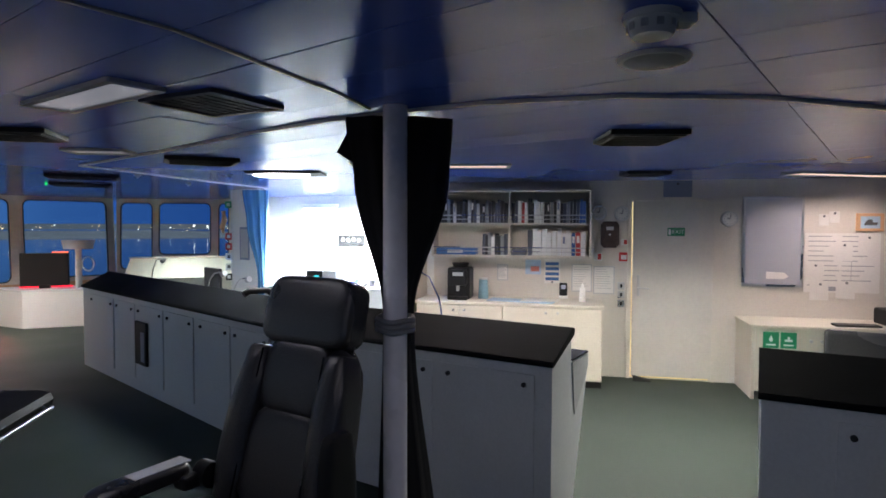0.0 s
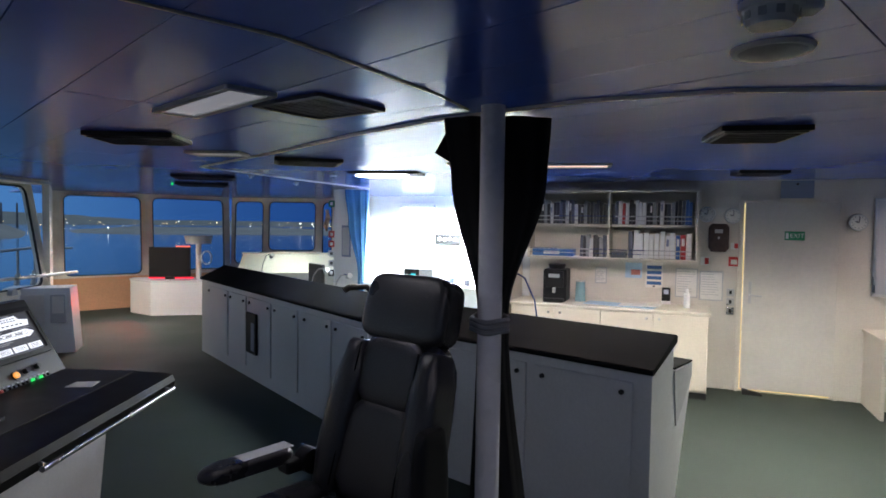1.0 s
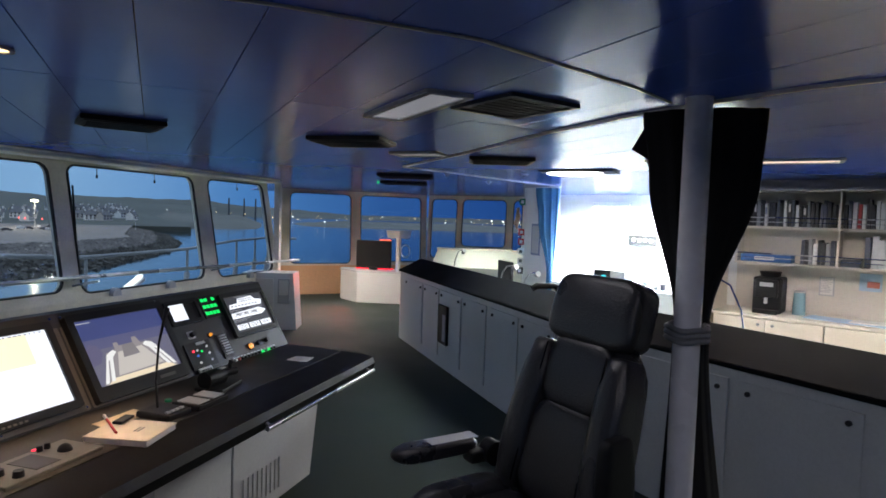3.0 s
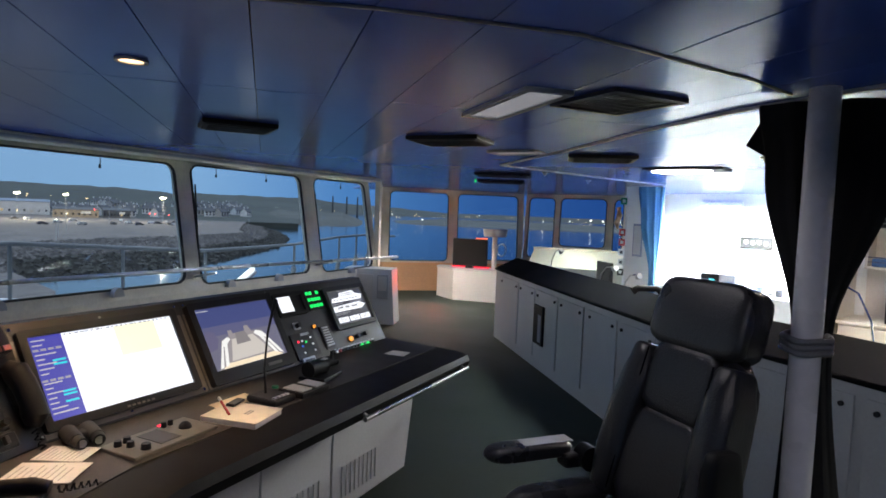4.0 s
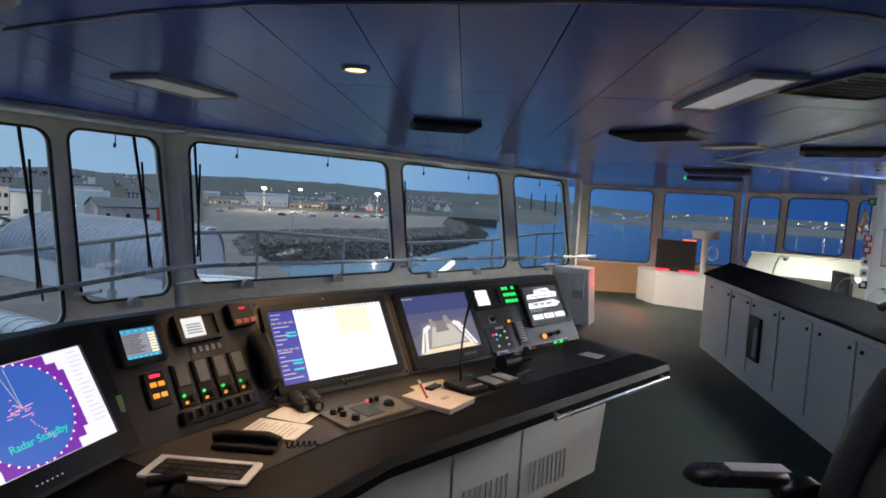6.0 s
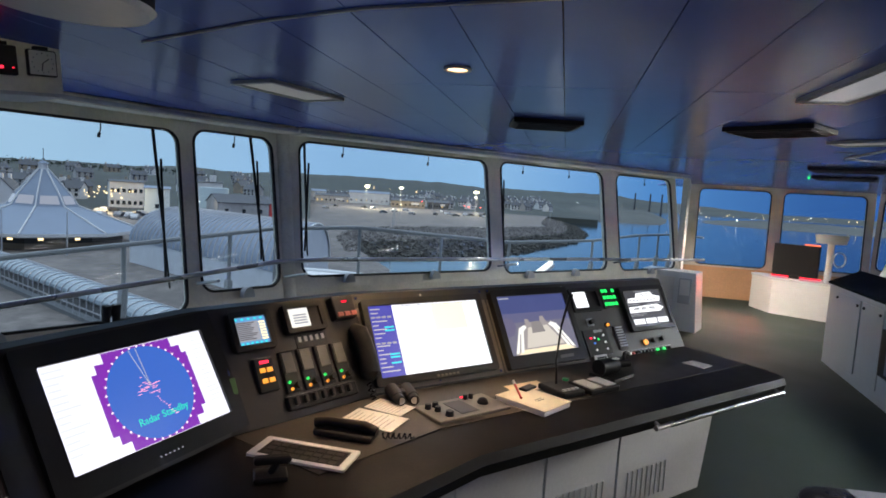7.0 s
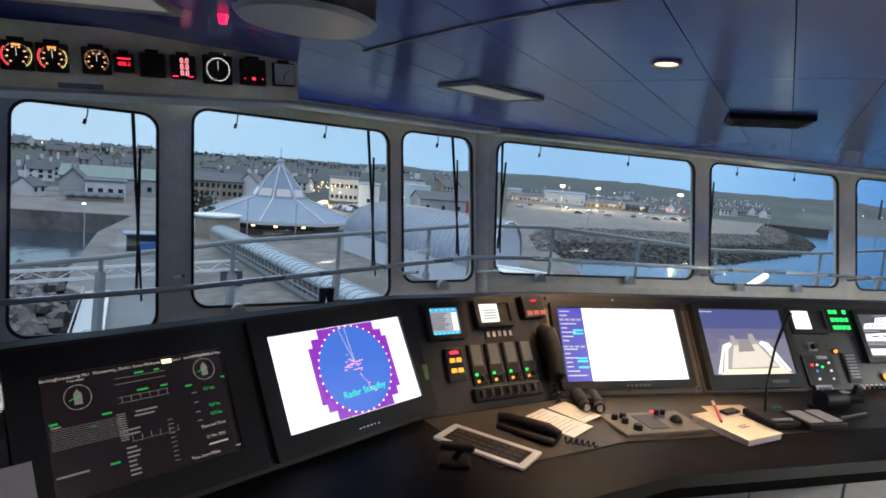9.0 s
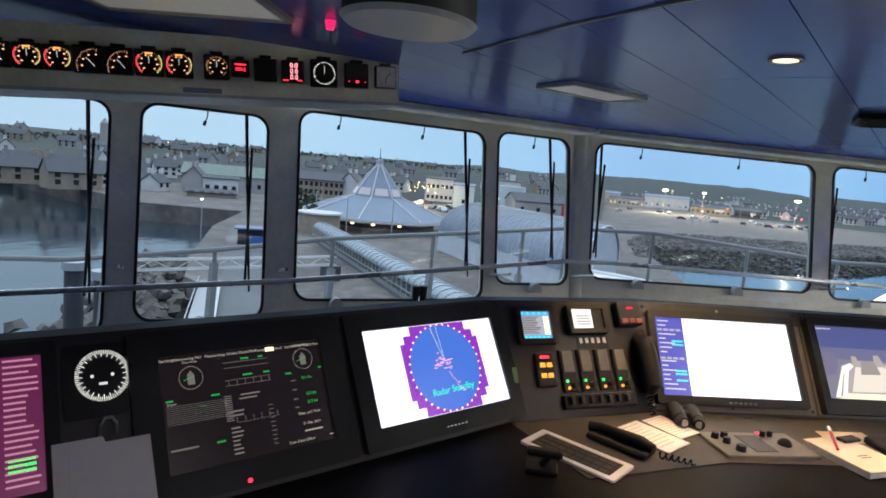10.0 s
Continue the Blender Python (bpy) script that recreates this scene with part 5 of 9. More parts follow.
part("grille", bm, mat("grille_grey", (0.50, 0.50, 0.52), 0.6, grain=0.25, scale=420, bump=0.4), spk, smooth=True)
dl = thing("downlight", Matrix.Translation(pol(64.0, 2.45, CEIL)), "small round downlight, lit warm white", "lamp")
part("rim", ring(bmesh.new(), [(0.056 * math.cos(j * math.tau / 32), 0.056 * math.sin(j * math.tau / 32)) for j in range(32)], [(0.042 * math.cos(j * math.tau / 32), 0.042 * math.sin(j * math.tau / 32)) for j in range(32)], -0.008, 0.0), M_TRIM, dl)
part("bulb", cy((0, 0, -0.004), (0, 0, 0.0), 0.042, n=32), G_WARM, dl)
lt = thing("round_ceiling_lamp", Matrix.Translation(pol(14.6, 6.1, CEIL)), "bright oval ceiling lamp by the chart room", "lamp")
part("tray", bx(-0.36, 0.36, -0.20, 0.20, -0.02, 0.0, 0.008), M_CSEAM, lt)
bm = bmesh.new()
bmesh.ops.create_uvsphere(bm, u_segments=32, v_segments=12, radius=1.0)
bmesh.ops.transform(bm, matrix=Matrix.Translation((-0.05, 0, -0.022)) @ Matrix.Diagonal((0.28, 0.16, 0.025, 1)), verts=bm.verts)
part("lens", bm, G_LAMP, lt, smooth=True)
dome = thing("dome_speaker", Matrix.Translation(pol(96.6, 1.86, CEIL)), "large round white fitting with a dark band under the ceiling", "loudspeaker")
part("band", cy((0, 0, 0.0), (0, 0, -0.07), 0.20, n=48), M_GAP, dome, smooth=True)
part("cover", cy((0, 0, -0.07), (0, 0, -0.085), 0.205, 0.19, 48), M_WHITE, dome, smooth=True)
rl = thing("red_ceiling_lamp", Matrix.Translation(pol(103.6, 2.3, CEIL)), "small red night lamp on the ceiling", "lamp")
part("glass", cy((0, 0, 0.0), (0, 0, -0.03), 0.020, 0.014, 16), glow("night_red", (0.75, 0.01, 0.09), 1.0), rl, smooth=True)
for az, d in ((19.6, 6.6), (8.5, 5.0), (23.0, 8.2), (27, 7.0)):
    sp = thing("sprinkler", Matrix.Translation(pol(az, d, CEIL)), "small ceiling sprinkler head", "sprinkler", "sprinkler heads")
    part("rose", cy((0, 0, 0), (0, 0, -0.012), 0.04, 0.03, 16), M_TRIM, sp)
    part("nozzle", cy((0, 0, -0.012), (0, 0, -0.035), 0.012, n=10), M_STEEL, sp)
gp = thing("green_pilot_lamp", Matrix.Translation(pol(33.5, 9.0, CEIL)), "small green pilot lamp under the ceiling", "lamp")
part("glass", cy((0, 0, 0), (0, 0, -0.03), 0.014, 0.012, 12), G_GREEN, gp)

# ---- instrument box over the bow windows
IB0 = FL @ Vector((2.32, 1.50, 2.05))
IBM = Matrix.Translation(IB0) @ (FL.to_3x3() @ Matrix(((-1, 0, 0), (0, 0, 1), (0, 1, 0)))).to_4x4() @ pose(0, 0, 0, 0, 0, 5.0)
ib = thing("instrument_box", IBM, "grey overhead instrument box with a row of dials", "instrument box")
part("case", prism(bmesh.new(), rounded(-2.6, 0.0, 0.0, 0.26, 0.006, 2), -0.45, 0.0), M_WFRAME, ib)
part("lip", bx(-2.6, 0.004, -0.006, 0.008, -0.45, 0.006), M_TRIM, ib)
part("name_strip", bx(-0.99, -0.83, 0.012, 0.034, 0.0, 0.003), M_GREYBLUE, ib)


G_DIAL = glow("dial_amber", (1.0, 0.50, 0.26), 0.8)
G_DIALW = glow("dial_pale", (0.8, 0.85, 0.8), 1.0)


def gauge(u, size, kind, label):
    """A dial in its square black case on the box's face; u measured along the bow wall."""
    m = IBM @ Matrix.Translation((2.32 - u, 0, 0))
    g = thing("dial_gauge", m, label, "gauge", "overhead dials")
    s = size / 2
    c = 0.125
    part("case", bx(-s, s, c - s, c + s, 0, 0.03, 0.006), M_BLACK if kind != "clock" else M_BLACK, g)
    part("hood", bx(-s * 0.5, s * 0.5, c + s, c + s + 0.014, 0, 0.025, 0.003), M_BLACK, g)
    if kind in ("amber", "red", "white", "arc"):
        q = G_DIALW if kind == "white" else G_DIAL
        bm = bmesh.new()
        a0, a1, n_ = (-50, 230, 29) if kind != "white" else (0, 360, 73)
        if kind == "arc":
            a0, a1, n_ = 80, 200, 15
        ox, oy, k2 = (s * 0.42, -s * 0.45, 1.45) if kind == "arc" else (0, 0, 1.0)
        for j in range(n_):
            a = radians(a0 + (a1 - a0) * j / (n_ - 1))
            r0, r1 = s * (0.70 if j % 4 == 0 else 0.76) * k2, s * 0.82 * k2
            tube(bm, [(ox + r0 * math.cos(a), c + oy + r0 * math.sin(a), 0.031), (ox + r1 * math.cos(a), c + oy + r1 * math.sin(a), 0.031)], 0.0007, 4)
        part("scale", bm, q, g)
        if kind != "white":
            for j in range(0, n_, 4):
                a = radians(a0 + (a1 - a0) * j / (n_ - 1))
                fx, fy = ox + s * 0.56 * k2 * math.cos(a), c + oy + s * 0.56 * k2 * math.sin(a)
                part("figure", bx(fx - 0.0035, fx + 0.0035, fy - 0.0022, fy + 0.0022, 0.030, 0.0312), q, g)
        bm = tube(bmesh.new(), [(ox, c + oy - s * 0.05, 0.032), (ox + (-s * 0.5 if kind == "arc" else 0.0), c + oy + s * 0.55, 0.032)], 0.0010, 4)
        part("needle", bm, G_TEXT, g)
        if kind == "red":
            for nm_, t0, t1, qq in (("danger_arc", 140, 235, G_RED), ("working_arc", 305, 400, glow("arc_yellow", (0.60, 0.55, 0.20), 0.8))):
                pts_ = [(s * 0.88 * math.cos(radians(t0 + (t1 - t0) * j / 14)), c + s * 0.88 * math.sin(radians(t0 + (t1 - t0) * j / 14)), 0.031) for j in range(15)]
                part(nm_, tube(bmesh.new(), pts_, 0.0014, 4), qq, g)
            part("name_bar", bx(-s * 0.25, s * 0.25, c + s * 0.62, c + s * 0.74, 0.030, 0.0312), G_AMBER, g)
    elif kind == "digits":
        for r in range(3):
            part("digit", text_bm("0.0", 0.030, Matrix.Translation((0.004, c + 0.026 - r * 0.026, 0.031)), 0.0006), glow("digit_pink", (1.0, 0.30, 0.36), 1.2), g)
        part("figure", bx(-s * 0.9, -s * 0.45, c - s * 0.85, c - s * 0.76, 0.030, 0.0312), G_RED, g)
        part("figure", bx(s * 0.4, s * 0.8, c - s * 0.82, c - s * 0.75, 0.030, 0.0312), G_RED, g)
    elif kind == "rows":
        part("digit", text_bm("020.2", 0.020, Matrix.Translation((0, c - s * 0.12, 0.031)), 0.0005), G_RED, g)
        part("name_bar", bx(-s * 0.65, s * 0.65, c + s * 0.38, c + s * 0.50, 0.030, 0.0312), G_RED, g)
    elif kind == "lamp":
        part("lamp", bx(-s * 0.12, s * 0.12, c - s * 0.6, c - s * 0.42, 0.030, 0.033), G_RED, g)
        for x_ in (-s * 0.7, s * 0.7):
            part("lamp", bx(x_ - 0.003, x_ + 0.003, c - s * 0.55, c - s * 0.48, 0.030, 0.0315), G_RED, g)
    elif kind == "clock":
        part("face", bx(-s * 0.9, s * 0.9, c - s * 0.9, c + s * 0.9, 0.030, 0.032, 0.001), M_PAPER, g)
        bm = tube(bmesh.new(), [(0, c, 0.033), (s * 0.45, c + s * 0.35, 0.033)], 0.002, 4)
        tube(bm, [(0, c, 0.033), (-s * 0.1, c - s * 0.6, 0.033)], 0.0025, 4)
        part("hand", bm, M_INK, g)
        bm = bmesh.new()
        for j in range(12):
            a = j * math.tau / 12
            box(bm, s * 0.72 * math.cos(a) - 0.002, s * 0.72 * math.cos(a) + 0.002, c + s * 0.72 * math.sin(a) - 0.002, c + s * 0.72 * math.sin(a) + 0.002, 0.032, 0.0325)
        part("mark", bm, M_INK, g)
    return g


for u_, sz_, kd_, lb_ in ((2.395, 0.105, "clock", "square pale clock on the overhead box"), (2.539, 0.115, "lamp", "dark gauge with a small red lamp"), (2.696, 0.125, "white", "black dial with a round white scale"),
                          (2.84, 0.10, "digits", "black counter with red digits"), (2.961, 0.10, "blank", "black unlit gauge on the overhead box"), (3.069, 0.075, "rows", "small black counter with two red rows"),
                          (3.168, 0.105, "amber", "black dial with an amber scale"), (3.319, 0.11, "red", "black dial with an orange and red scale"), (3.435, 0.11, "red", "black dial with an orange and red scale"),
                          (3.550, 0.11, "arc", "black dial with an amber quarter scale"), (3.660, 0.11, "arc", "black dial with an amber quarter scale"), (3.765, 0.10, "red", "black dial with an orange and red scale"),
                          (3.868, 0.10, "red", "black dial with an orange and red scale"), (3.972, 0.10, "arc", "black dial with an amber quarter scale")):
    gauge(u_, sz_, kd_, lb_)

# ---- rail, clamps and hooks along the windows
hr = thing("window_handrail", Matrix.Identity(4), "grey tubular handrail along the windows", "rail")
pts = [FR @ Vector((-0.1, 0.30, 1.0)), FR @ Vector((3.0, 0.30, 1.06)), FR @ Vector((6.0, 0.30, 1.10)), FL @ Vector((0.35, 0.30, 1.10)), FL @ Vector((2.6, 0.30, 0.90)), FL @ Vector((6.6, 0.30, 0.66))]
part("bar", tube(bmesh.new(), pts, 0.019, 12), M_RAIL, hr, smooth=True)
for fr_, xs_, z_ in ((FR, (0.05, 1.58, 3.67), 1.02), (FL, (0.06, 0.88, 2.63, 3.66), 0.98)):
    for x_ in xs_:
        br = part("bracket", cyl(bmesh.new(), fr_ @ Vector((x_, -0.02, z_ - 0.07)), fr_ @ Vector((x_, 0.30, z_)), 0.012, n=10), M_RAIL, hr)
for fr_, sh_, cells_ in ((FR, SH_R, CELLS_R), (FL, SH_L, CELLS_L)):
    for x0, x1, s0, s1 in cells_:
        for f_ in ((0.5,) if x1 - x0 < 1.4 else (0.36, 0.8)):
            xx = x0 + (x1 - x0) * f_
            cl = thing("window_clamp", fr_ @ Matrix.Translation((xx, 0.03, s0 - 0.055)), "rounded grey window clamp on the sill", "clamp", "window clamps")
            part("body", prism(bmesh.new(), [(0.055 * math.cos(a * math.pi / 10), 0.085 * math.sin(a * math.pi / 10)) for a in range(11)], -0.03, 0.03, UP), M_TRIM, cl)
            p0 = sh_ @ Vector((xx, 0.0, s1 + 0.01))
            hk = thing("window_hook", fr_ @ Matrix.Translation(p0), "small curved hook at the window's top", "hook", "window hooks")
            part("stem", tube(bmesh.new(), [(0, 0, 0), (0, 0.01, -0.04), (0.004, 0.02, -0.075), (0.016, 0.03, -0.10)], 0.005, 6), M_TRIM, hk)
            part("knob", cy((0.014, 0.028, -0.095), (0.022, 0.036, -0.125), 0.011, n=8), M_RUBBER, hk)
        # wiper in front of the pane
        wx = x0 + 0.15 if cells_ is CELLS_L else x1 - 0.10
        wp = thing("window_wiper", fr_, "black window wiper outside the pane", "wiper", "window wipers")
        top = sh_ @ Vector((wx, -0.10, s1 + 0.02))
        low = sh_ @ Vector((wx - (0.06 if cells_ is CELLS_L else 0.0), -0.10, s0 + 0.18))
        part("arm", tube(bmesh.new(), [top, top.lerp(low, 0.5), low], [0.014, 0.011, 0.008], 6), M_BLACK, wp)
        b0, b1 = top.lerp(low, 0.2) + Vector((-0.035, 0.01, 0)), top.lerp(low, 0.96) + Vector((0.03, 0.01, 0))
        part("blade", tube(bmesh.new(), [b0, b1], 0.010, 6), M_RUBBER, wp)
for fr_, w_ in ((FR, 6.16), (FL, 6.9)):
    hd = thing("header_trim", fr_, "grey metal blind case along the window heads", "trim", kind="structure")
    part("case", bx(0.02, w_ - 0.02, -0.20, 0.02, 2.18, 2.238, 0.006), M_WFRAME, hd)
    part("track", bx(0.02, w_ - 0.02, 0.022, 0.05, 2.19, 2.215, 0.003), M_TRIM, hd)
bn2 = copy_thing(bn, FL @ pose(1.55, 0.10, 0.80, 0, -90, 90))
bn2["label"] = "black binoculars standing on the window sill"

# ---- helmsman's chair
CH = Matrix.Translation((-0.755, 2.27, 0)) @ pose(0, 0, 0, 0, 0, -32) @ Matrix.Diagonal((1.2, 1, 1, 1))
chair = thing("pilot_chair", CH, "black leather pilot chair with headrest and armrest", "chair")


def cushion(bm, x0, x1, y0, y1, z0, z1, b, m=None, cuts=0):
    return box(bm, x0, x1, y0, y1, z0, z1, b, m, seg=4)


def pad(x0, x1, y0, y1, z0, z1, m=None, soft=0.5, taper=0.0, dish=0.0, cuts=9):
    """A stuffed cushion: a block with rounded, bulging sides, narrower by taper at its top and hollowed by dish in front."""
    bm = bmesh.new()
    bmesh.ops.create_cube(bm, size=2.0)
    bmesh.ops.subdivide_edges(bm, edges=bm.edges[:], cuts=cuts, use_grid_fill=True)
    for v in bm.verts:
        x, y, z = (math.copysign(abs(q) ** 0.8, q) for q in v.co)
        x, y, z = (x * math.sqrt(max(0, 1 - soft * (y ** 8 + z ** 8) / 2 + soft * soft * y ** 8 * z ** 8 / 3)),
                   y * math.sqrt(max(0, 1 - soft * (x * x + z * z) / 2 + soft * soft * x * x * z * z / 3)),
                   z * math.sqrt(max(0, 1 - soft * (y ** 8 + x ** 8) / 2 + soft * soft * y ** 8 * x ** 8 / 3)))
        x *= 1 - taper * (z + 1) / 2
        if y < 0:
            y += dish * (1 - x * x)
        v.co = Vector(((x0 + x1) / 2 + x * (x1 - x0) / 2, (y0 + y1) / 2 + y * (y1 - y0) / 2, (z0 + z1) / 2 + z * (z1 - z0) / 2))
    if m is not None:
        bmesh.ops.transform(bm, matrix=m, verts=bm.verts)
    return bm


REC = Matrix.Translation((0, 0.12, 0.56)) @ pose(0, 0, 0, -16, 0, 0)
part("seat", pad(-0.27, 0.27, -0.40, 0.18, 0.40, 0.55, soft=0.55), M_LEATHER, chair, smooth=True)
for sx in (-1, 1):
    part("seat_bolster", pad(sx * 0.235 - 0.055, sx * 0.235 + 0.055, -0.38, 0.14, 0.44, 0.60, soft=0.7), M_LEATHER, chair, smooth=True)
br_ = part("backrest", pad(-0.255, 0.255, -0.01, 0.13, -0.04, 0.72, REC, 0.55, 0.12), M_LEATHER, chair, smooth=True)
part("lumbar_cushion", pad(-0.165, 0.165, -0.058, 0.04, 0.0, 0.415, REC, 0.55, 0.02, 0.25), M_LEATHER, br_, smooth=True)
part("upper_cushion", pad(-0.162, 0.162, -0.055, 0.04, 0.405, 0.70, REC, 0.6, 0.10, 0.2), M_LEATHER, br_, smooth=True)
for sx in (-1, 1):
    part("side_bolster", pad(sx * 0.215 - 0.065, sx * 0.215 + 0.065, -0.10, 0.11, -0.02, 0.66, REC @ pose(0, 0, 0, 0, -sx * 2.5, 0), 0.75, 0.1), M_LEATHER, br_, smooth=True)
    seam = tube(bmesh.new(), [REC @ Vector((sx * (0.158 - 0.012 * q / 8), -0.062 - 0.004 * math.sin(q * 0.4), 0.03 + q * 0.078)) for q in range(9)], 0.0035, 6)
    part("piping", seam, M_VINYL, br_, smooth=True)
part("headrest", pad(-0.205, 0.205, -0.06, 0.12, 0.685, 0.985, REC, 0.42, 0.04, 0.10), M_LEATHER, chair, smooth=True)
part("side_shell", pad(0.245, 0.30, -0.02, 0.16, 0.40, 0.95, pose(0, 0, 0, 0, 0, 0) @ Matrix.Translation((0, 0.08, 0)), 0.5, 0.0), M_BLACK, chair, smooth=True)
knob = part("recline_knob", cy((0.30, 0.06, 0.63), (0.325, 0.06, 0.63), 0.05, 0.046, n=28), M_WHITE, chair, "white recline knob", smooth=True)
part("knob_grip", bx(0.3255, 0.335, 0.05, 0.07, 0.59, 0.67, 0.004), M_TRIM, knob)
arm = part("armrest", pad(-0.43, -0.325, -0.38, 0.06, 0.655, 0.725, soft=0.55), M_LEATHER, chair, smooth=True)
# highlight along the armrest's top, laid on as a pale grey strip
part("arm_highlight", bx(-0.41, -0.345, -0.20, 0.05, 0.722, 0.727, 0.002), M_TRIM, arm, "pale strip for the highlight on the armrest")
part("arm_hub", cy((-0.34, 0.10, 0.66), (-0.28, 0.10, 0.66), 0.055, n=24), M_BLACK, chair, smooth=True)
part("arm_bracket", bx(-0.37, -0.30, -0.02, 0.14, 0.62, 0.68, 0.012), M_BLACK, chair)
part("column", cy((0, -0.08, 0.03), (0, -0.08, 0.42), 0.06, n=24), M_BLACK, chair, smooth=True)
part("foot_plate", cy((0, -0.08, 0.0), (0, -0.08, 0.03), 0.28, 0.26, 32), M_BLACK, chair, smooth=True)

# ---- aft wall: s along from the chart room's corner, y towards the room is negative
AFT = run_frame(P_A0, P_A1)


def on_wall(name, s0, s1, z0, z1, depth, material, label, category, bevel=0.003, group=""):
    t = thing(name, AFT @ Matrix.Translation(((s0 + s1) / 2, -0.002, (z0 + z1) / 2)), label, category, group)
    w, h = (s1 - s0) / 2, (z1 - z0) / 2
    part("body", bx(-w, w, -depth, 0, -h, h, bevel), material, t)
    return t, w, h, depth


bk = thing("wall_bookshelf", AFT, "cream wall shelf filled with binders and books behind steel bars", "shelf")
D = 0.30
for s0, s1, z0, z1 in ((0.12, 1.92, 2.11, 2.13), (0.12, 1.92, 1.735, 1.755), (0.12, 1.92, 1.37, 1.39)):
    part("board", bx(s0, s1, -D, -0.015, z0, z1, 0.002), M_CABW, bk)
for s0 in (0.12, 1.005, 1.90):
    part("upright", bx(s0, s0 + 0.02, -D + 0.002, -0.015, 1.392, 2.108), M_CABW, bk)
part("back_panel", bx(0.12, 1.92, -0.015, -0.003, 1.37, 2.13), M_CABW, bk)
for z in (1.80, 1.845, 1.435, 1.48):
    for s0, s1 in ((0.14, 1.005), (1.025, 1.90)):
        if z in (1.80, 1.435) or True:
            part("retaining_bar", cy((s0, -D + 0.012, z), (s1, -D + 0.012, z), 0.006 if z in (1.845, 1.48) else 0.004, n=8), M_STEEL, bk)
cols = {"k": (0.03, 0.03, 0.035), "d": (0.07, 0.08, 0.11), "w": (0.70, 0.70, 0.68), "b": (0.05, 0.12, 0.34), "r": (0.45, 0.05, 0.05), "g": (0.25, 0.26, 0.27), "t": (0.45, 0.36, 0.25)}
M_BOOK = {q: mat("binder_" + q, c, 0.5, grain=0.05) for q, c in cols.items()}
rows_ = [(0.16, 0.98, 1.757, "kdkkgkwkkdkwkdwkkgkkddkk", 0.26), (1.04, 1.86, 1.757, "kdwrwkkwwwkkgkwkdgkkdbb", 0.27), (0.70, 0.99, 1.392, "dkgwkkgd", 0.25), (1.04, 1.86, 1.392, "dwwwwwwwwbrw", 0.30)]
rb = random.Random(11)
for s0, s1, z, code, hh in rows_:
    s = s0 if hh != 0.30 else 1.22
    wd = (s1 - s) / len(code)
    for q in code:
        w_ = wd * rb.uniform(0.75, 1.0)
        h_ = hh * rb.uniform(0.82, 1.04)
        lean_ = rb.uniform(-3, 3)
        b = thing("binder", AFT @ Matrix.Translation((s + wd / 2, -0.15, z + 0.001)) @ pose(0, 0, 0, 0, lean_ * 0.5, 0), "%s binder standing on the shelf" % {"k": "black", "d": "dark grey", "w": "white", "b": "blue", "r": "red", "g": "grey", "t": "brown"}[q], "binder", "binders on the shelf")
        part("spine", bx(-w_ / 2, w_ / 2, -0.115, 0.10, 0.001, h_, 0.003), M_BOOK[q], b)
        if q in "kdwrb" and rb.random() < 0.2:
            part("label", bx(-w_ * 0.3, w_ * 0.3, -0.1165, -0.1155, h_ * 0.55, h_ * 0.85), M_PAPER if q != "w" else M_GREYBLUE, b)
        s += wd
fb_ = thing("lying_binder", AFT @ Matrix.Translation((0.40, -0.16, 1.393)), "blue binder lying flat on the shelf", "binder")
part("cover", bx(-0.23, 0.23, -0.12, 0.10, 0, 0.075, 0.005), M_BLUE, fb_)
part("label", bx(-0.10, 0.08, -0.122, -0.1205, 0.02, 0.055), M_PAPER, fb_)
fb2 = thing("lying_binder", AFT @ Matrix.Translation((1.12, -0.16, 1.393)), "dark blue binder lying on the shelf", "binder")
part("cover", bx(-0.08, 0.08, -0.12, 0.10, 0, 0.07, 0.005), M_BOOK["d"], fb2)

# door, ajar; a glowing sheet behind it stands for the next room's light
dr = thing("door_1", AFT, "pale cream door slightly ajar with a warm glowing sheet behind it", "door", kind="structure")
part("gap_glow_sheet", bx(2.372, 3.20, -0.006, -0.003, 0.015, 2.0), G_CRACK, dr)
part("door_frame", bx(2.325, 2.36, -0.03, -0.003, 0.0, 2.05), M_WALL, dr)
part("door_frame", bx(3.225, 3.26, -0.03, -0.003, 0.0, 2.05), M_WALL, dr)
part("door_frame", bx(2.361, 3.224, -0.03, -0.003, 2.012, 2.05), M_WALL, dr)
leaf = part("leaf", bx(0, 0.845, -0.04, 0, 0.04, 2.008, 0.004, Matrix.Translation((3.222, -0.012, 0)) @ pose(0, 0, 0, 0, 0, 180) @ Matrix.Diagonal((1, -1, 1, 1)) @ pose(0, 0, 0, 0, 0, -1.6)), mat("door_paint", (0.60, 0.57, 0.52), 0.38, grain=0.03, stain=0.08, stain_scale=2), dr)
part("handle_plate", bx(2.425, 2.455, -0.090, -0.082, 0.95, 1.18, 0.004), M_STEEL, leaf)
part("handle", tube(bmesh.new(), [(2.44, -0.085, 1.04), (2.44, -0.13, 1.04), (2.55, -0.13, 1.035)], 0.009, 8), M_STEEL, leaf)
wedge = thing("door_wedge", AFT @ Matrix.Translation((2.44, -0.13, 0)), "black rubber wedge under the door", "wedge")
part("wedge", prism(bmesh.new(), [(-0.05, 0), (0.14, 0), (0.14, 0.02), (-0.05, 0.06)], -0.03, 0.03, UP), M_RUBBER, wedge)
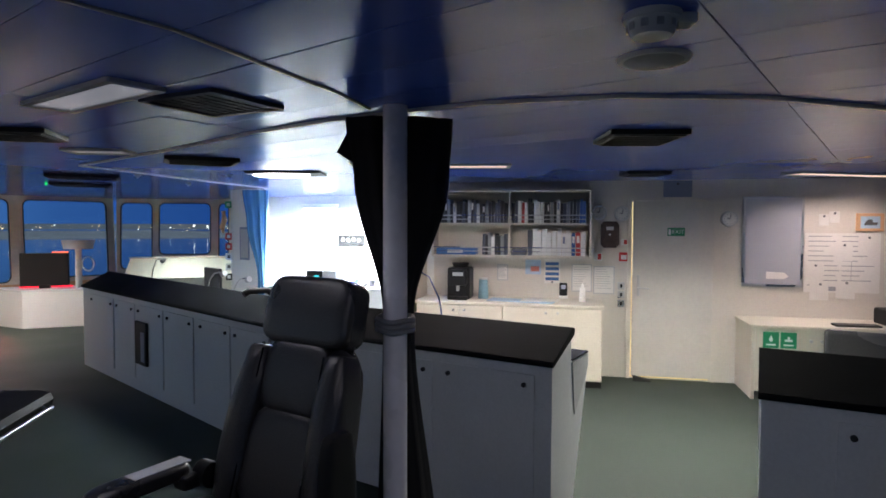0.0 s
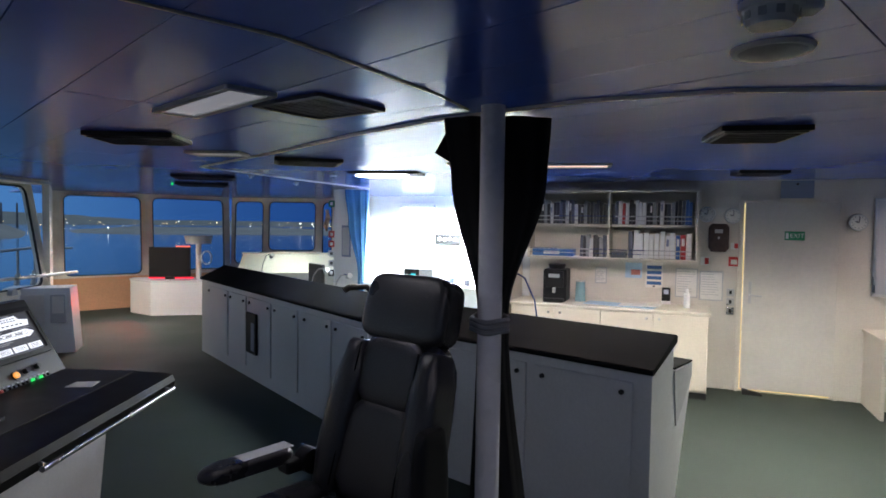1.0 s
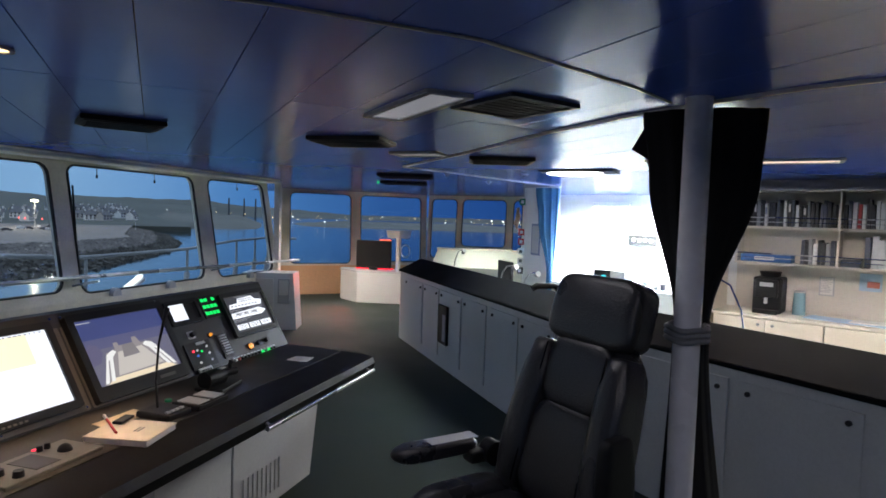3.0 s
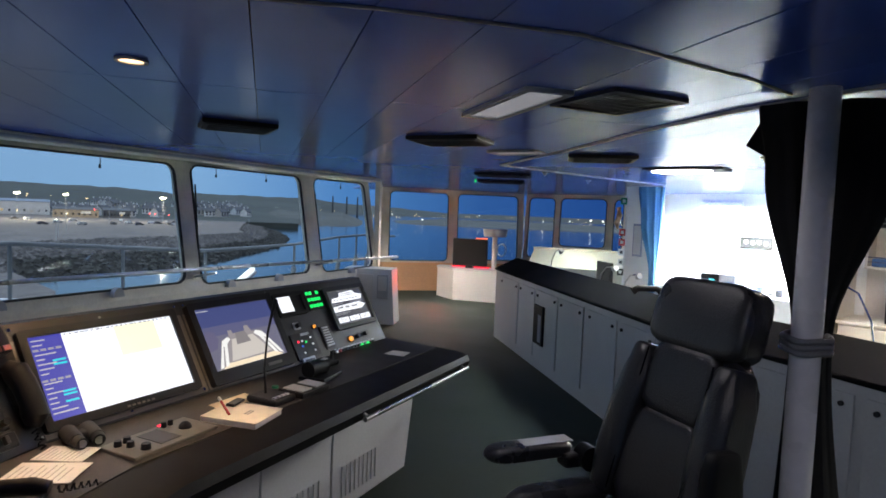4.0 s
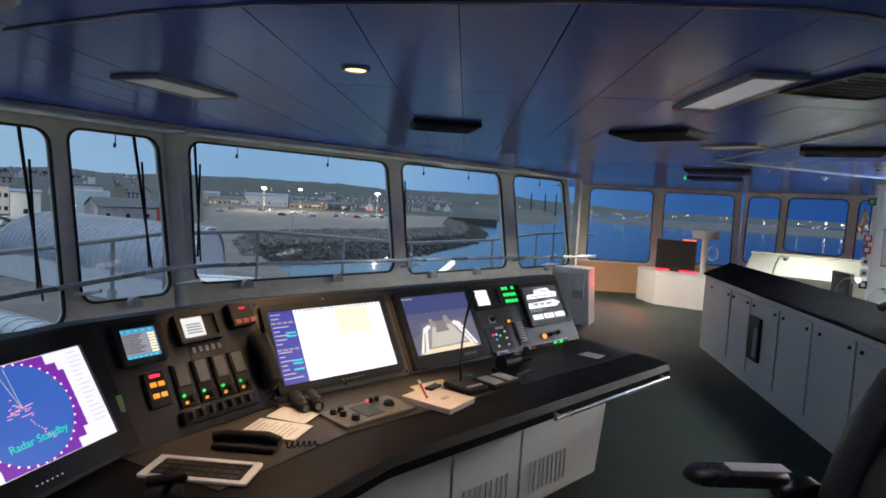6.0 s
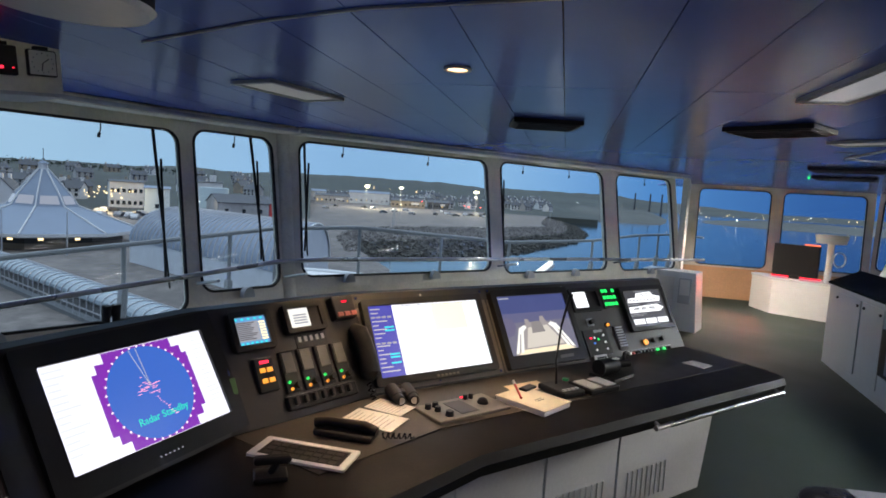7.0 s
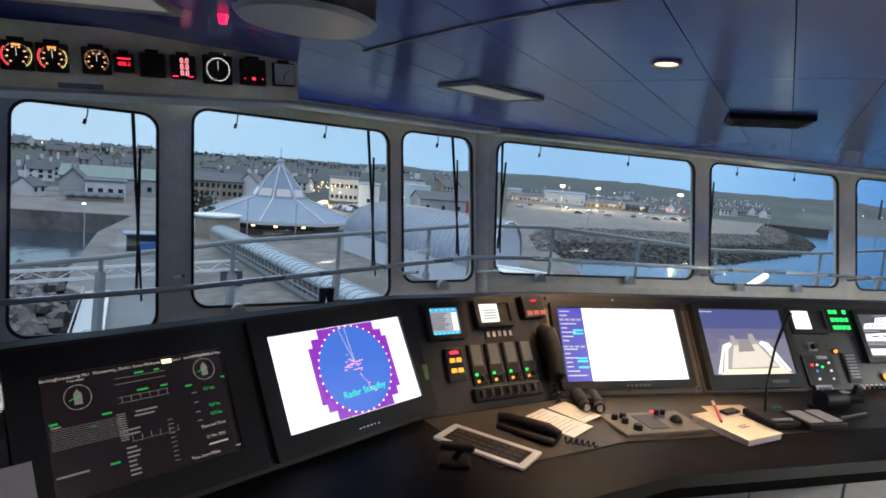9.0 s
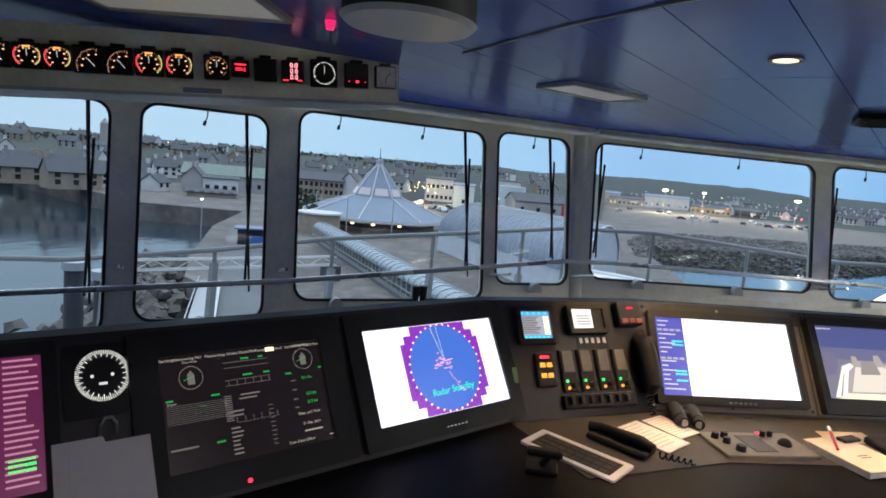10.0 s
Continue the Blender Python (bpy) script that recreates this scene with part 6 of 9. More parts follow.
ex, w, h, dp = on_wall("exit_sign", 2.74, 2.92, 1.62, 1.71, 0.004, M_GREENS, "green exit sign on the door", "sign")
ex.matrix_basis = AFT @ Matrix.Translation((2.83, -0.082, 1.665))
part("writing", text_bm("EXIT", 0.062, Matrix.Translation((0.02, -0.0055, 0)) @ pose(0, 0, 0, 90, 0, 0)), M_WHITE, ex)
part("arrow_mark", bx(-0.08, -0.055, -0.006, -0.004, -0.03, 0.03), M_WHITE, ex)
pl, w, h, dp = on_wall("grey_cover_plate", 2.70, 3.00, 2.04, 2.232, 0.012, M_GREYBLUE, "grey blue cover plate above the door", "plate")
part("screw", cy((0, -0.012, 0.06), (0, -0.018, 0.06), 0.012, n=10), M_GAP, pl)
for s_, z_, lb, r in ((2.01, 1.88, "round chrome barometer", 0.085), (2.26, 1.865, "round chrome ship's clock", 0.085), (3.385, 1.81, "round chrome clock with a white face", 0.088)):
    ck = thing("wall_clock", AFT @ Matrix.Translation((s_, -0.003, z_)), lb + " on the wall", "clock")
    part("case", cy((0, 0, 0), (0, -0.05, 0), r, r * 0.92, 32), M_STEEL, ck, smooth=True)
    part("face", cy((0, -0.05, 0), (0, -0.0515, 0), r * 0.8, n=32), M_PAPER, ck)
    bm = tube(bmesh.new(), [(0, -0.053, 0), (r * 0.1, -0.053, r * 0.6)], 0.004, 4)
    tube(bm, [(0, -0.053, 0), (-r * 0.35, -0.053, r * 0.1)], 0.005, 4)
    part("hand", bm, M_INK, ck)
    bm = bmesh.new()
    for j in range(12):
        a = j * math.tau / 12
        box(bm, r * 0.66 * math.cos(a) - 0.004, r * 0.66 * math.cos(a) + 0.004, -0.0525, -0.0515, r * 0.66 * math.sin(a) - 0.004, r * 0.66 * math.sin(a) + 0.004)
    part("mark", bm, M_INK, ck)
tm = thing("octagonal_plaque", AFT @ Matrix.Translation((2.13, -0.003, 1.63)), "dark wooden octagonal plaque with a small plate", "plaque")
part("board", prism(bmesh.new(), [(-0.10, -0.11), (-0.07, -0.15), (0.07, -0.15), (0.10, -0.11), (0.10, 0.11), (0.07, 0.15), (-0.07, 0.15), (-0.10, 0.11)], 0, 0.03, UP), mat("dark_wood", (0.05, 0.028, 0.022), 0.35, grain=0.3, scale=25, stain=0.2), tm)
part("plate", bx(-0.04, 0.04, -0.033, -0.03, 0.05, 0.09), M_TRIM, tm)
part("boss", cy((0, -0.03, 0.0), (0, -0.036, 0.0), 0.012, n=12), M_STEEL, tm)
for s0, s1, z0, z1, q, lb, cat_ in ((2.25, 2.33, 1.51, 1.58, M_WHITE, "small white and red safety sign", "sign"), (2.235, 2.335, 1.33, 1.43, M_RED, "red fire call point", "call point"), (1.96, 2.05, 1.33, 1.42, M_WHITE, "white and red fire notice", "sign"),
                                     (2.225, 2.30, 1.01, 1.09, M_STEEL, "steel switch plate with black rocker", "switch"), (2.225, 2.30, 0.91, 0.99, M_STEEL, "steel switch plate with black rocker", "switch"), (2.225, 2.30, 0.81, 0.89, M_STEEL, "steel switch plate with black rocker", "switch")):
    t, w, h, dp = on_wall("wall_sign" if cat_ == "sign" else "call_point" if cat_ == "call point" else "wall_switch", s0, s1, z0, z1, 0.02 if cat_ != "sign" else 0.004, q, lb, cat_)
    if cat_ == "switch":
        part("rocker", bx(-0.012, 0.012, -0.028, -0.02, -0.02, 0.02, 0.003), M_BLACK, t)
    elif cat_ == "call point":
        part("glass", bx(-0.03, 0.03, -0.024, -0.02, -0.03, 0.02), M_PAPER, t)
    else:
        part("red_field", bx(-w * 0.1, w * 0.8, -0.0055, -0.0035, -h * 0.7, h * 0.8), M_RED, t)
for s0, s1, z0, z1, lb in ((1.71, 1.94, 0.97, 1.29, "framed white notice on the wall"), (1.955, 2.19, 0.95, 1.27, "framed white notice beside the switches"), (0.85, 0.98, 1.08, 1.27, "small framed notice by the coffee machine")):
    t, w, h, dp = on_wall("framed_notice", s0, s1, z0, z1, 0.012, M_TRIM, lb, "notice")
    part("sheet", bx(-w + 0.012, w - 0.012, -0.0135, -0.0115, -h + 0.012, h - 0.012), M_PAPER, t)
    bm = bmesh.new()
    for j in range(9):
        box(bm, -w * 0.8, w * rb.uniform(0.1, 0.8), -0.0145, -0.0134, h * 0.75 - j * h * 0.17, h * 0.75 - j * h * 0.17 + 0.006)
    tagged(part("writing_bar", bm, mat("pale_print", (0.45, 0.45, 0.45), 0.8), t), kind="stuff")
t, w, h, dp = on_wall("blue_notice", 1.40, 1.58, 1.06, 1.34, 0.004, M_PAPER, "white notice with blue printed blocks", "notice")
for j in range(4):
    part("blue_block", bx(-w * 0.85, w * 0.85, -0.0055, -0.0035, h * (0.75 - j * 0.42) - h * 0.26, h * (0.75 - j * 0.42)), M_BLUE, t)
part("dot_mark", cy((w * 0.0, -0.004, -h * 0.9), (0, -0.006, -h * 0.9), 0.012, n=12), M_INK, t)
t, w, h, dp = on_wall("postcard", 1.18, 1.36, 1.16, 1.33, 0.003, M_PAPERB, "blue and red printed card", "notice")
part("red_field", bx(-w * 0.3, w * 0.8, -0.005, -0.003, -h * 0.6, h * 0.1), mat("faded_red", (0.5, 0.18, 0.15), 0.7), t)
cp, w, h, dp = on_wall("cordless_phone", 1.575, 1.665, 0.885, 1.07, 0.045, M_BLACK, "black cordless phone in its white holder", "telephone", 0.01)
part("screen", bx(-0.025, 0.025, -0.047, -0.044, 0.02, 0.07), G_GREY, cp)
part("holder", bx(-0.05, 0.05, -0.05, 0.0, -0.10, -0.055, 0.006), M_WHITE, cp)
wbd, w, h, dp = on_wall("whiteboard", 3.52, 4.12, 1.08, 2.05, 0.035, M_STEEL, "whiteboard in an aluminium frame", "whiteboard")
part("surface", bx(-w + 0.025, w - 0.025, -0.037, -0.034, -h + 0.025, h - 0.025), mat("board_white", (0.42, 0.43, 0.48), 0.16, stain=0.05), wbd)
pen_tray = part("note", prism(bmesh.new(), [(-0.06, -0.40), (0.12, -0.40), (0.16, -0.37), (0.12, -0.33), (-0.06, -0.32)], 0.038, 0.039, UP), M_PAPER, wbd)
nb_, w, h, dp = on_wall("notice_sheets", 4.14, 4.86, 1.03, 1.66, 0.004, M_PAPER, "large pinned sheets with printed tables", "notice")
bm = bmesh.new()
for j in range(22):
    box(bm, -w * 0.9 + (j % 2) * w * 0.9, -w * 0.9 + (j % 2) * w * 0.9 + w * rb.uniform(0.3, 0.85), -0.0055, -0.0038, h * 0.88 - (j // 2) * h * 0.165, h * 0.88 - (j // 2) * h * 0.165 + 0.008)
box(bm, w * 0.25, w * 0.26, -0.0055, -0.0038, -h * 0.9, h * 0.2)
box(bm, -w * 0.4, -w * 0.1, -0.006, -0.0038, -h * 0.95, -h * 0.8)
tagged(part("writing_bar", bm, mat("table_print", (0.28, 0.29, 0.31), 0.8), nb_), kind="stuff")
for j, (a, b) in enumerate(((-0.25, -0.1), (0.02, 0.12), (0.25, 0.2), (0.05, -0.28), (-0.2, -0.3))):
    part("loose_sheet", bx(a - 0.10, a + 0.08, -0.0085, -0.006, b - 0.10, b + 0.09), M_PAPER, nb_)
    part("pin", cy((a, -0.0085, b + 0.07), (a, -0.018, b + 0.07), 0.012, n=10), M_INK, nb_)
og, w, h, dp = on_wall("framed_photograph", 4.62, 4.88, 1.68, 1.87, 0.02, M_ORANGE, "small ship photograph in an orange wooden frame", "picture")
part("print", bx(-w * 0.7, w * 0.7, -0.022, -0.019, -h * 0.66, h * 0.66), M_PAPERB, og)
part("ship_shape", prism(bmesh.new(), [(-0.06, -0.03), (0.06, -0.03), (0.07, 0.0), (0.02, 0.0), (0.02, 0.03), (-0.02, 0.03), (-0.05, 0.0)], 0.0225, 0.0235, UP), M_INK, og)
for a, b in ((4.32, 1.80), (4.42, 1.83)):
    t, w, h, dp = on_wall("small_note", a - 0.05, a + 0.05, b - 0.06, b + 0.06, 0.003, M_PAPER, "small white note pinned to the wall", "notice")
    part("pin", cy((0, -0.003, 0.04), (0, -0.012, 0.04), 0.012, n=10), M_INK, t)

# counter and cabinets under the shelf
ct = thing("counter_top", AFT, "pale worktop along the aft wall", "worktop")
part("slab", bx(0.0, 2.05, -0.63, -0.004, 0.86, 0.89, 0.006), M_CABW, ct)
for s0, s1 in ((0.02, 0.98), (0.985, 2.03)):
    cb = thing("base_cabinet", AFT @ Matrix.Translation((s0, 0, 0)), "cream base cabinet with flap doors", "cabinet", "cream cabinets")
    w_ = s1 - s0
    part("body", bx(0, w_, -0.60, -0.004, 0.08, 0.858), M_CABW, cb)
    part("plinth", bx(0, w_, -0.55, -0.004, 0.0, 0.079), M_GAP, cb)
    for a0, a1 in ((0.005, w_ / 2 - 0.003), (w_ / 2 + 0.003, w_ - 0.005)):
        d = part("door", bx(a0, a1, -0.618, -0.602, 0.10, 0.85, 0.004), M_CABW, cb)
        part("knob", cy((a1 - 0.06 if a0 < 0.1 else a0 + 0.06, -0.618, 0.80), (a1 - 0.06 if a0 < 0.1 else a0 + 0.06, -0.635, 0.80), 0.014, n=12), M_STEEL, d)
dv = thing("curved_divider", AFT, "white curved divider panel at the counter's end", "partition")
bm = prism(bmesh.new(), [(0.0, 0.0), (1.35, 0.0), (1.35, 0.93), (0.95, 0.95), (0.72, 1.0), (0.55, 1.10), (0.45, 1.24), (0.36, 1.34), (0.22, 1.38), (0.0, 1.385)], -0.02, 0.02)
bmesh.ops.transform(bm, matrix=Matrix(((0, 0, 1, -0.03), (-1, 0, 0, 0.0), (0, 1, 0, 0), (0, 0, 0, 1))), verts=bm.verts)
part("panel", bm, M_CABW, dv)
cf = thing("coffee_machine", AFT @ Matrix.Translation((0.46, -0.30, 0.891)), "black coffee machine with a chrome spout", "coffee machine")
part("body", bx(-0.13, 0.13, -0.12, 0.16, 0.0, 0.36, 0.02), M_BLACK, cf)
part("front", bx(-0.10, 0.10, -0.16, -0.121, 0.16, 0.34, 0.012), M_BLACK, cf)
part("drip_tray", bx(-0.11, 0.11, -0.20, -0.121, 0.0, 0.04, 0.006), M_BLACK, cf)
part("spout", cy((0, -0.15, 0.10), (0, -0.15, 0.16), 0.018, n=12), M_STEEL, cf)
part("bean_hopper", cy((0, 0.02, 0.36), (0, 0.02, 0.41), 0.085, 0.10, 20), M_BLACK, cf, smooth=True)
part("control", bx(-0.06, 0.06, -0.163, -0.161, 0.27, 0.31), M_STEEL, cf)
kt = thing("glass_jug", AFT @ Matrix.Translation((0.72, -0.25, 0.891)), "blue glass jug beside the coffee machine", "jug")
part("bowl", cy((0, 0, 0), (0, 0, 0.22), 0.06, 0.05, 20), mat("blue_glass", (0.22, 0.36, 0.42), 0.15), kt, smooth=True)
part("lid", cy((0, 0, 0.22), (0, 0, 0.235), 0.052, n=20), M_STEEL, kt)
chp = thing("folded_chart", AFT @ Matrix.Translation((1.22, -0.40, 0.892)) @ pose(0, 0, 0, 0, 0, -10), "blue and white folded sea chart on the counter", "chart")
part("sheet", bx(-0.42, 0.32, -0.14, 0.12, 0.0, 0.008, 0.002), M_PAPERB, chp)
part("upper_fold", bx(-0.05, 0.36, -0.13, 0.10, 0.009, 0.018, 0.002, pose(0, 0, 0, 0, -2, 4)), M_PAPER, chp)
gl_ = thing("drinking_glass", AFT @ Matrix.Translation((1.83, -0.30, 0.891)), "clear plastic bottle with a faint added glow on the counter", "bottle")
# the bottle shares the faintly glowing pale material
part("body", cy((0, 0, 0), (0, 0, 0.15), 0.035, 0.03, 16), M_PALE_GLOW, gl_, smooth=True)
part("neck", cy((0, 0, 0.15), (0, 0, 0.20), 0.016, 0.012, 12), M_PALE_GLOW, gl_)

# desk on the right part of the aft wall
dk = thing("aft_desk", AFT, "cream desk unit along the aft wall", "desk")
part("top", bx(3.46, 6.4, -0.62, -0.004, 0.72, 0.75, 0.006), M_CABW, dk)
part("side", bx(3.48, 3.51, -0.60, -0.004, 0.0, 0.719), M_CABW, dk)
bod = part("body", bx(3.52, 5.2, -0.58, -0.004, 0.08, 0.719), M_CABW, dk)
part("knob", cy((4.02, -0.58, 0.60), (4.02, -0.60, 0.60), 0.015, n=12), M_STEEL, bod)
part("knob", cy((4.12, -0.58, 0.60), (4.12, -0.60, 0.60), 0.015, n=12), M_STEEL, bod)
for a in (3.66, 3.82):
    sg = thing("safety_sign", AFT @ Matrix.Translation((a, -0.583, 0.60)), "green square safety sign on the desk front", "sign", "green safety signs")
    part("plate", bx(-0.073, 0.073, -0.004, 0, -0.08, 0.08), M_GREENS, sg)
    part("symbol", prism(bmesh.new(), [(-0.02, 0.0), (0.0, 0.05), (0.02, 0.0), (0.0, -0.02)] if a < 3.7 else [(-0.035, 0.01), (-0.01, 0.01), (-0.01, 0.035), (0.012, 0.035), (0.012, 0.01), (0.036, 0.01), (0.036, -0.012), (-0.035, -0.012)], 0.0045, 0.0055, UP), M_WHITE, sg)
    part("writing_bar", bx(-0.045, 0.045, -0.0055, -0.0035, -0.055, -0.04), M_WHITE, sg)
oc = thing("office_chair", Matrix.Translation((3.28, 4.75, 0)) @ pose(0, 0, 0, 0, 0, 150), "black office chair at the desk", "chair")
part("backrest", cushion(bmesh.new(), -0.21, 0.21, 0.18, 0.25, 0.55, 0.93, 0.03), M_LEATHER, oc, smooth=True)
part("seat", cushion(bmesh.new(), -0.22, 0.22, -0.22, 0.2, 0.42, 0.50, 0.03), M_LEATHER, oc, smooth=True)
part("back_bar", bx(-0.03, 0.03, 0.22, 0.26, 0.40, 0.60, 0.006), M_BLACK, oc)
part("column", cy((0, 0, 0.08), (0, 0, 0.42), 0.03, n=16), M_BLACK, oc)
for j in range(5):
    a = j * math.tau / 5
    lg = part("leg", cy((0, 0, 0.09), (0.28 * math.cos(a), 0.28 * math.sin(a), 0.06), 0.02, 0.014, 10), M_BLACK, oc)
    part("castor", cy((0.28 * math.cos(a) - 0.015, 0.28 * math.sin(a), 0.028), (0.28 * math.cos(a) + 0.015, 0.28 * math.sin(a), 0.028), 0.028, n=12), M_RUBBER, lg)
pr = thing("desk_printer", AFT @ Matrix.Translation((4.95, -0.34, 0.751)), "black printer on the desk", "printer")
part("body", bx(-0.22, 0.22, -0.16, 0.16, 0, 0.16, 0.02), M_BLACK, pr)
part("tray", bx(-0.18, 0.18, -0.22, -0.161, 0.02, 0.04, 0.004), M_PANEL, pr)
can = thing("white_can", AFT @ Matrix.Translation((4.86, -0.58, 0.751)), "white spray can on the desk", "can")
part("body", cy((0, 0, 0), (0, 0, 0.18), 0.028, n=16), M_WHITE, can, smooth=True)
part("cap", cy((0, 0, 0.18), (0, 0, 0.21), 0.022, n=16), M_TRIM, can)
kb2 = thing("keyboard", AFT @ Matrix.Translation((4.45, -0.5, 0.751)), "dark keyboard on the desk", "keyboard")
part("body", bx(-0.2, 0.2, -0.07, 0.07, 0, 0.02, 0.005), M_BLACK, kb2)

# ---- reading lamps on the consoles
def gooseneck(base, tip, label):
    g = thing("reading_lamp", Matrix.Translation(base), label, "lamp", "gooseneck reading lamps")
    t_ = Vector(tip) - Vector(base)
    part("stem", tube(bmesh.new(), [(0, 0, 0), (t_.x * 0.12, t_.y * 0.12, t_.z * 0.55), (t_.x * 0.45, t_.y * 0.45, t_.z * 1.02), (t_.x * 0.8, t_.y * 0.8, t_.z * 1.12), tuple(t_)], 0.006, 8), M_STEEL, g, smooth=True)
    part("head", cy(t_ * 0.93 + Vector((0, 0, t_.z * 0.06)), t_ * 1.1, 0.022, 0.026, 14), M_TRIM, g, smooth=True)
    part("foot", cy((0, 0, -0.005), (0, 0, 0.012), 0.022, n=14), M_BLACK, g)
    return g


gooseneck((0.0, 4.05, 1.06), (-0.22, 4.45, 1.36), "thin steel gooseneck reading lamp on the console")
gooseneck((-1.95, 5.55, 1.08), (-1.75, 5.35, 1.23), "thin steel gooseneck reading lamp over the cabinets")
gooseneck((-2.35, 5.95, 1.08), (-2.1, 5.7, 1.25), "thin steel gooseneck reading lamp over the cabinets")
gooseneck((-3.3, 6.75, 1.08), (-3.1, 6.6, 1.32), "thin steel gooseneck reading lamp at the console's end")
dm = thing("console_monitor", Matrix.Translation((-2.45, 6.35, 0.93)) @ pose(0, 0, 0, 0, 0, 135), "dark monitor behind the cabinet console", "monitor")
part("screen_case", bx(-0.18, 0.18, -0.02, 0.02, 0.06, 0.34, 0.008), M_BLACK, dm)
part("stand", bx(-0.06, 0.06, -0.04, 0.04, 0, 0.06, 0.006), M_BLACK, dm)
vh = thing("radio_handset", Matrix.Translation((-1.55, 4.98, 1.135)) @ pose(0, 0, 0, 0, 0, 40), "black radio handset lying on the console top", "telephone")
part("grip", tube(bmesh.new(), [(-0.12, 0, 0.02), (-0.08, 0, 0.045), (0.08, 0, 0.045), (0.12, 0, 0.02)], [0.03, 0.028, 0.024, 0.03], 12), M_BLACK, vh, smooth=True)
fe = thing("document_holder", run_frame((-1.25, 4.42), (-4.42, 7.32)) @ Matrix.Translation((2.43, 0.016, 0.44)), "dark glossy document pocket on a cabinet door", "holder")
part("pocket", bx(-0.14, 0.14, 0, 0.03, -0.14, 0.30, 0.006), M_BLACK, fe)
part("sheet", bx(-0.11, -0.02, 0.031, 0.034, -0.1, 0.2), M_GREYBLUE, fe)

# ---- chart room counter behind the opening
cr_m = run_frame((-0.32, 7.62), (-2.45, 8.15))
cc_ = thing("chart_counter", cr_m, "white chart room counter", "worktop")
part("slab", bx(0, 2.2, -0.6, 0, 0.86, 0.90, 0.006), M_WHITE, cc_)
part("front", bx(0, 2.2, -0.58, -0.02, 0.0, 0.858), M_WHITE, cc_)
eq = thing("electronics_box", cr_m @ Matrix.Translation((1.42, -0.28, 0.901)), "grey electronics box with a blue lit display", "instrument")
part("case", bx(-0.22, 0.22, -0.16, 0.12, 0, 0.21, 0.008), M_CAB, eq)
part("front_plate", bx(-0.02, 0.215, 0.1205, 0.13, 0.01, 0.20), M_BLACK, eq)
part("display", bx(0.03, 0.10, 0.131, 0.133, 0.09, 0.14), G_CYAN, eq)
eq2 = thing("electronics_box", cr_m @ Matrix.Translation((0.25, -0.3, 0.901)), "black electronics box on the chart counter", "instrument")
part("case", bx(-0.16, 0.16, -0.15, 0.12, 0, 0.22, 0.008), M_BLACK, eq2)
part("front_plate", bx(-0.14, 0.14, 0.1205, 0.128, 0.02, 0.2), M_PANEL, eq2)
for a, b, q in ((0.95, 0.10, M_PAPERB), (1.02, 0.06, M_BLUE), (0.82, 0.05, M_WHITE), (0.72, 0.09, M_TRIM)):
    it = thing("desk_item", cr_m @ Matrix.Translation((a, -0.25, 0.901)), "small cup or holder on the chart counter", "cup")
    part("body", cy((0, 0, 0), (0, 0, b), 0.04, 0.045, 16), q, it, smooth=True)
rdio = thing("wall_radio", run_frame(P_B2, P_B1) @ Matrix.Translation((2.3, 0.004, 1.45)), "black wall radio with pale knobs", "radio")
part("case", bx(-0.24, 0.24, 0, 0.08, -0.09, 0.09, 0.008), M_BLACK, rdio)
for j in range(4):
    part("knob", cy((-0.16 + j * 0.10, 0.08, 0.01 * (j % 2)), (-0.16 + j * 0.10, 0.10, 0.01 * (j % 2)), 0.03, n=14), M_TRIM, rdio)
for a in (1.0, 2.9):
    tl = thing("tube_lamp", run_frame(P_B2, P_B1) @ Matrix.Translation((a, 0.06, 2.05)), "slim fluorescent lamp on the chart room wall", "lamp")
    part("case", bx(-0.35, 0.35, -0.05, 0.03, -0.03, 0.05, 0.008), M_WHITE, tl)
    part("tube", cy((-0.32, 0.0, -0.045), (0.32, 0.0, -0.045), 0.014, n=12), G_LAMP, tl)

# ---- locker wall and sign strip
lk = run_frame(P_E2, P_E1)
lw = thing("wall_frame", lk @ Matrix.Translation((0.42, 0.004, 1.45)), "grey framed notice on the locker wall", "notice")
part("frame", bx(-0.11, 0.11, 0, 0.015, -0.24, 0.24, 0.004), M_GREYBLUE, lw)
part("sheet", bx(-0.085, 0.085, 0.015, 0.018, -0.21, 0.21), M_TRIM, lw)
ss = run_frame(P_E1, P_W3)
for x_, z_, q, lb in ((0.16, 2.02, M_GREENS, "small green escape sign"), (0.16, 1.55, M_RED, "red fire sign"), (0.16, 1.40, M_RED, "red fire sign"), (0.16, 1.25, M_WHITE, "white instruction sign"), (0.16, 1.10, M_WHITE, "white instruction sign"), (0.16, 0.95, M_BLACK, "black switch box")):
    sgn = thing("wall_sign", Matrix.Translation((P_E1[0] - 0.012, P_E1[1] - 0.09, z_)) @ pose(0, 0, 0, 0, 0, 15), lb + " on the wall's edge", "sign")
    part("plate", bx(-0.045, 0.045, -0.006, 0, -0.05, 0.05), q, sgn)
    part("mark", bx(-0.022, 0.022, -0.0075, -0.0055, -0.024, 0.024), M_WHITE if q is not M_WHITE else M_INK, sgn)
lv = thing("life_vest_hook", Matrix.Translation((P_E1[0] - 0.06, P_E1[1] - 0.16, 1.80)), "orange safety strap hanging on the wall's edge", "strap")
part("strap", tube(bmesh.new(), [(0, 0, 0.12), (0.02, -0.01, 0.0), (-0.02, -0.01, -0.12), (0.0, 0, -0.2)], [0.03, 0.045, 0.04, 0.02], 10), M_ORANGE, lv, smooth=True)

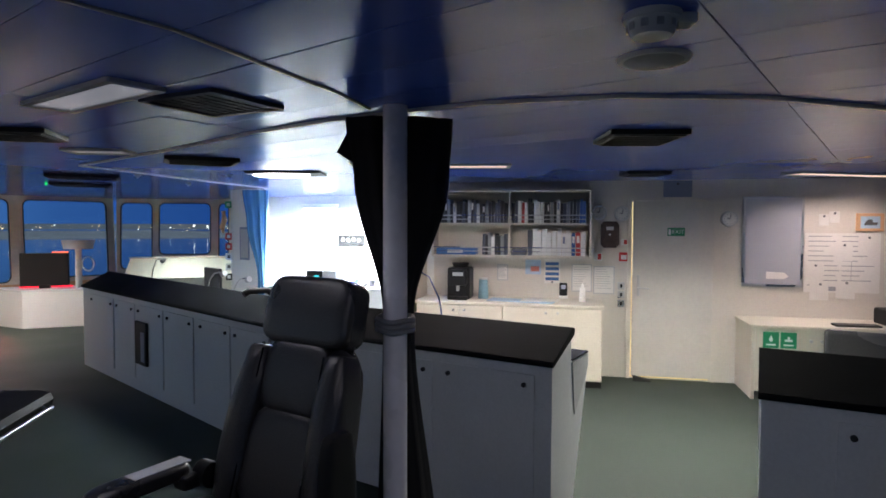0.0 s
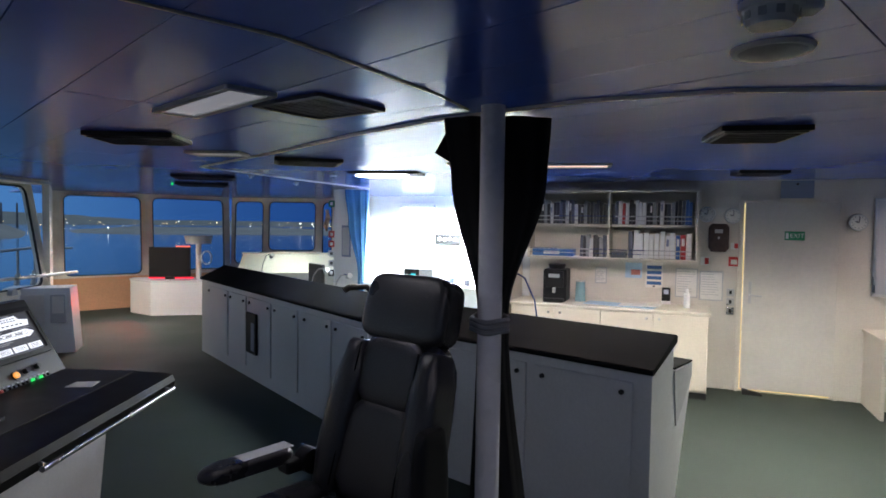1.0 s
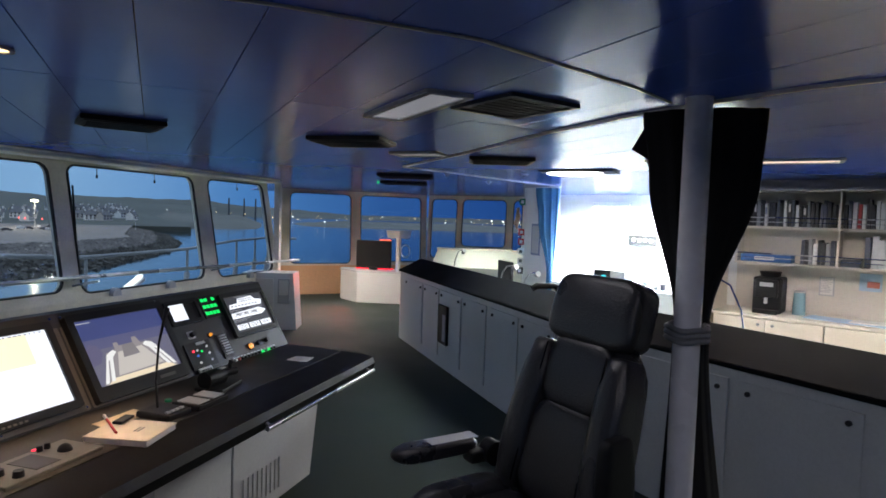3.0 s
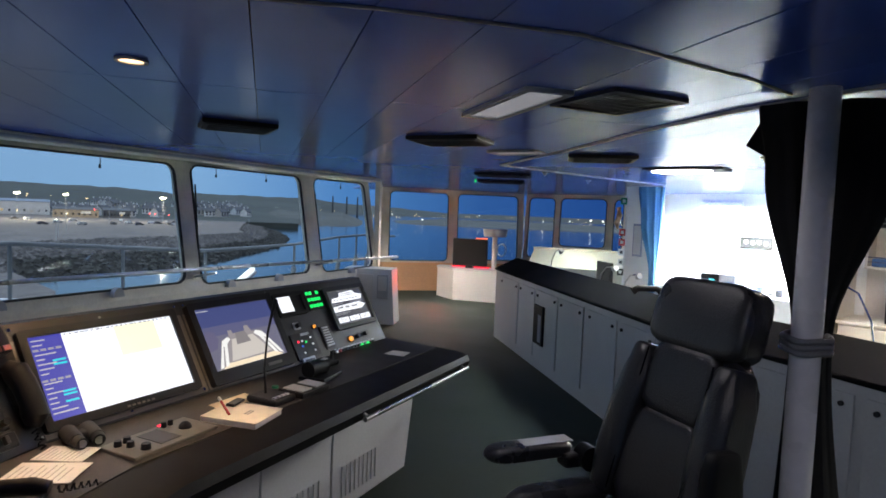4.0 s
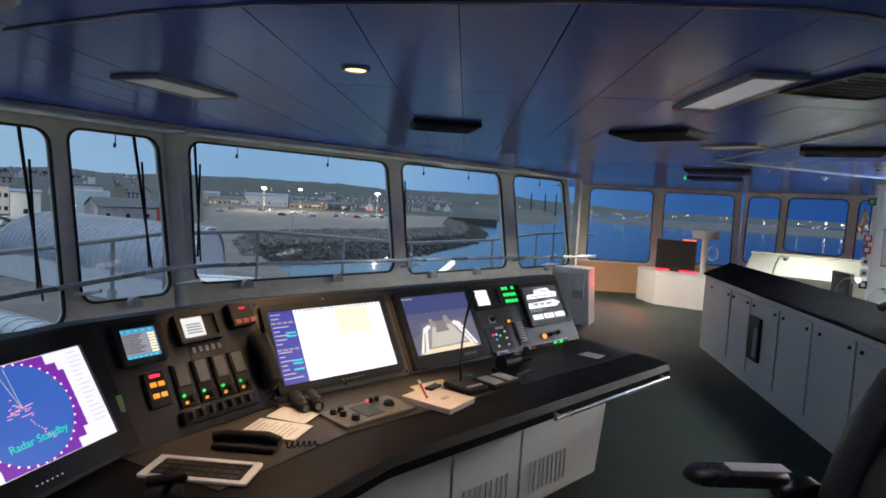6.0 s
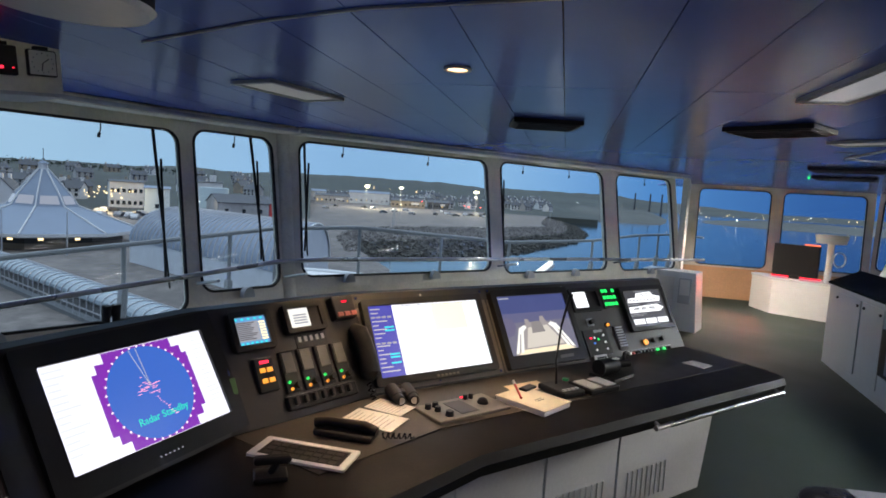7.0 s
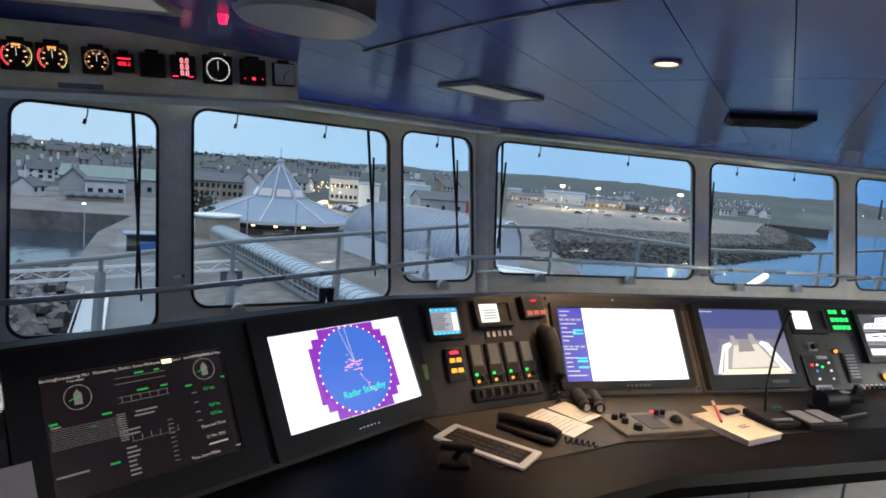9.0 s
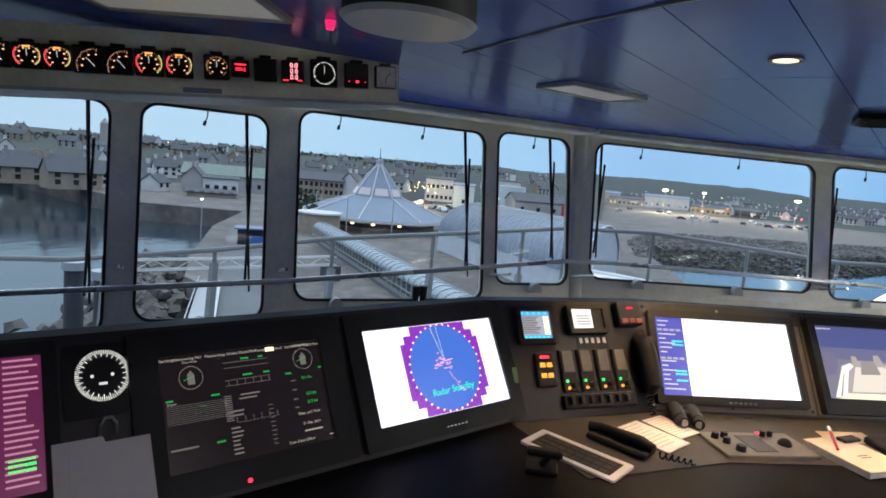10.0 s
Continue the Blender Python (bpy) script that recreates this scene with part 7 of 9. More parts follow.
# ---- wing: console cabinet with a monitor, stand and side desk
WG = Matrix.Translation(pol(33.6, 12.1)) @ pose(0, 0, 0, 0, 0, 20)
wc = thing("wing_console", WG, "white wing console cabinet", "console")
part("body", prism(bmesh.new(), [(-0.78, 0.25), (-0.30, -0.22), (0.62, -0.20), (0.62, 0.5), (-0.78, 0.5)], 0.0, 0.60), M_WHITE, wc)
part("top", prism(bmesh.new(), [(-0.80, 0.25), (-0.31, -0.24), (0.64, -0.22), (0.64, 0.5), (-0.80, 0.5)], 0.601, 0.63), M_CAB, wc)
wm = thing("wing_monitor", WG @ Matrix.Translation((-0.05, 0.1, 0.631)), "dark monitor standing on the wing console", "monitor")
part("case", bx(-0.36, 0.36, -0.03, 0.04, 0.04, 0.60, 0.01), M_BLACK, wm)
part("stand", bx(-0.08, 0.08, -0.05, 0.05, 0.0, 0.06, 0.006), M_BLACK, wm)
part("red_lamp", bx(0.10, 0.34, 0.045, 0.06, 0.57, 0.62), glow("red_strip", (1.0, 0.16, 0.06), 1.5), wm)
part("red_lamp", bx(-0.38, 0.40, 0.045, 0.06, 0.01, 0.035), G_RED, wm)
ptd = thing("pelorus_stand", Matrix.Translation(pol(31.4, 12.0)), "grey bearing stand with a round head", "stand")
part("post", cy((0, 0, 0), (0, 0, 1.35), 0.05, n=20), M_CAB, ptd, smooth=True)
part("head", cy((0, 0, 1.30), (0, 0, 1.45), 0.22, 0.25, 32), M_TRIM, ptd, smooth=True)
part("ring_handle", tube(bmesh.new(), [(0.22 + 0.10 * math.cos(a * math.tau / 16), -0.1, 1.05 + 0.12 * math.sin(a * math.tau / 16)) for a in range(17)], 0.012, 6), M_TRIM, ptd)
sd = thing("wing_side_desk", Matrix.Translation(pol(23.5, 10.9)) @ pose(0, 0, 0, 0, 0, 18), "pale slanting side desk under the wing windows", "desk")
part("body", prism(bmesh.new(), [(-0.35, 0.0), (0.35, 0.0), (0.35, 1.12), (0.30, 1.14), (-0.35, 0.86)], -0.85, 0.85, Matrix(((0, 0, 1, 0), (1, 0, 0, 0), (0, 1, 0, 0), (0, 0, 0, 1)))), mat("pale_desk", (0.58, 0.58, 0.50), 0.45, grain=0.04, stain=0.06), sd)
part("ledge", bx(-0.87, 0.87, 0.30, 0.36, 1.14, 1.17, 0.006), M_WFRAME, sd)
# low cabinet at the corner of the front windows
lc = thing("corner_cabinet", Matrix.Translation(pol(42.6, 9.35)) @ pose(0, 0, 0, 0, 0, 30), "low white corner cabinet with a pinned sheet", "cabinet")
part("body", prism(bmesh.new(), [(-0.45, 0.0), (0.34, 0.0), (0.28, 0.84), (-0.45, 0.84)], -0.22, 0.22, UP), M_WHITE, lc)
part("door", bx(-0.40, 0.0, -0.236, -0.222, 0.1, 0.76, 0.004), M_PAPER, lc)
hld = part("leaflet_holder", bx(0.07, 0.24, -0.26, -0.222, 0.40, 0.76, 0.006), M_TRIM, lc)
part("leaflet", bx(0.09, 0.22, -0.266, -0.261, 0.52, 0.74), M_PAPER, hld)

# ---- outside: sea, land, harbour
SEA, QUAY = -15.0, -11.0


def water_mat():
    m = mat("sea_water", (0.020, 0.036, 0.050), 0.08)
    nt = m.node_tree
    geo = nt.nodes.new("ShaderNodeNewGeometry")
    mp_ = nt.nodes.new("ShaderNodeMapping")
    mp_.inputs["Scale"].default_value = (0.25, 0.6, 0.3)
    nz = nt.nodes.new("ShaderNodeTexNoise")
    nz.inputs["Scale"].default_value, nz.inputs["Detail"].default_value = 1.0, 5
    bu = nt.nodes.new("ShaderNodeBump")
    bu.inputs["Strength"].default_value, bu.inputs["Distance"].default_value = 0.16, 0.3
    nt.links.new(geo.outputs["Position"], mp_.inputs[0])
    nt.links.new(mp_.outputs[0], nz.inputs["Vector"])
    nt.links.new(nz.outputs["Fac"], bu.inputs["Height"])
    nt.links.new(bu.outputs[0], nt.nodes["Principled BSDF"].inputs["Normal"])
    return m


M_SEA = water_mat()
M_TARMAC = mat("quay_tarmac", (0.17, 0.165, 0.155), 0.85, grain=0.2, scale=1.5, stain=0.25, stain_scale=0.05)
M_ROAD = mat("linkspan_road", (0.13, 0.135, 0.14), 0.8, grain=0.1, scale=2, stain=0.2, stain_scale=0.2)
M_QWALL = mat("quay_wall", (0.15, 0.135, 0.125), 0.9, grain=0.3, scale=0.8, stain=0.4, stain_scale=0.15)
M_ROCK = mat("armour_rock", (0.125, 0.115, 0.108), 0.9, grain=0.35, scale=1.2, stain=0.3, stain_scale=0.3)
M_WEED = mat("weedy_rock", (0.035, 0.034, 0.028), 0.85, grain=0.35, scale=1.2, stain=0.3, stain_scale=0.3)
M_HILL = mat("hill_grass", (0.050, 0.058, 0.050), 0.95, grain=0.2, scale=0.02, stain=0.4, stain_scale=0.004)
M_SPIT = mat("spit_grass", (0.085, 0.088, 0.078), 0.95, grain=0.2, scale=0.05, stain=0.35, stain_scale=0.01)
M_ZINC = mat("zinc_roof", (0.19, 0.235, 0.30), 0.6, 0.0, grain=0.06, scale=1.0, stain=0.12, stain_scale=0.2)
M_OWHITE = mat("render_white", (0.60, 0.60, 0.59), 0.8, grain=0.05, scale=1, stain=0.12, stain_scale=0.3)
M_OGREY = mat("render_grey", (0.36, 0.35, 0.34), 0.85, grain=0.1, scale=1, stain=0.2, stain_scale=0.2)
M_STONE = mat("sandstone", (0.30, 0.25, 0.19), 0.9, grain=0.15, scale=1.0, stain=0.2, stain_scale=0.2)
M_SLATE = mat("slate_roof", (0.085, 0.09, 0.10), 0.7, grain=0.2, scale=1.5, stain=0.2, stain_scale=0.3)
M_GREENROOF = mat("green_roof", (0.16, 0.21, 0.18), 0.7, grain=0.1, scale=0.8, stain=0.1)
M_DKWIN = mat("dark_window", (0.02, 0.025, 0.03), 0.2)
M_STEELO = mat("galvanised", (0.42, 0.43, 0.44), 0.45, 0.4, grain=0.08, scale=5)
M_DKSTEEL = mat("dark_steel", (0.05, 0.05, 0.055), 0.5)
G_WINLIT = glow("lit_window", (1.0, 0.68, 0.30), 0.6)
G_LANTERN = glow("lantern_glow", (0.42, 0.44, 0.56), 0.5)
G_SHOP = glow("shop_light", (1.0, 0.70, 0.36), 2.0)

bm = bmesh.new()
disc(bm, 0, 0, 4500, SEA - 0.5, SEA, 96)
sea = solo("water", bm, M_SEA, "calm dark blue harbour water", "water", "structure")

LAND = [(-46, -14), (-46, 4), (-60, 22), (-90, 34), (-150, 42), (-178, 54), (-194, 88), (-206, 125), (-225, 163), (-262, 182), (-330, 232), (-420, 300), (-620, 330), (-1500, 500), (-2600, 700), (-2600, -1600), (-600, -900), (-330, -360), (-190, -150), (-128, -70), (-130, -48), (-100, -42), (-70, -32), (-58, -27)]
bm = bmesh.new()
prism(bm, LAND, SEA - 3, QUAY)
for f in bm.faces:
    f.material_index = 0 if abs(f.normal.z) > 0.9 else 1
ground = new("ground", mesh_of("ground", bm, [M_TARMAC, M_QWALL]))
tagged(ground, "grey quay and waterfront ground of the harbour", "ground", kind="structure")

# rocky slope down to the water
rs = random.Random(21)
edge_top = [Vector(q) for q in ((-118, 38), (-150, 43), (-180, 56), (-196, 88), (-208, 125), (-227, 162), (-262, 184), (-330, 234))]
edge_low = [Vector(q) for q in ((-105, 24), (-122, 32), (-136, 46), (-138, 68), (-152, 98), (-196, 154), (-245, 200), (-318, 250))]
verts, faces = [], []
NS, NR = 120, 14


def along(pts, f):
    f *= len(pts) - 1
    i = min(int(f), len(pts) - 2)
    return pts[i].lerp(pts[i + 1], f - i)


for i in range(NS + 1):
    a, b = along(edge_top, i / NS), along(edge_low, i / NS)
    for j in range(NR + 1):
        f = j / NR
        p = a.lerp(b, f)
        z = QUAY + 0.15 + (SEA - 0.6 - QUAY) * (f ** 1.25) + (rs.uniform(-0.35, 0.35) if 0 < j < NR else 0)
        verts.append((p.x + rs.uniform(-1, 1), p.y + rs.uniform(-1, 1), z))
for i in range(NS):
    for j in range(NR):
        k0 = i * (NR + 1) + j
        faces.append((k0, k0 + 1, k0 + NR + 2, k0 + NR + 1))
me = bpy.data.meshes.new("rock_slope")
me.from_pydata(verts, [], faces)
me.materials.append(M_WEED)
tagged(new("rock_slope", me), "grey rocky shore slope falling to the water", "shore", kind="structure")


def rocks(name, n, place, size, label, material=None):
    verts, faces = [], []
    base = [(-1, -1, -1), (1, -1, -1), (1, 1, -1), (-1, 1, -1), (-0.7, -0.7, 1), (0.7, -0.7, 1), (0.7, 0.7, 1), (-0.7, 0.7, 1)]
    fcs = [(0, 3, 2, 1), (4, 5, 6, 7), (0, 1, 5, 4), (1, 2, 6, 5), (2, 3, 7, 6), (3, 0, 4, 7)]
    for _ in range(n):
        c = place()
        s = size * rs.uniform(0.5, 1.3)
        r = Euler((rs.uniform(-0.5, 0.5), rs.uniform(-0.5, 0.5), rs.uniform(0, 6.3))).to_matrix()
        o = len(verts)
        for v in base:
            w = r @ Vector((v[0] * s * rs.uniform(0.6, 1.1), v[1] * s * rs.uniform(0.6, 1.1), v[2] * s * rs.uniform(0.4, 0.8)))
            verts.append(tuple(Vector(c) + w))
        faces += [tuple(q + o for q in f) for f in fcs]
    me = bpy.data.meshes.new(name)
    me.from_pydata(verts, [], faces)
    me.materials.append(material or M_ROCK)
    return tagged(new(name, me), label, "rocks", kind="stuff")


def slope_place(g0=0.0, g1=0.55):
    f, g = rs.random(), rs.uniform(g0, g1)
    p = along(edge_top, f).lerp(along(edge_low, f), g)
    return (p.x, p.y, QUAY + (SEA - QUAY) * g ** 1.25)


rocks("shore_rocks", 5200, slope_place, 0.85, "loose grey boulders on the shore slope")
rocks("weedy_rocks", 3400, lambda: slope_place(0.5, 1.0), 0.8, "dark weed-covered boulders along the tide line", M_WEED)


def bank_place():
    f = rs.random()
    p = Vector((-40, -24)).lerp(Vector((-74, -36)), f) + Vector((rs.gauss(0, 1), rs.gauss(0, 1))) * 2.2
    return (p.x, p.y, rs.uniform(SEA, SEA + 3.2))


rocks("bank_rocks", 1100, bank_place, 0.6, "dark boulders along the linkspan bank")
rocks("bank_rocks_inner", 420, lambda: (rs.uniform(-60, -44), rs.uniform(-13, -8), rs.uniform(SEA, SEA + 2.5)), 0.65, "boulders under the gangway")

# far land: low spits and the hills round the bay
def hills(name, a0, a1, d, base, top, label, depth=500, seed=1, n=160, noise_h=0.3, taper=False, material=None):
    verts, faces = [], []
    for i in range(n + 1):
        az = a0 + (a1 - a0) * i / n
        t_ = top(az)
        nz = noise.noise(Vector((az * 0.21, seed, 0))) * 0.6 + noise.noise(Vector((az * 0.9, seed, 3))) * 0.3
        z = t_ + noise_h * nz * abs(t_ - base)
        if taper:
            z = base + (z - base) * min(1.0, i / (0.2 * n) + 0.02, (n - i) / (0.2 * n) + 0.02)
        p0, p1, p2 = pol(az, d), pol(az, d + depth), pol(az, d + depth * 2)
        verts += [(p0.x, p0.y, base - 5), (p0.x, p0.y, base), (p1.x, p1.y, base + (z - base) * 0.62), (p2.x, p2.y, z), (p2.x, p2.y, base - 5)]
    for i in range(n):
        for j in range(4):
            k0 = i * 5 + j
            faces.append((k0, k0 + 5, k0 + 6, k0 + 1))
    me = bpy.data.meshes.new(name)
    me.from_pydata(verts, [], faces)
    me.materials.append(material or M_HILL)
    return tagged(new(name, me), label, "hills", kind="structure")


def tan_(e):
    return math.tan(radians(e))


hills("far_hills", 14, 60, 1900, SEA, lambda az: EYE + 2700 * tan_(-0.05 + max(0, min(1, (az - 36) / 14)) * 0.85), "dark low hills across the bay", 400, 1)
hills("town_hills", 48, 140, 900, QUAY, lambda az: EYE + 1900 * tan_(0.25 + 0.85 * max(0, min(1, (az - 49) / 19)) - max(0, (az - 70)) * 0.016), "dusky green hills behind the town", 500, 5)
hills("low_spit", 16, 41.5, 720, SEA - 0.5, lambda az: EYE + 1000 * tan_(-0.62), "low dark spit of land in the bay", 140, 9, noise_h=0.5, taper=True, material=M_SPIT)
hills("mid_spit", 44, 54, 560, SEA - 0.5, lambda az: EYE + 860 * tan_(-0.35), "low dark shore by the water", 150, 12, noise_h=0.4, taper=True, material=M_SPIT)

hills("town_slope", 77, 142, 230, QUAY - 0.1, lambda az: QUAY + 20, "sloping town ground above the waterfront", 335, 3, noise_h=0.0)
hills("far_town_slope", 50, 70, 470, QUAY - 0.1, lambda az: QUAY + 9 * max(0.02, min(1, (az - 50) / 6)), "sloping ground of the houses across the beach", 160, 4, noise_h=0.0, taper=True)


def town_z(d, d0=230.0, depth=335.0, h=20.0):
    f = (d - d0) / depth
    return QUAY if f < 0 else QUAY + h * (0.62 * f if f < 1 else 0.62 + 0.38 * min(1, f - 1)) - 0.3


# ---- lights of the town
def dots(name, items, material, label):
    verts, faces = [], []
    for c, r in items:
        o = len(verts)
        verts += [(c[0] + r, c[1], c[2]), (c[0] - r, c[1], c[2]), (c[0], c[1] + r, c[2]), (c[0], c[1] - r, c[2]), (c[0], c[1], c[2] + r), (c[0], c[1], c[2] - r)]
        faces += [tuple(q + o for q in f) for f in ((0, 2, 4), (2, 1, 4), (1, 3, 4), (3, 0, 4), (2, 0, 5), (1, 2, 5), (3, 1, 5), (0, 3, 5))]
    me = bpy.data.meshes.new(name)
    me.from_pydata(verts, [], faces)
    me.materials.append(material)
    return tagged(new(name, me), label, "lights", kind="stuff")


def by_angle(az, e, d):
    p = pol(az, d)
    return (p.x, p.y, EYE + d * tan_(e))


rl_ = random.Random(31)
dots("town_lights", [(by_angle(rl_.uniform(60, 118), rl_.uniform(-1.2, 0.3), 640), rl_.uniform(0.25, 0.6)) for _ in range(45)], G_TOWN, "scattered warm street lights of the town")
dots("bay_lights", [(by_angle(rl_.uniform(15, 50), rl_.gauss(-0.35, 0.18), 1150), rl_.uniform(0.4, 0.9)) for _ in range(60)], G_TOWN, "warm lights along the far side of the bay")
dots("bay_lights_white", [(by_angle(rl_.uniform(15, 62), rl_.gauss(-0.5, 0.2), 1130), rl_.uniform(0.35, 0.8)) for _ in range(30)], G_TOWNW, "white lights along the far side of the bay")
dots("harbour_lights", [(by_angle(az, e, 900), r) for az, e, r in ((38.4, -0.75, 1.2), (22.6, -0.2, 1.4), (21.5, -0.25, 1.2), (20.6, -0.2, 1.1), (36.0, -0.1, 0.9), (33.0, -0.15, 0.9), (24.5, -0.35, 0.8), (27.0, -0.5, 0.8))], G_TOWNW, "bright harbour lights on the spit")
dots("red_lights", [(by_angle(az, e, 420), 0.5) for az, e in ((62.5, -1.1), (62.1, -1.12), (61.0, -1.15), (60.4, -1.15), (59.9, -1.12), (66.6, -0.9))], G_TOWNR, "red tail lights by the car park")


G_FLOOD = glow("flood_glow", (1.0, 0.80, 0.48), 16)


def flood_mast(az, e, d, power_r, label):
    p = pol(az, d)
    z = EYE + d * tan_(e)
    f = thing("flood_mast", Matrix.Translation((p.x, p.y, QUAY)), label, "lamp", "floodlight masts")
    part("pole", cy((0, 0, 0), (0, 0, z - QUAY), 0.16, 0.08, 10), M_STEELO, f)
    q = Vector((math.cos(radians(az)), math.sin(radians(az)), 0))
    part("head_bar", cy(q * -power_r * 1.3 + Vector((0, 0, z - QUAY)), q * power_r * 1.3 + Vector((0, 0, z - QUAY)), 0.10, n=6), M_STEELO, f)
    for j in range(5):
        bm = bmesh.new()
        bmesh.ops.create_icosphere(bm, subdivisions=2, radius=power_r * (0.34, 0.46, 0.62, 0.46, 0.34)[j], matrix=Matrix.Translation(q * power_r * 0.55 * (j - 2) + Vector((0, 0, z - QUAY - 0.3))))
        part("lamp_head", bm, G_FLOOD, f)
    lm = bpy.data.lights.new("flood_light", "POINT")
    lm.energy, lm.color, lm.shadow_soft_size = 26000, (1.0, 0.82, 0.55), 1.0
    lo = new("flood_light", lm)
    lo.location = (p.x * 0.985, p.y * 0.985, z - 1.2)
    return f


flood_mast(71.84, 0.26, 400, 1.05, "tall floodlight mast shining warm white")
flood_mast(68.61, 0.30, 420, 0.9, "floodlight mast with a warm lamp")
flood_mast(61.48, 0.32, 400, 1.15, "tall floodlight mast at the car park")


def street_lamp(x, y, h, lit, base=QUAY):
    s = thing("street_lamp", Matrix.Translation((x, y, base)), "slim street lamp with a lit head" if lit else "slim pale street lamp post", "lamp", "street lamps")
    part("pole", cy((0, 0, 0), (0, 0, h), 0.11, 0.07, 8), M_STEELO, s)
    part("head", bx(-0.12, 0.45, -0.14, 0.14, h - 0.06, h + 0.08, 0.02), G_TOWNW if lit else M_STEELO, s)
    return s


street_lamp(-89.8, -39.5, 6.2, True, SEA + 3)
for x, y, lit in ((-118, -29, False), (-112, -34, False), (-104, -20, False), (-104, -12, False), (-150, -42, False), (-160, -38, False), (-97, 2, False), (-185, 70, True), (-215, 82, False), (-255, 100, True), (-330, 150, False), (-172, 10, True), (-178, 16, False), (-300, 215, False)):
    street_lamp(x, y, 6.5, lit)


# ---- buildings
def gable_house(name, m, w, l, h, roof, wall_m, roof_m, label, wins=(2, 2), lit=0.0, chimney=True, cat="house"):
    """A house: l along x, w along y, eaves h, ridge h + roof, its long front to -y."""
    b = thing(name, m, label, cat)
    bm = prism(bmesh.new(), [(-w / 2, 0), (w / 2, 0), (w / 2, h), (0, h + roof), (-w / 2, h)], -l / 2, l / 2, Matrix(((0, 0, 1, 0), (1, 0, 0, 0), (0, 1, 0, 0), (0, 0, 0, 1))))
    part("wall", bm, wall_m, b)
    k = math.hypot(w / 2, roof)
    bm = bmesh.new()
    for sy in (-1, 1):
        a = Vector((0, sy * (w / 2 + 0.35), h - 0.35 * roof / (w / 2)))
        t_ = Vector((0, 0, h + roof + 0.05))
        n_ = Vector((0, sy * roof, w / 2)).normalized() * 0.22
        vs = [bm.verts.new(v) for v in (a + Vector((-l / 2 - 0.3, 0, 0)), a + Vector((l / 2 + 0.3, 0, 0)), t_ + Vector((l / 2 + 0.3, 0, 0)), t_ + Vector((-l / 2 - 0.3, 0, 0)))]
        vt = [bm.verts.new(v.co + n_) for v in vs]
        for f in ((0, 1, 2, 3), (7, 6, 5, 4), (0, 4, 5, 1), (1, 5, 6, 2), (2, 6, 7, 3), (3, 7, 4, 0)):
            bm.faces.new([(vs + vt)[q] for q in f])
    rf = part("roof", bm, roof_m, b)
    if chimney:
        for sx in (-1, 1):
            part("chimney", bx(sx * (l / 2 - 0.6) - 0.45, sx * (l / 2 - 0.6) + 0.45, -0.4, 0.4, h + roof - 0.5, h + roof + 1.5), wall_m, rf)
    rr3 = random.Random(int(l * 100 + w * 10 + h))
    nx, nz = wins
    for iz in range(nz):
        for ix in range(nx):
            x = -l / 2 + l * (ix + 0.5) / nx
            z = 0.9 + (h - 0.9) * (iz + 0.15) / nz
            part("window", bx(x - min(0.6, l / nx * 0.3), x + min(0.6, l / nx * 0.3), -w / 2 - 0.06, -w / 2 + 0.02, z, z + min(1.4, h / nz * 0.55)), G_WINLIT if rr3.random() < lit else M_DKWIN, b)
    return b


def face_to_eye(az, d, z=QUAY, turn=0):
    p = pol(az, d)
    return Matrix.Translation((p.x, p.y, z)) @ pose(0, 0, 0, 0, 0, az + turn)


# waterfront on the far quay
gable_house("waterfront_hall", face_to_eye(111.9, 210, QUAY, -3), 14, 25, 5.0, 3.0, M_OGREY, M_GREENROOF, "large grey hall with a green pitched roof", (7, 1), 0.0, False, "building")
ph_ = gable_house("white_pub", face_to_eye(112.25, 186, QUAY, 0), 6, 9.4, 4.8, 0.5, M_OWHITE, M_SLATE, "white flat-fronted waterfront house with a name board", (4, 1), 0.0, False)
part("name_board", bx(-3.0, 3.0, -3.15, -3.02, 0.9, 1.5), M_SLATE, ph_)
gable_house("gabled_house", face_to_eye(114.4, 190, QUAY, 80), 5.6, 7, 4.6, 2.8, M_OGREY, M_SLATE, "grey gabled house on the waterfront", (2, 2))
gable_house("white_cottage", face_to_eye(117.5, 186, QUAY, 60), 5, 6, 2.6, 2.0, M_OWHITE, M_SLATE, "white cottage with chimneys and slate roof", (2, 1))
gable_house("white_cottage", face_to_eye(119.2, 192, QUAY, 5), 5, 9, 2.6, 1.9, M_OWHITE, M_SLATE, "long white cottage with slate roof", (3, 1))
gable_house("market_shed", face_to_eye(113.0, 176, QUAY, 2), 5, 12.5, 1.2, 0.8, M_STONE, M_SLATE, "low brown shed with a striped roof edge", (5, 1), 0.0, False, "shed")
gable_house("long_terrace", face_to_eye(103.8, 215, QUAY, 6), 10, 17, 6.0, 2.4, M_STONE, M_SLATE, "long brown stone terrace with roof lights", (10, 2), 0.0, False, "building")
gable_house("white_gable_house", face_to_eye(100.6, 215, QUAY, 70), 6, 7, 6.2, 3.0, M_OWHITE, M_SLATE, "white gabled house behind the terminal", (2, 2))
gable_house("office_block", face_to_eye(92.4, 250, QUAY, 4), 10, 11, 9.6, 0.6, M_OWHITE, M_SLATE, "white two-storey office block", (6, 2), 0.0, False, "building")
gable_house("white_warehouse", face_to_eye(90.0, 222, QUAY, 0), 10, 7.5, 8.4, 0.6, mat("pale_blue_wall", (0.52, 0.60, 0.62), 0.7, grain=0.05, scale=0.5), M_ZINC, "pale blue flat warehouse", (1, 1), 0.0, False, "building")
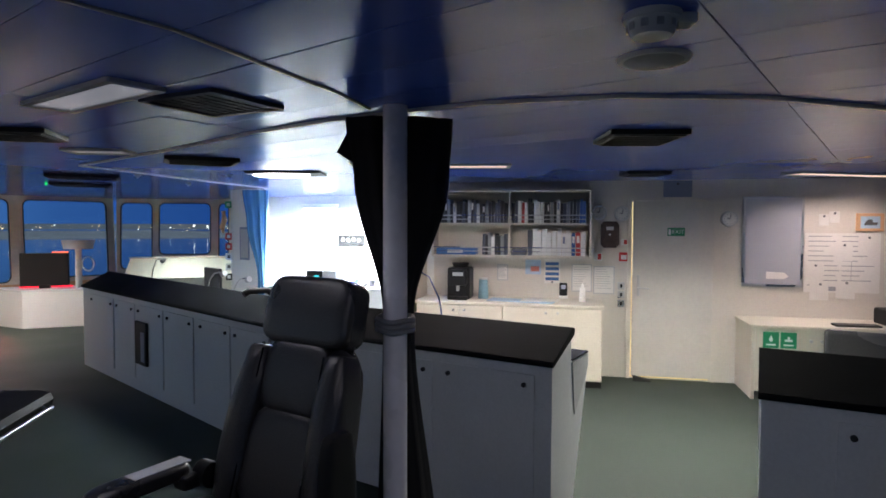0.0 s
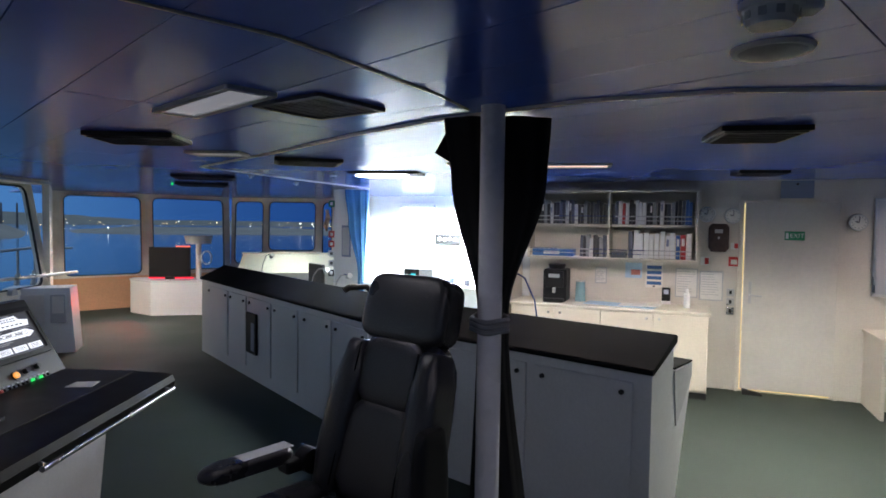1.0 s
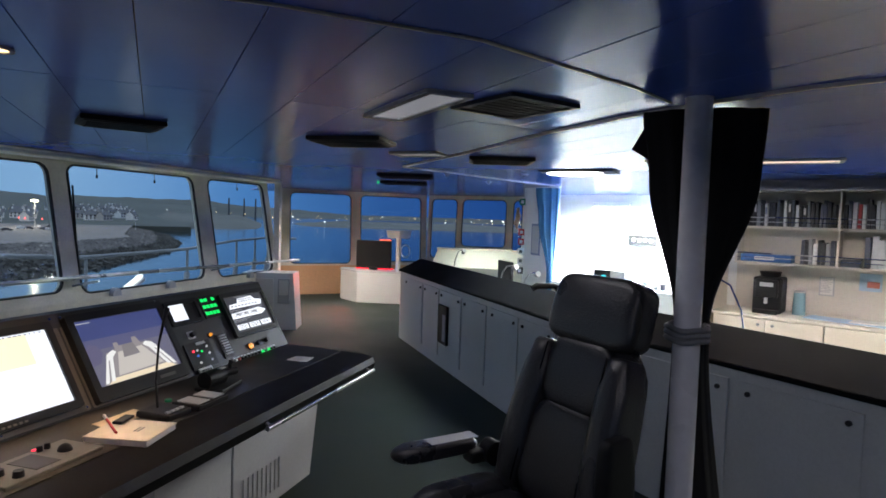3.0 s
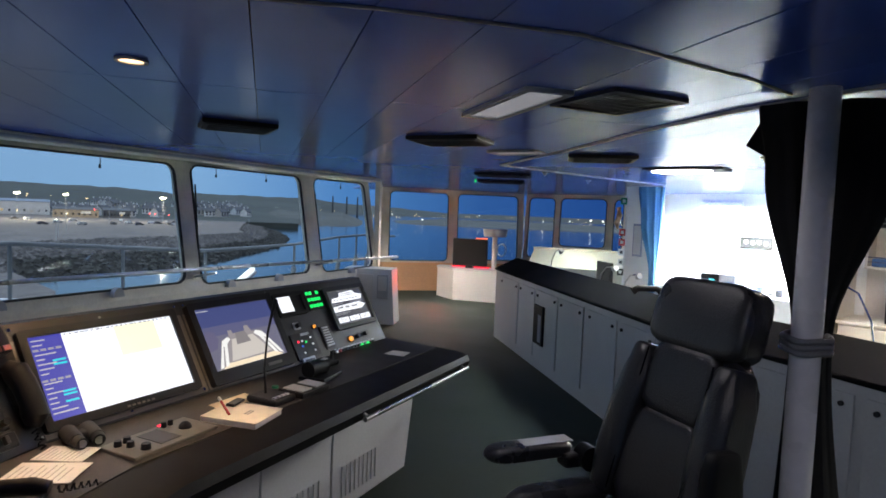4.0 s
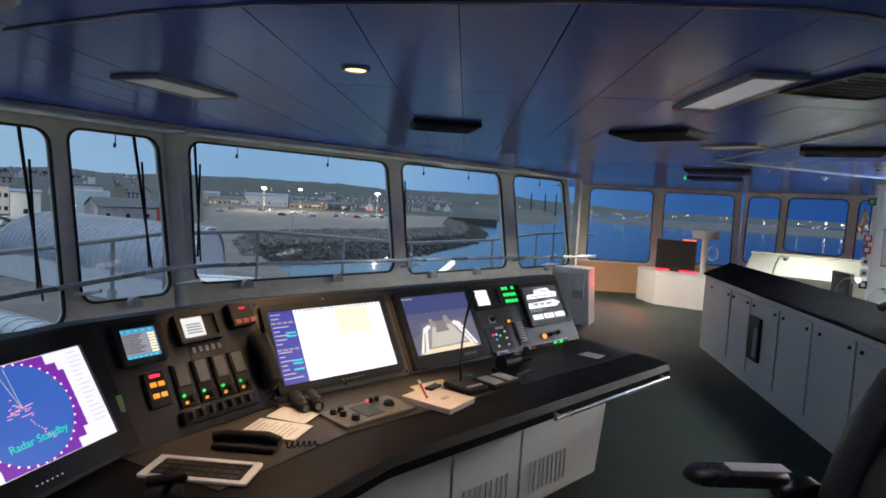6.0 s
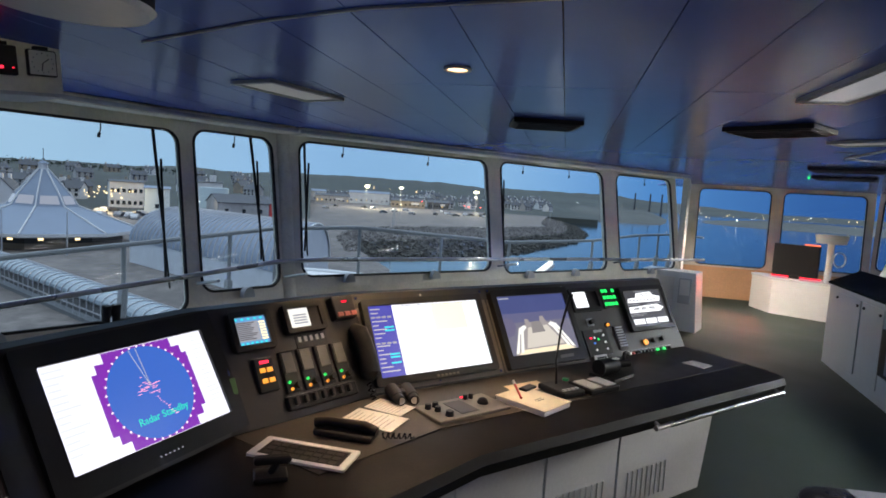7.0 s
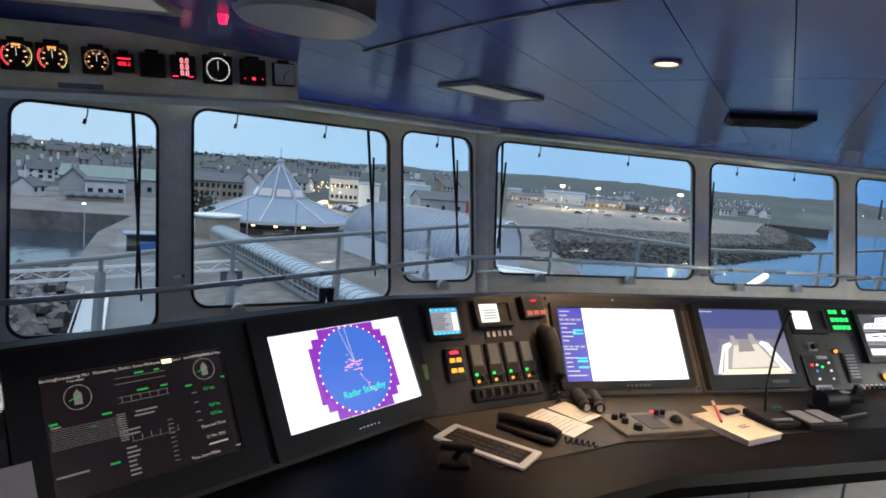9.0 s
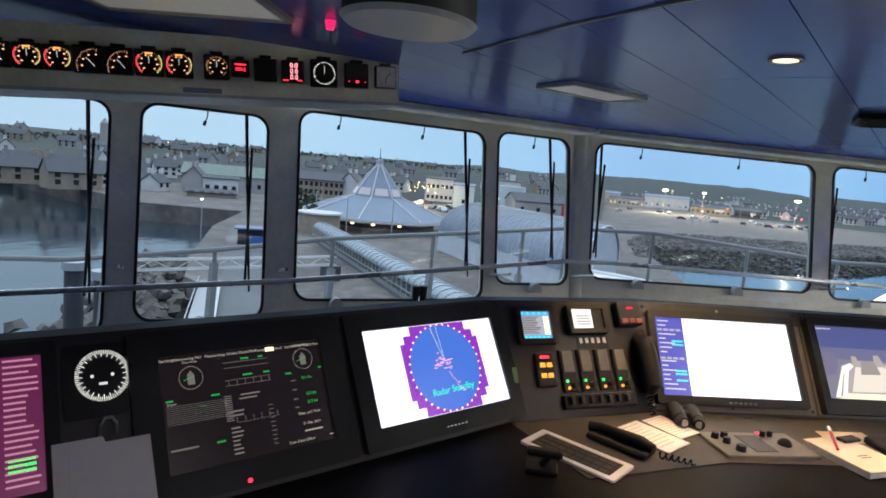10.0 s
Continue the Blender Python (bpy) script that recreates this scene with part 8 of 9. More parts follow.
gable_house("pier_office", face_to_eye(85.9, 300, QUAY, 0), 8, 12, 11.0, 0.4, M_OWHITE, M_SLATE, "white harbour office with a small tower", (5, 1), 0.0, False, "building")
tw = face_to_eye(85.56, 299, QUAY + 11.4)
tower_ = solo("roof_tower", bx(-1.4, 1.4, -1.4, 1.4, 0, 3.0, 0.05), M_OWHITE, "small white roof tower with a mast", "tower", m=tw)
part("mast", cy((0.6, 0, 3.0), (0.6, 0, 6.0), 0.12, n=8), M_DKSTEEL, tower_)
gable_house("storage_shed", face_to_eye(83.4, 225, QUAY, 20), 12, 18, 5.0, 2.6, M_OGREY, M_SLATE, "low dark storage shed", (3, 1), 0.0, False, "shed")
gable_house("red_door_shed", face_to_eye(81.0, 235, QUAY, 60), 7, 6, 5.0, 2.2, M_RED, M_SLATE, "dark shed with a red gable", (1, 1), 0.0, False, "shed")
for az, d, w_, l_, h_, q, lb in ((78.4, 540, 20, 52, 8, M_OWHITE, "long white store building behind the quay"), (75.0, 480, 16, 26, 5.5, M_OGREY, "low grey store building behind the quay"), (71.6, 520, 20, 34, 9, M_OWHITE, "long white store building by the car park"), (67.9, 470, 18, 26, 5, M_STONE, "low brown hall at the car park"), (65.0, 480, 16, 16, 5, M_SLATE, "dark green hall at the car park")):
    sh_ = gable_house("car_park_hall", face_to_eye(az, d, QUAY, 0), w_, l_, h_, 1.5, q, M_ZINC if q is M_OWHITE else M_SLATE, lb, (8, 1), 0.2, False, "building")
    part("sign_board", bx(l_ * 0.1, l_ * 0.32, -w_ / 2 - 0.3, -w_ / 2 - 0.1, 2.6, 4.2), M_OWHITE, sh_)
rh = random.Random(55)
kinds = []
for i, (wm, lb) in enumerate(((M_OWHITE, "white house with a slate roof in the town"), (M_OGREY, "grey stone house with a slate roof in the town"), (M_STONE, "brown stone house with a slate roof in the town"))):
    kinds.append(gable_house("town_house", face_to_eye(99 + i * 2.5, 330 + i * 12, town_z(330 + i * 12), 10 * i), 6, 8 + i * 2, 4.3, 2.7, wm, M_SLATE, lb, (3, 2), 0.04))
    tagged(kinds[-1], group="houses of the town")
for i in range(74):
    az = rh.uniform(78, 138)
    d = rh.uniform(250, 620)
    zz = town_z(d)
    copy_thing(kinds[rh.randrange(3)], face_to_eye(az, d, zz, rh.uniform(-70, 70)))
for i in range(40):
    az = rh.uniform(54, 67)
    d = rh.uniform(480, 760)
    copy_thing(kinds[0 if rh.random() < 0.6 else 1], face_to_eye(az, d, town_z(d, 470, 160, 9), rh.uniform(-70, 70)))
for i in range(46):
    copy_thing(kinds[0 if rh.random() < 0.55 else rh.randrange(1, 3)], face_to_eye(rh.uniform(62.5, 80), rh.uniform(545, 800), QUAY, rh.uniform(-60, 60)))
for i in range(16):
    copy_thing(kinds[rh.randrange(3)], face_to_eye(rh.uniform(118, 140), rh.uniform(172, 230), QUAY, rh.uniform(-20, 20)))
ch_ = thing("church_tower", face_to_eye(121.4, 330, town_z(330)), "dark church tower on the skyline", "tower")
part("tower", bx(-2.0, 2.0, -2, 2, 0, 17.0), M_OGREY, ch_)
part("pinnacle", cy((0, 0, 17.0), (0, 0, 19.5), 1.8, 0.2, 4), M_OGREY, ch_)
for az in (44.6, 45.6, 46.9):
    cm_ = thing("far_chimney", Matrix.Translation(pol(az, 1500, SEA)), "tall thin far chimney", "chimney", "far chimneys")
    part("stack", cy((0, 0, 0), (0, 0, 46), 2.2, 1.6, 8), M_DKSTEEL, cm_)
# crowns of far trees on the skyline
def tree_mass(name, az0, az1, d, z, n, label):
    verts, faces = [], []
    for _ in range(n):
        c = Vector(pol(rh.uniform(az0, az1), d + rh.uniform(-40, 40), z + rh.gauss(0, 1.2)))
        s = rh.uniform(0.6, 1.6)
        o = len(verts)
        for _k in range(6):
            v = Vector((rh.gauss(0, 1), rh.gauss(0, 1), rh.gauss(0, 0.8))).normalized() * s * rh.uniform(0.6, 1.2)
            verts.append(tuple(c + v))
        faces += [tuple(q + o for q in f) for f in ((0, 1, 2), (2, 3, 4), (4, 5, 0), (1, 3, 5), (0, 2, 4), (1, 2, 3))]
    me = bpy.data.meshes.new(name)
    me.from_pydata(verts, [], faces)
    me.materials.append(mat("far_foliage", (0.035, 0.045, 0.03), 0.95))
    return tagged(new(name, me), label, "trees", kind="stuff")


tree_mass("skyline_trees", 88, 112, 640, town_z(640) + 4, 700, "bare dark trees along the town skyline")
tree_mass("town_trees", 112, 132, 480, town_z(480) + 3, 500, "dark trees between the houses")
tree_mass("quay_bushes", 103.6, 106.2, 150, QUAY + 1.2, 120, "bushes beside the terminal road")

# ---- ferry terminal with a tiered cone roof
TM = Matrix.Translation(pol(98.2, 125, QUAY)) @ pose(0, 0, 0, 0, 0, 98.2 + 11)
term = thing("ferry_terminal", TM, "ferry terminal with a pale octagonal tiered cone roof", "building")
NE = 8


def octa(r, z, n=NE, off=0.0):
    return [(r * math.cos((k + 0.5 + off) * math.tau / n), r * math.sin((k + 0.5 + off) * math.tau / n), z) for k in range(n)]


def tier(r0, z0, r1, z1, thick=0.25):
    bm = bmesh.new()
    a, b = [bm.verts.new(v) for v in octa(r0, z0)], [bm.verts.new(v) for v in octa(r1, z1)]
    c, d = [bm.verts.new(v) for v in octa(r0, z0 - thick)], [bm.verts.new(v) for v in octa(r1, z1 - thick)]
    for k in range(NE):
        j = (k + 1) % NE
        for q in ((a[k], a[j], b[j], b[k]), (c[j], c[k], d[k], d[j]), (a[j], a[k], c[k], c[j]), (b[k], b[j], d[j], d[k])):
            bm.faces.new(q)
    return bm


part("wall", prism(bmesh.new(), [(p[0], p[1]) for p in octa(12.2, 0)], 0.0, 2.6), M_STONE, term)
part("window_band", prism(bmesh.new(), [(p[0], p[1]) for p in octa(12.3, 0)], 0.9, 2.2), M_DKWIN, term)
low = part("lower_roof", tier(15.6, 2.6, 5.4, 6.4), M_ZINC, term)
part("fascia", tier(15.75, 2.66, 15.2, 2.5, 0.5), M_OWHITE, term)
part("lantern_band", tier(5.4, 6.4, 4.2, 8.3, 0.2), M_ZINC, term)
for k in range(NE):
    a0, a1 = (k + 0.62) * math.tau / NE, (k + 1.38) * math.tau / NE
    bm = bmesh.new()
    q = [bm.verts.new((r * math.cos(a) * 1.0, r * math.sin(a) * 1.0, z)) for r, a, z in ((4.95, a0, 6.75), (4.95, a1, 6.75), (4.25, a1, 8.15), (4.25, a0, 8.15))]
    f = bm.faces.new(q)
    r_ = bmesh.ops.extrude_face_region(bm, geom=[f])
    bmesh.ops.translate(bm, vec=Vector((math.cos((k + 1) * math.tau / NE), math.sin((k + 1) * math.tau / NE), 0.4)) * 0.12, verts=[v for v in r_["geom"] if isinstance(v, bmesh.types.BMVert)])
    part("lantern_window", bm, G_LANTERN, term, "softly lit roof window")
part("upper_roof", tier(4.2, 8.3, 0.75, 12.6), M_ZINC, term)
part("cupola", cy((0, 0, 12.4), (0, 0, 13.6), 0.75, 0.7, 8), M_OWHITE, term)
part("cupola_cap", cy((0, 0, 13.6), (0, 0, 14.1), 0.95, 0.1, 8), M_ZINC, term)
part("weather_vane", cy((0, 0, 14.0), (0, 0, 16.2), 0.06, n=6), M_DKSTEEL, term)
for k in range(NE):
    a = (k + 0.5) * math.tau / NE
    c_, s_ = math.cos(a), math.sin(a)
    part("hip_ridge", tube(bmesh.new(), [(15.6 * c_, 15.6 * s_, 2.72), (5.4 * c_, 5.4 * s_, 6.5), (4.2 * c_, 4.2 * s_, 8.4), (0.75 * c_, 0.75 * s_, 12.7)], 0.13, 5), M_OWHITE, low)
for k in (2, 3, 4, 5):
    a = (k + 1.0) * math.tau / NE
    for da in (-0.22, 0.22):
        part("wall_lamp", bx(-0.1, 0.1, -0.35, 0.35, 1.4, 2.0, m=Matrix.Rotation(a + da, 4, "Z") @ Matrix.Translation((11.7, 0, 0))), G_SHOP, term)
pc = thing("entrance_drum", Matrix.Translation(pol(103.4, 108, QUAY)), "round cream entrance block with a flat roof", "building")
part("wall", cy((0, 0, 0), (0, 0, 3.4), 3.6, n=24), M_STONE, pc, smooth=True)
part("roof", cy((0, 0, 3.4), (0, 0, 3.7), 3.9, n=24), M_OWHITE, pc, smooth=True)

# covered walkway with a glazed barrel roof
WA, WB = Vector((-94.5, -22.0, 0)), Vector((-45.5, 2.2, 0))
WK = run_frame(WB, WA, QUAY)
wl_len = (WA - WB).length
wk = thing("covered_walkway", WK, "long covered walkway with a glazed barrel roof", "walkway")
part("deck", bx(0, wl_len, -1.5, 1.5, 0.0, 0.35), M_ROAD, wk)
for i in range(41):
    x = wl_len * i / 40
    bm = tube(bmesh.new(), [(x, 1.5, 0.35), (x, 1.5, 2.0)] + [(x, 1.5 * math.cos(a * math.pi / 10), 2.0 + 0.95 * math.sin(a * math.pi / 10)) for a in range(11)] + [(x, -1.5, 2.0), (x, -1.5, 0.35)], 0.055, 5)
    part("rib", bm, M_STEELO, wk)
bm = bmesh.new()
rw = [[bm.verts.new((wl_len * i / 40, 1.45 * math.cos(a * math.pi / 10), 2.0 + 0.92 * math.sin(a * math.pi / 10))) for a in range(11)] for i in range(41)]
for u, v in zip(rw, rw[1:]):
    for k in range(10):
        bm.faces.new((u[k], v[k], v[k + 1], u[k + 1]))
part("roof_glazing", bm, mat("roof_glazing", (0.24, 0.29, 0.32), 0.15, grain=0.05, scale=1), wk)
for sy in (-1.5, 1.5):
    part("side_rail", bx(0, wl_len, sy - 0.05, sy + 0.05, 1.15, 1.25), M_STEELO, wk)
    part("side_panel", bx(0, wl_len, sy - 0.02, sy + 0.02, 0.36, 0.8), mat("side_glass", (0.20, 0.22, 0.23), 0.3), wk)
for i in range(7):
    part("roof_lamp", bx(wl_len * (i + 0.3) / 7 - 0.5, wl_len * (i + 0.3) / 7 + 0.5, -0.1, 0.1, 2.7, 2.8), G_TOWNW if i in (3, 5) else M_STEELO, wk)
bm = bmesh.new()
for i in range(30):
    x = wl_len * (i + 0.2) / 30
    tube(bm, [(x, -4.2, 0), (x, -4.2, 1.1)], 0.05, 4)
    tube(bm, [(x, -4.2, 0.1), (x + wl_len / 34, -4.2, 1.05)], 0.03, 4)
tube(bm, [(0, -4.2, 1.1), (wl_len, -4.2, 1.1)], 0.05, 4)
fz = solo("quay_fence", bm, M_STEELO, "low galvanised fence beside the walkway", "fence", m=WK)

# barrel-roofed shed
BD = Vector((-0.907, -0.42, 0)).normalized()
BS = Vector((0.42, -0.907, 0)).normalized()
BM = Matrix.Translation((-73.2, 15.8, QUAY)) @ Matrix((BD, BS, Vector((0, 0, 1)))).transposed().to_4x4()
bs = thing("barrel_shed", BM, "white shed with a ribbed barrel roof", "building")
HW, EH, RH, BL = 7.5, 3.2, 5.0, 30.0
M_SHED = mat("shed_cladding", (0.52, 0.55, 0.58), 0.7, grain=0.05, scale=1, stain=0.1)


def skew(u):
    """The shed's seaward end is cut at a slant."""
    return -3.1 - 6.3 * u / HW


prof = [(HW * math.cos(a * math.pi / 20), EH + RH * math.sin(a * math.pi / 20)) for a in range(21)]
bm = prism(bmesh.new(), [(-HW + 0.15, 0), (HW - 0.15, 0)] + [(u * 0.985, v - 0.12) for u, v in prof], 0.3, BL, Matrix(((0, 0, 1, 0), (1, 0, 0, 0), (0, 1, 0, 0), (0, 0, 0, 1))))
for v in bm.verts:
    if v.co.x < 1.0:
        v.co.x = skew(v.co.y) + 0.3
part("wall", bm, M_SHED, bs)
bm = bmesh.new()
rows2 = []
for i in range(69):
    x = BL * i / 68
    lift = 0.10 if i % 2 else 0.0
    rows2.append([bm.verts.new((skew(u) + (BL - skew(u)) * i / 68, u * (1 + lift * 0.02), v + lift)) for u, v in prof])
for u, v in zip(rows2, rows2[1:]):
    for k in range(20):
        bm.faces.new((u[k], v[k], v[k + 1], u[k + 1]))
part("roof", bm, M_ZINC, bs)
for i in range(1, 34):
    part("roof_seam", tube(bmesh.new(), [(skew(u) + (BL - skew(u)) * i / 34, u * 1.004, v + 0.06) for u, v in prof], 0.075, 4), M_OGREY, bs)
part("edge_trim", tube(bmesh.new(), [(skew(u) + 0.1, u, v) for u, v in prof], 0.12, 6), M_OWHITE, bs)
part("door", bx(10, 14, HW - 0.14, HW - 0.06, 0, 3.4), M_DKWIN, bs)

# linkspan road and its lattice gantry
LA, LB = Vector((-24, -7.6, 0)), Vector((-101, -36.5, 0))
LM = run_frame(LA, LB, QUAY)
ll = (LB - LA).length
lsp = solo("road", bx(0, ll, -2.7, 2.7, 0.01, 0.12), M_ROAD, "grey linkspan roadway leading ashore", "road", "structure", m=LM)
for y_ in (-2.75, 2.75):
    part("kerb_rail", bx(0, 34, y_ - 0.12, y_ + 0.12, 0.13, 0.65), M_OWHITE, lsp)
part("walk_lane", bx(0, 36, 3.2, 4.6, 0.02, 0.16), M_STEELO, lsp)
part("lane_rail", bx(0, 36, 4.66, 4.74, 0.55, 0.63), M_STEELO, lsp)
GA, GB = Vector((-49.5, -29.5, 0)), Vector((-63.5, -13.2, 0))
GM = run_frame(GA, GB, QUAY)
gl2 = (GB - GA).length
gy = thing("lattice_gantry", GM, "white lattice gantry spanning the linkspan", "gantry")
for z in (1.7, 2.6):
    for y_ in (-0.4, 0.4):
        part("chord", bx(0, gl2, y_ - 0.06, y_ + 0.06, z - 0.06, z + 0.06), M_OWHITE, gy)
for i in range(13):
    x0, x1 = gl2 * i / 13, gl2 * (i + 1) / 13
    part("diagonal", tube(bmesh.new(), [(x0, -0.4, 1.7 if i % 2 else 2.6), (x1, -0.4, 2.6 if i % 2 else 1.7)], 0.045, 4), M_OWHITE, gy)
for x_ in (0.4, gl2 - 0.4):
    part("leg", bx(x_ - 0.8, x_ + 0.8, -0.8, 0.8, -4.4, 1.64), M_OGREY if x_ < 1 else M_DKSTEEL, gy)
for k in range(2):
    pl_ = thing("mooring_pile", Matrix.Translation(pol(121.2 + k * 2.2, 40 + k * 3, SEA)), "dark steel mooring pile with a cap", "pile", "mooring piles")
    part("pile", cy((0, 0, -1), (0, 0, 8.6), 0.55, n=14), M_DKSTEEL, pl_)
    part("cap", cy((0, 0, 8.6), (0, 0, 9.1), 0.7, n=14), M_STEELO, pl_)
cg = thing("caged_ladder", Matrix.Translation(pol(102.8, 45, QUAY - 3)), "galvanised caged ladder tower", "ladder")
for a in range(6):
    part("upright", cy((0.8 * math.cos(a * math.tau / 6), 0.8 * math.sin(a * math.tau / 6), 0), (0.8 * math.cos(a * math.tau / 6), 0.8 * math.sin(a * math.tau / 6), 4.6), 0.04, n=6), M_STEELO, cg)
for z in (0.6, 1.5, 2.4, 3.3, 4.2, 4.6):
    part("hoop", tube(bmesh.new(), [(0.8 * math.cos(a * math.tau / 16), 0.8 * math.sin(a * math.tau / 16), z) for a in range(17)], 0.04, 5), M_STEELO, cg)
sgn2 = solo("quay_sign", bx(-1.6, 1.6, -0.1, 0.1, 0.6, 2.0), M_BLUE, "blue and white sign board at the linkspan", "sign", m=face_to_eye(108.6, 82))
kc = thing("white_cabin", face_to_eye(109.2, 88), "small white quay cabin", "cabin")
part("body", bx(-2.2, 2.2, -1.2, 1.2, 0, 2.3, 0.03), M_DKWIN, kc)
part("roof", bx(-2.6, 2.6, -1.6, 1.6, 2.3, 2.5, 0.03), M_ZINC, kc)


# ---- vehicles
def vehicle(name, m, l, w, h, paint, label, van=False):
    v = thing(name, m, label, "van" if van else "car", "parked vehicles")
    if van:
        pf = [(-l / 2, 0.35), (l / 2, 0.35), (l / 2, 1.0), (l / 2 - 0.9, 1.25), (l / 2 - 1.5, h), (-l / 2, h)]
    else:
        pf = [(-l / 2, 0.3), (l / 2, 0.3), (l / 2, 0.75), (l / 2 - 1.1, 0.9), (l / 2 - 1.8, h), (-l / 2 + 0.9, h), (-l / 2 + 0.3, 0.9), (-l / 2, 0.8)]
    part("body", prism(bmesh.new(), pf, -w / 2, w / 2, UP), paint, v)
    part("windscreen", bx(-0.03, 0.03, -w / 2 + 0.12, w / 2 - 0.12, -0.35, 0.35, m=Matrix.Translation((l / 2 - (1.2 if van else 1.45), 0, h - 0.35)) @ pose(0, 0, 0, 0, -32 if van else -52, 0)), M_DKWIN, v)
    for sx in (-1, 1):
        for sy in (-1, 1):
            part("wheel", cy((sx * (l / 2 - 0.85), sy * (w / 2 - 0.2), 0.33), (sx * (l / 2 - 0.85), sy * (w / 2 + 0.02), 0.33), 0.33, n=14), M_RUBBER, v)
    return v


vehicle("white_van", face_to_eye(104.7, 109, QUAY, -80), 5.4, 2.0, 2.4, M_OWHITE, "white delivery van parked by the terminal", True)
vehicle("white_van", face_to_eye(89.9, 190, QUAY, -60), 5.4, 2.0, 2.5, M_OWHITE, "white van parked beyond the terminal", True)
rv = random.Random(77)
c0 = [vehicle("parked_car", face_to_eye(78.2, 190, QUAY, 15), 4.4, 1.75, 1.45, M_OWHITE, "white parked car"), vehicle("parked_car", face_to_eye(70.2, 330, QUAY, 20), 4.4, 1.75, 1.45, M_DKSTEEL, "dark parked car"), vehicle("parked_car", face_to_eye(67.5, 335, QUAY, 40), 4.4, 1.75, 1.45, M_OGREY, "grey parked car")]
for c in c0:
    c["label"] = c["label"] + " on the quay"
for i in range(22):
    copy_thing(c0[rv.randrange(3)], face_to_eye(rv.uniform(60, 76), rv.uniform(330, 400), QUAY, rv.uniform(0, 90)))
for i in range(14):
    copy_thing(c0[rv.randrange(3)], face_to_eye(rv.uniform(91, 95.5), rv.uniform(190, 235), QUAY, rv.uniform(0, 90)))
dots("square_lights", [(by_angle(rl_.uniform(91.6, 95.6), rl_.uniform(-2.1, -1.2), 235), rl_.uniform(0.15, 0.4)) for _ in range(24)], G_SHOP, "warm lights of the square behind the terminal")
sq = lamp("square_light", "POINT", by_angle(93.6, -1.6, 215), 9000, (1.0, 0.72, 0.4), 1.0)
tank_ = thing("storage_tank", face_to_eye(85.45, 240), "pale round storage tank", "tank")
part("shell", cy((0, 0, 0), (0, 0, 9.5), 5.2, n=32), mat("tank_paint", (0.52, 0.60, 0.60), 0.6, grain=0.05), tank_, smooth=True)

# marker board and thin post at the point of the shore
mk = thing("shore_sign", face_to_eye(59.0, 205, QUAY), "white shore sign with a dark mark", "sign")
part("post", cy((0, 0, 0), (0, 0, 2.2), 0.06, n=8), M_STEELO, mk)
part("board", bx(-0.75, 0.75, -0.06, 0.0, 1.1, 3.3, 0.02), M_OWHITE, mk)
part("mark", bx(-0.28, 0.28, -0.08, -0.055, 1.8, 2.7, 0.02), M_DKSTEEL, mk)

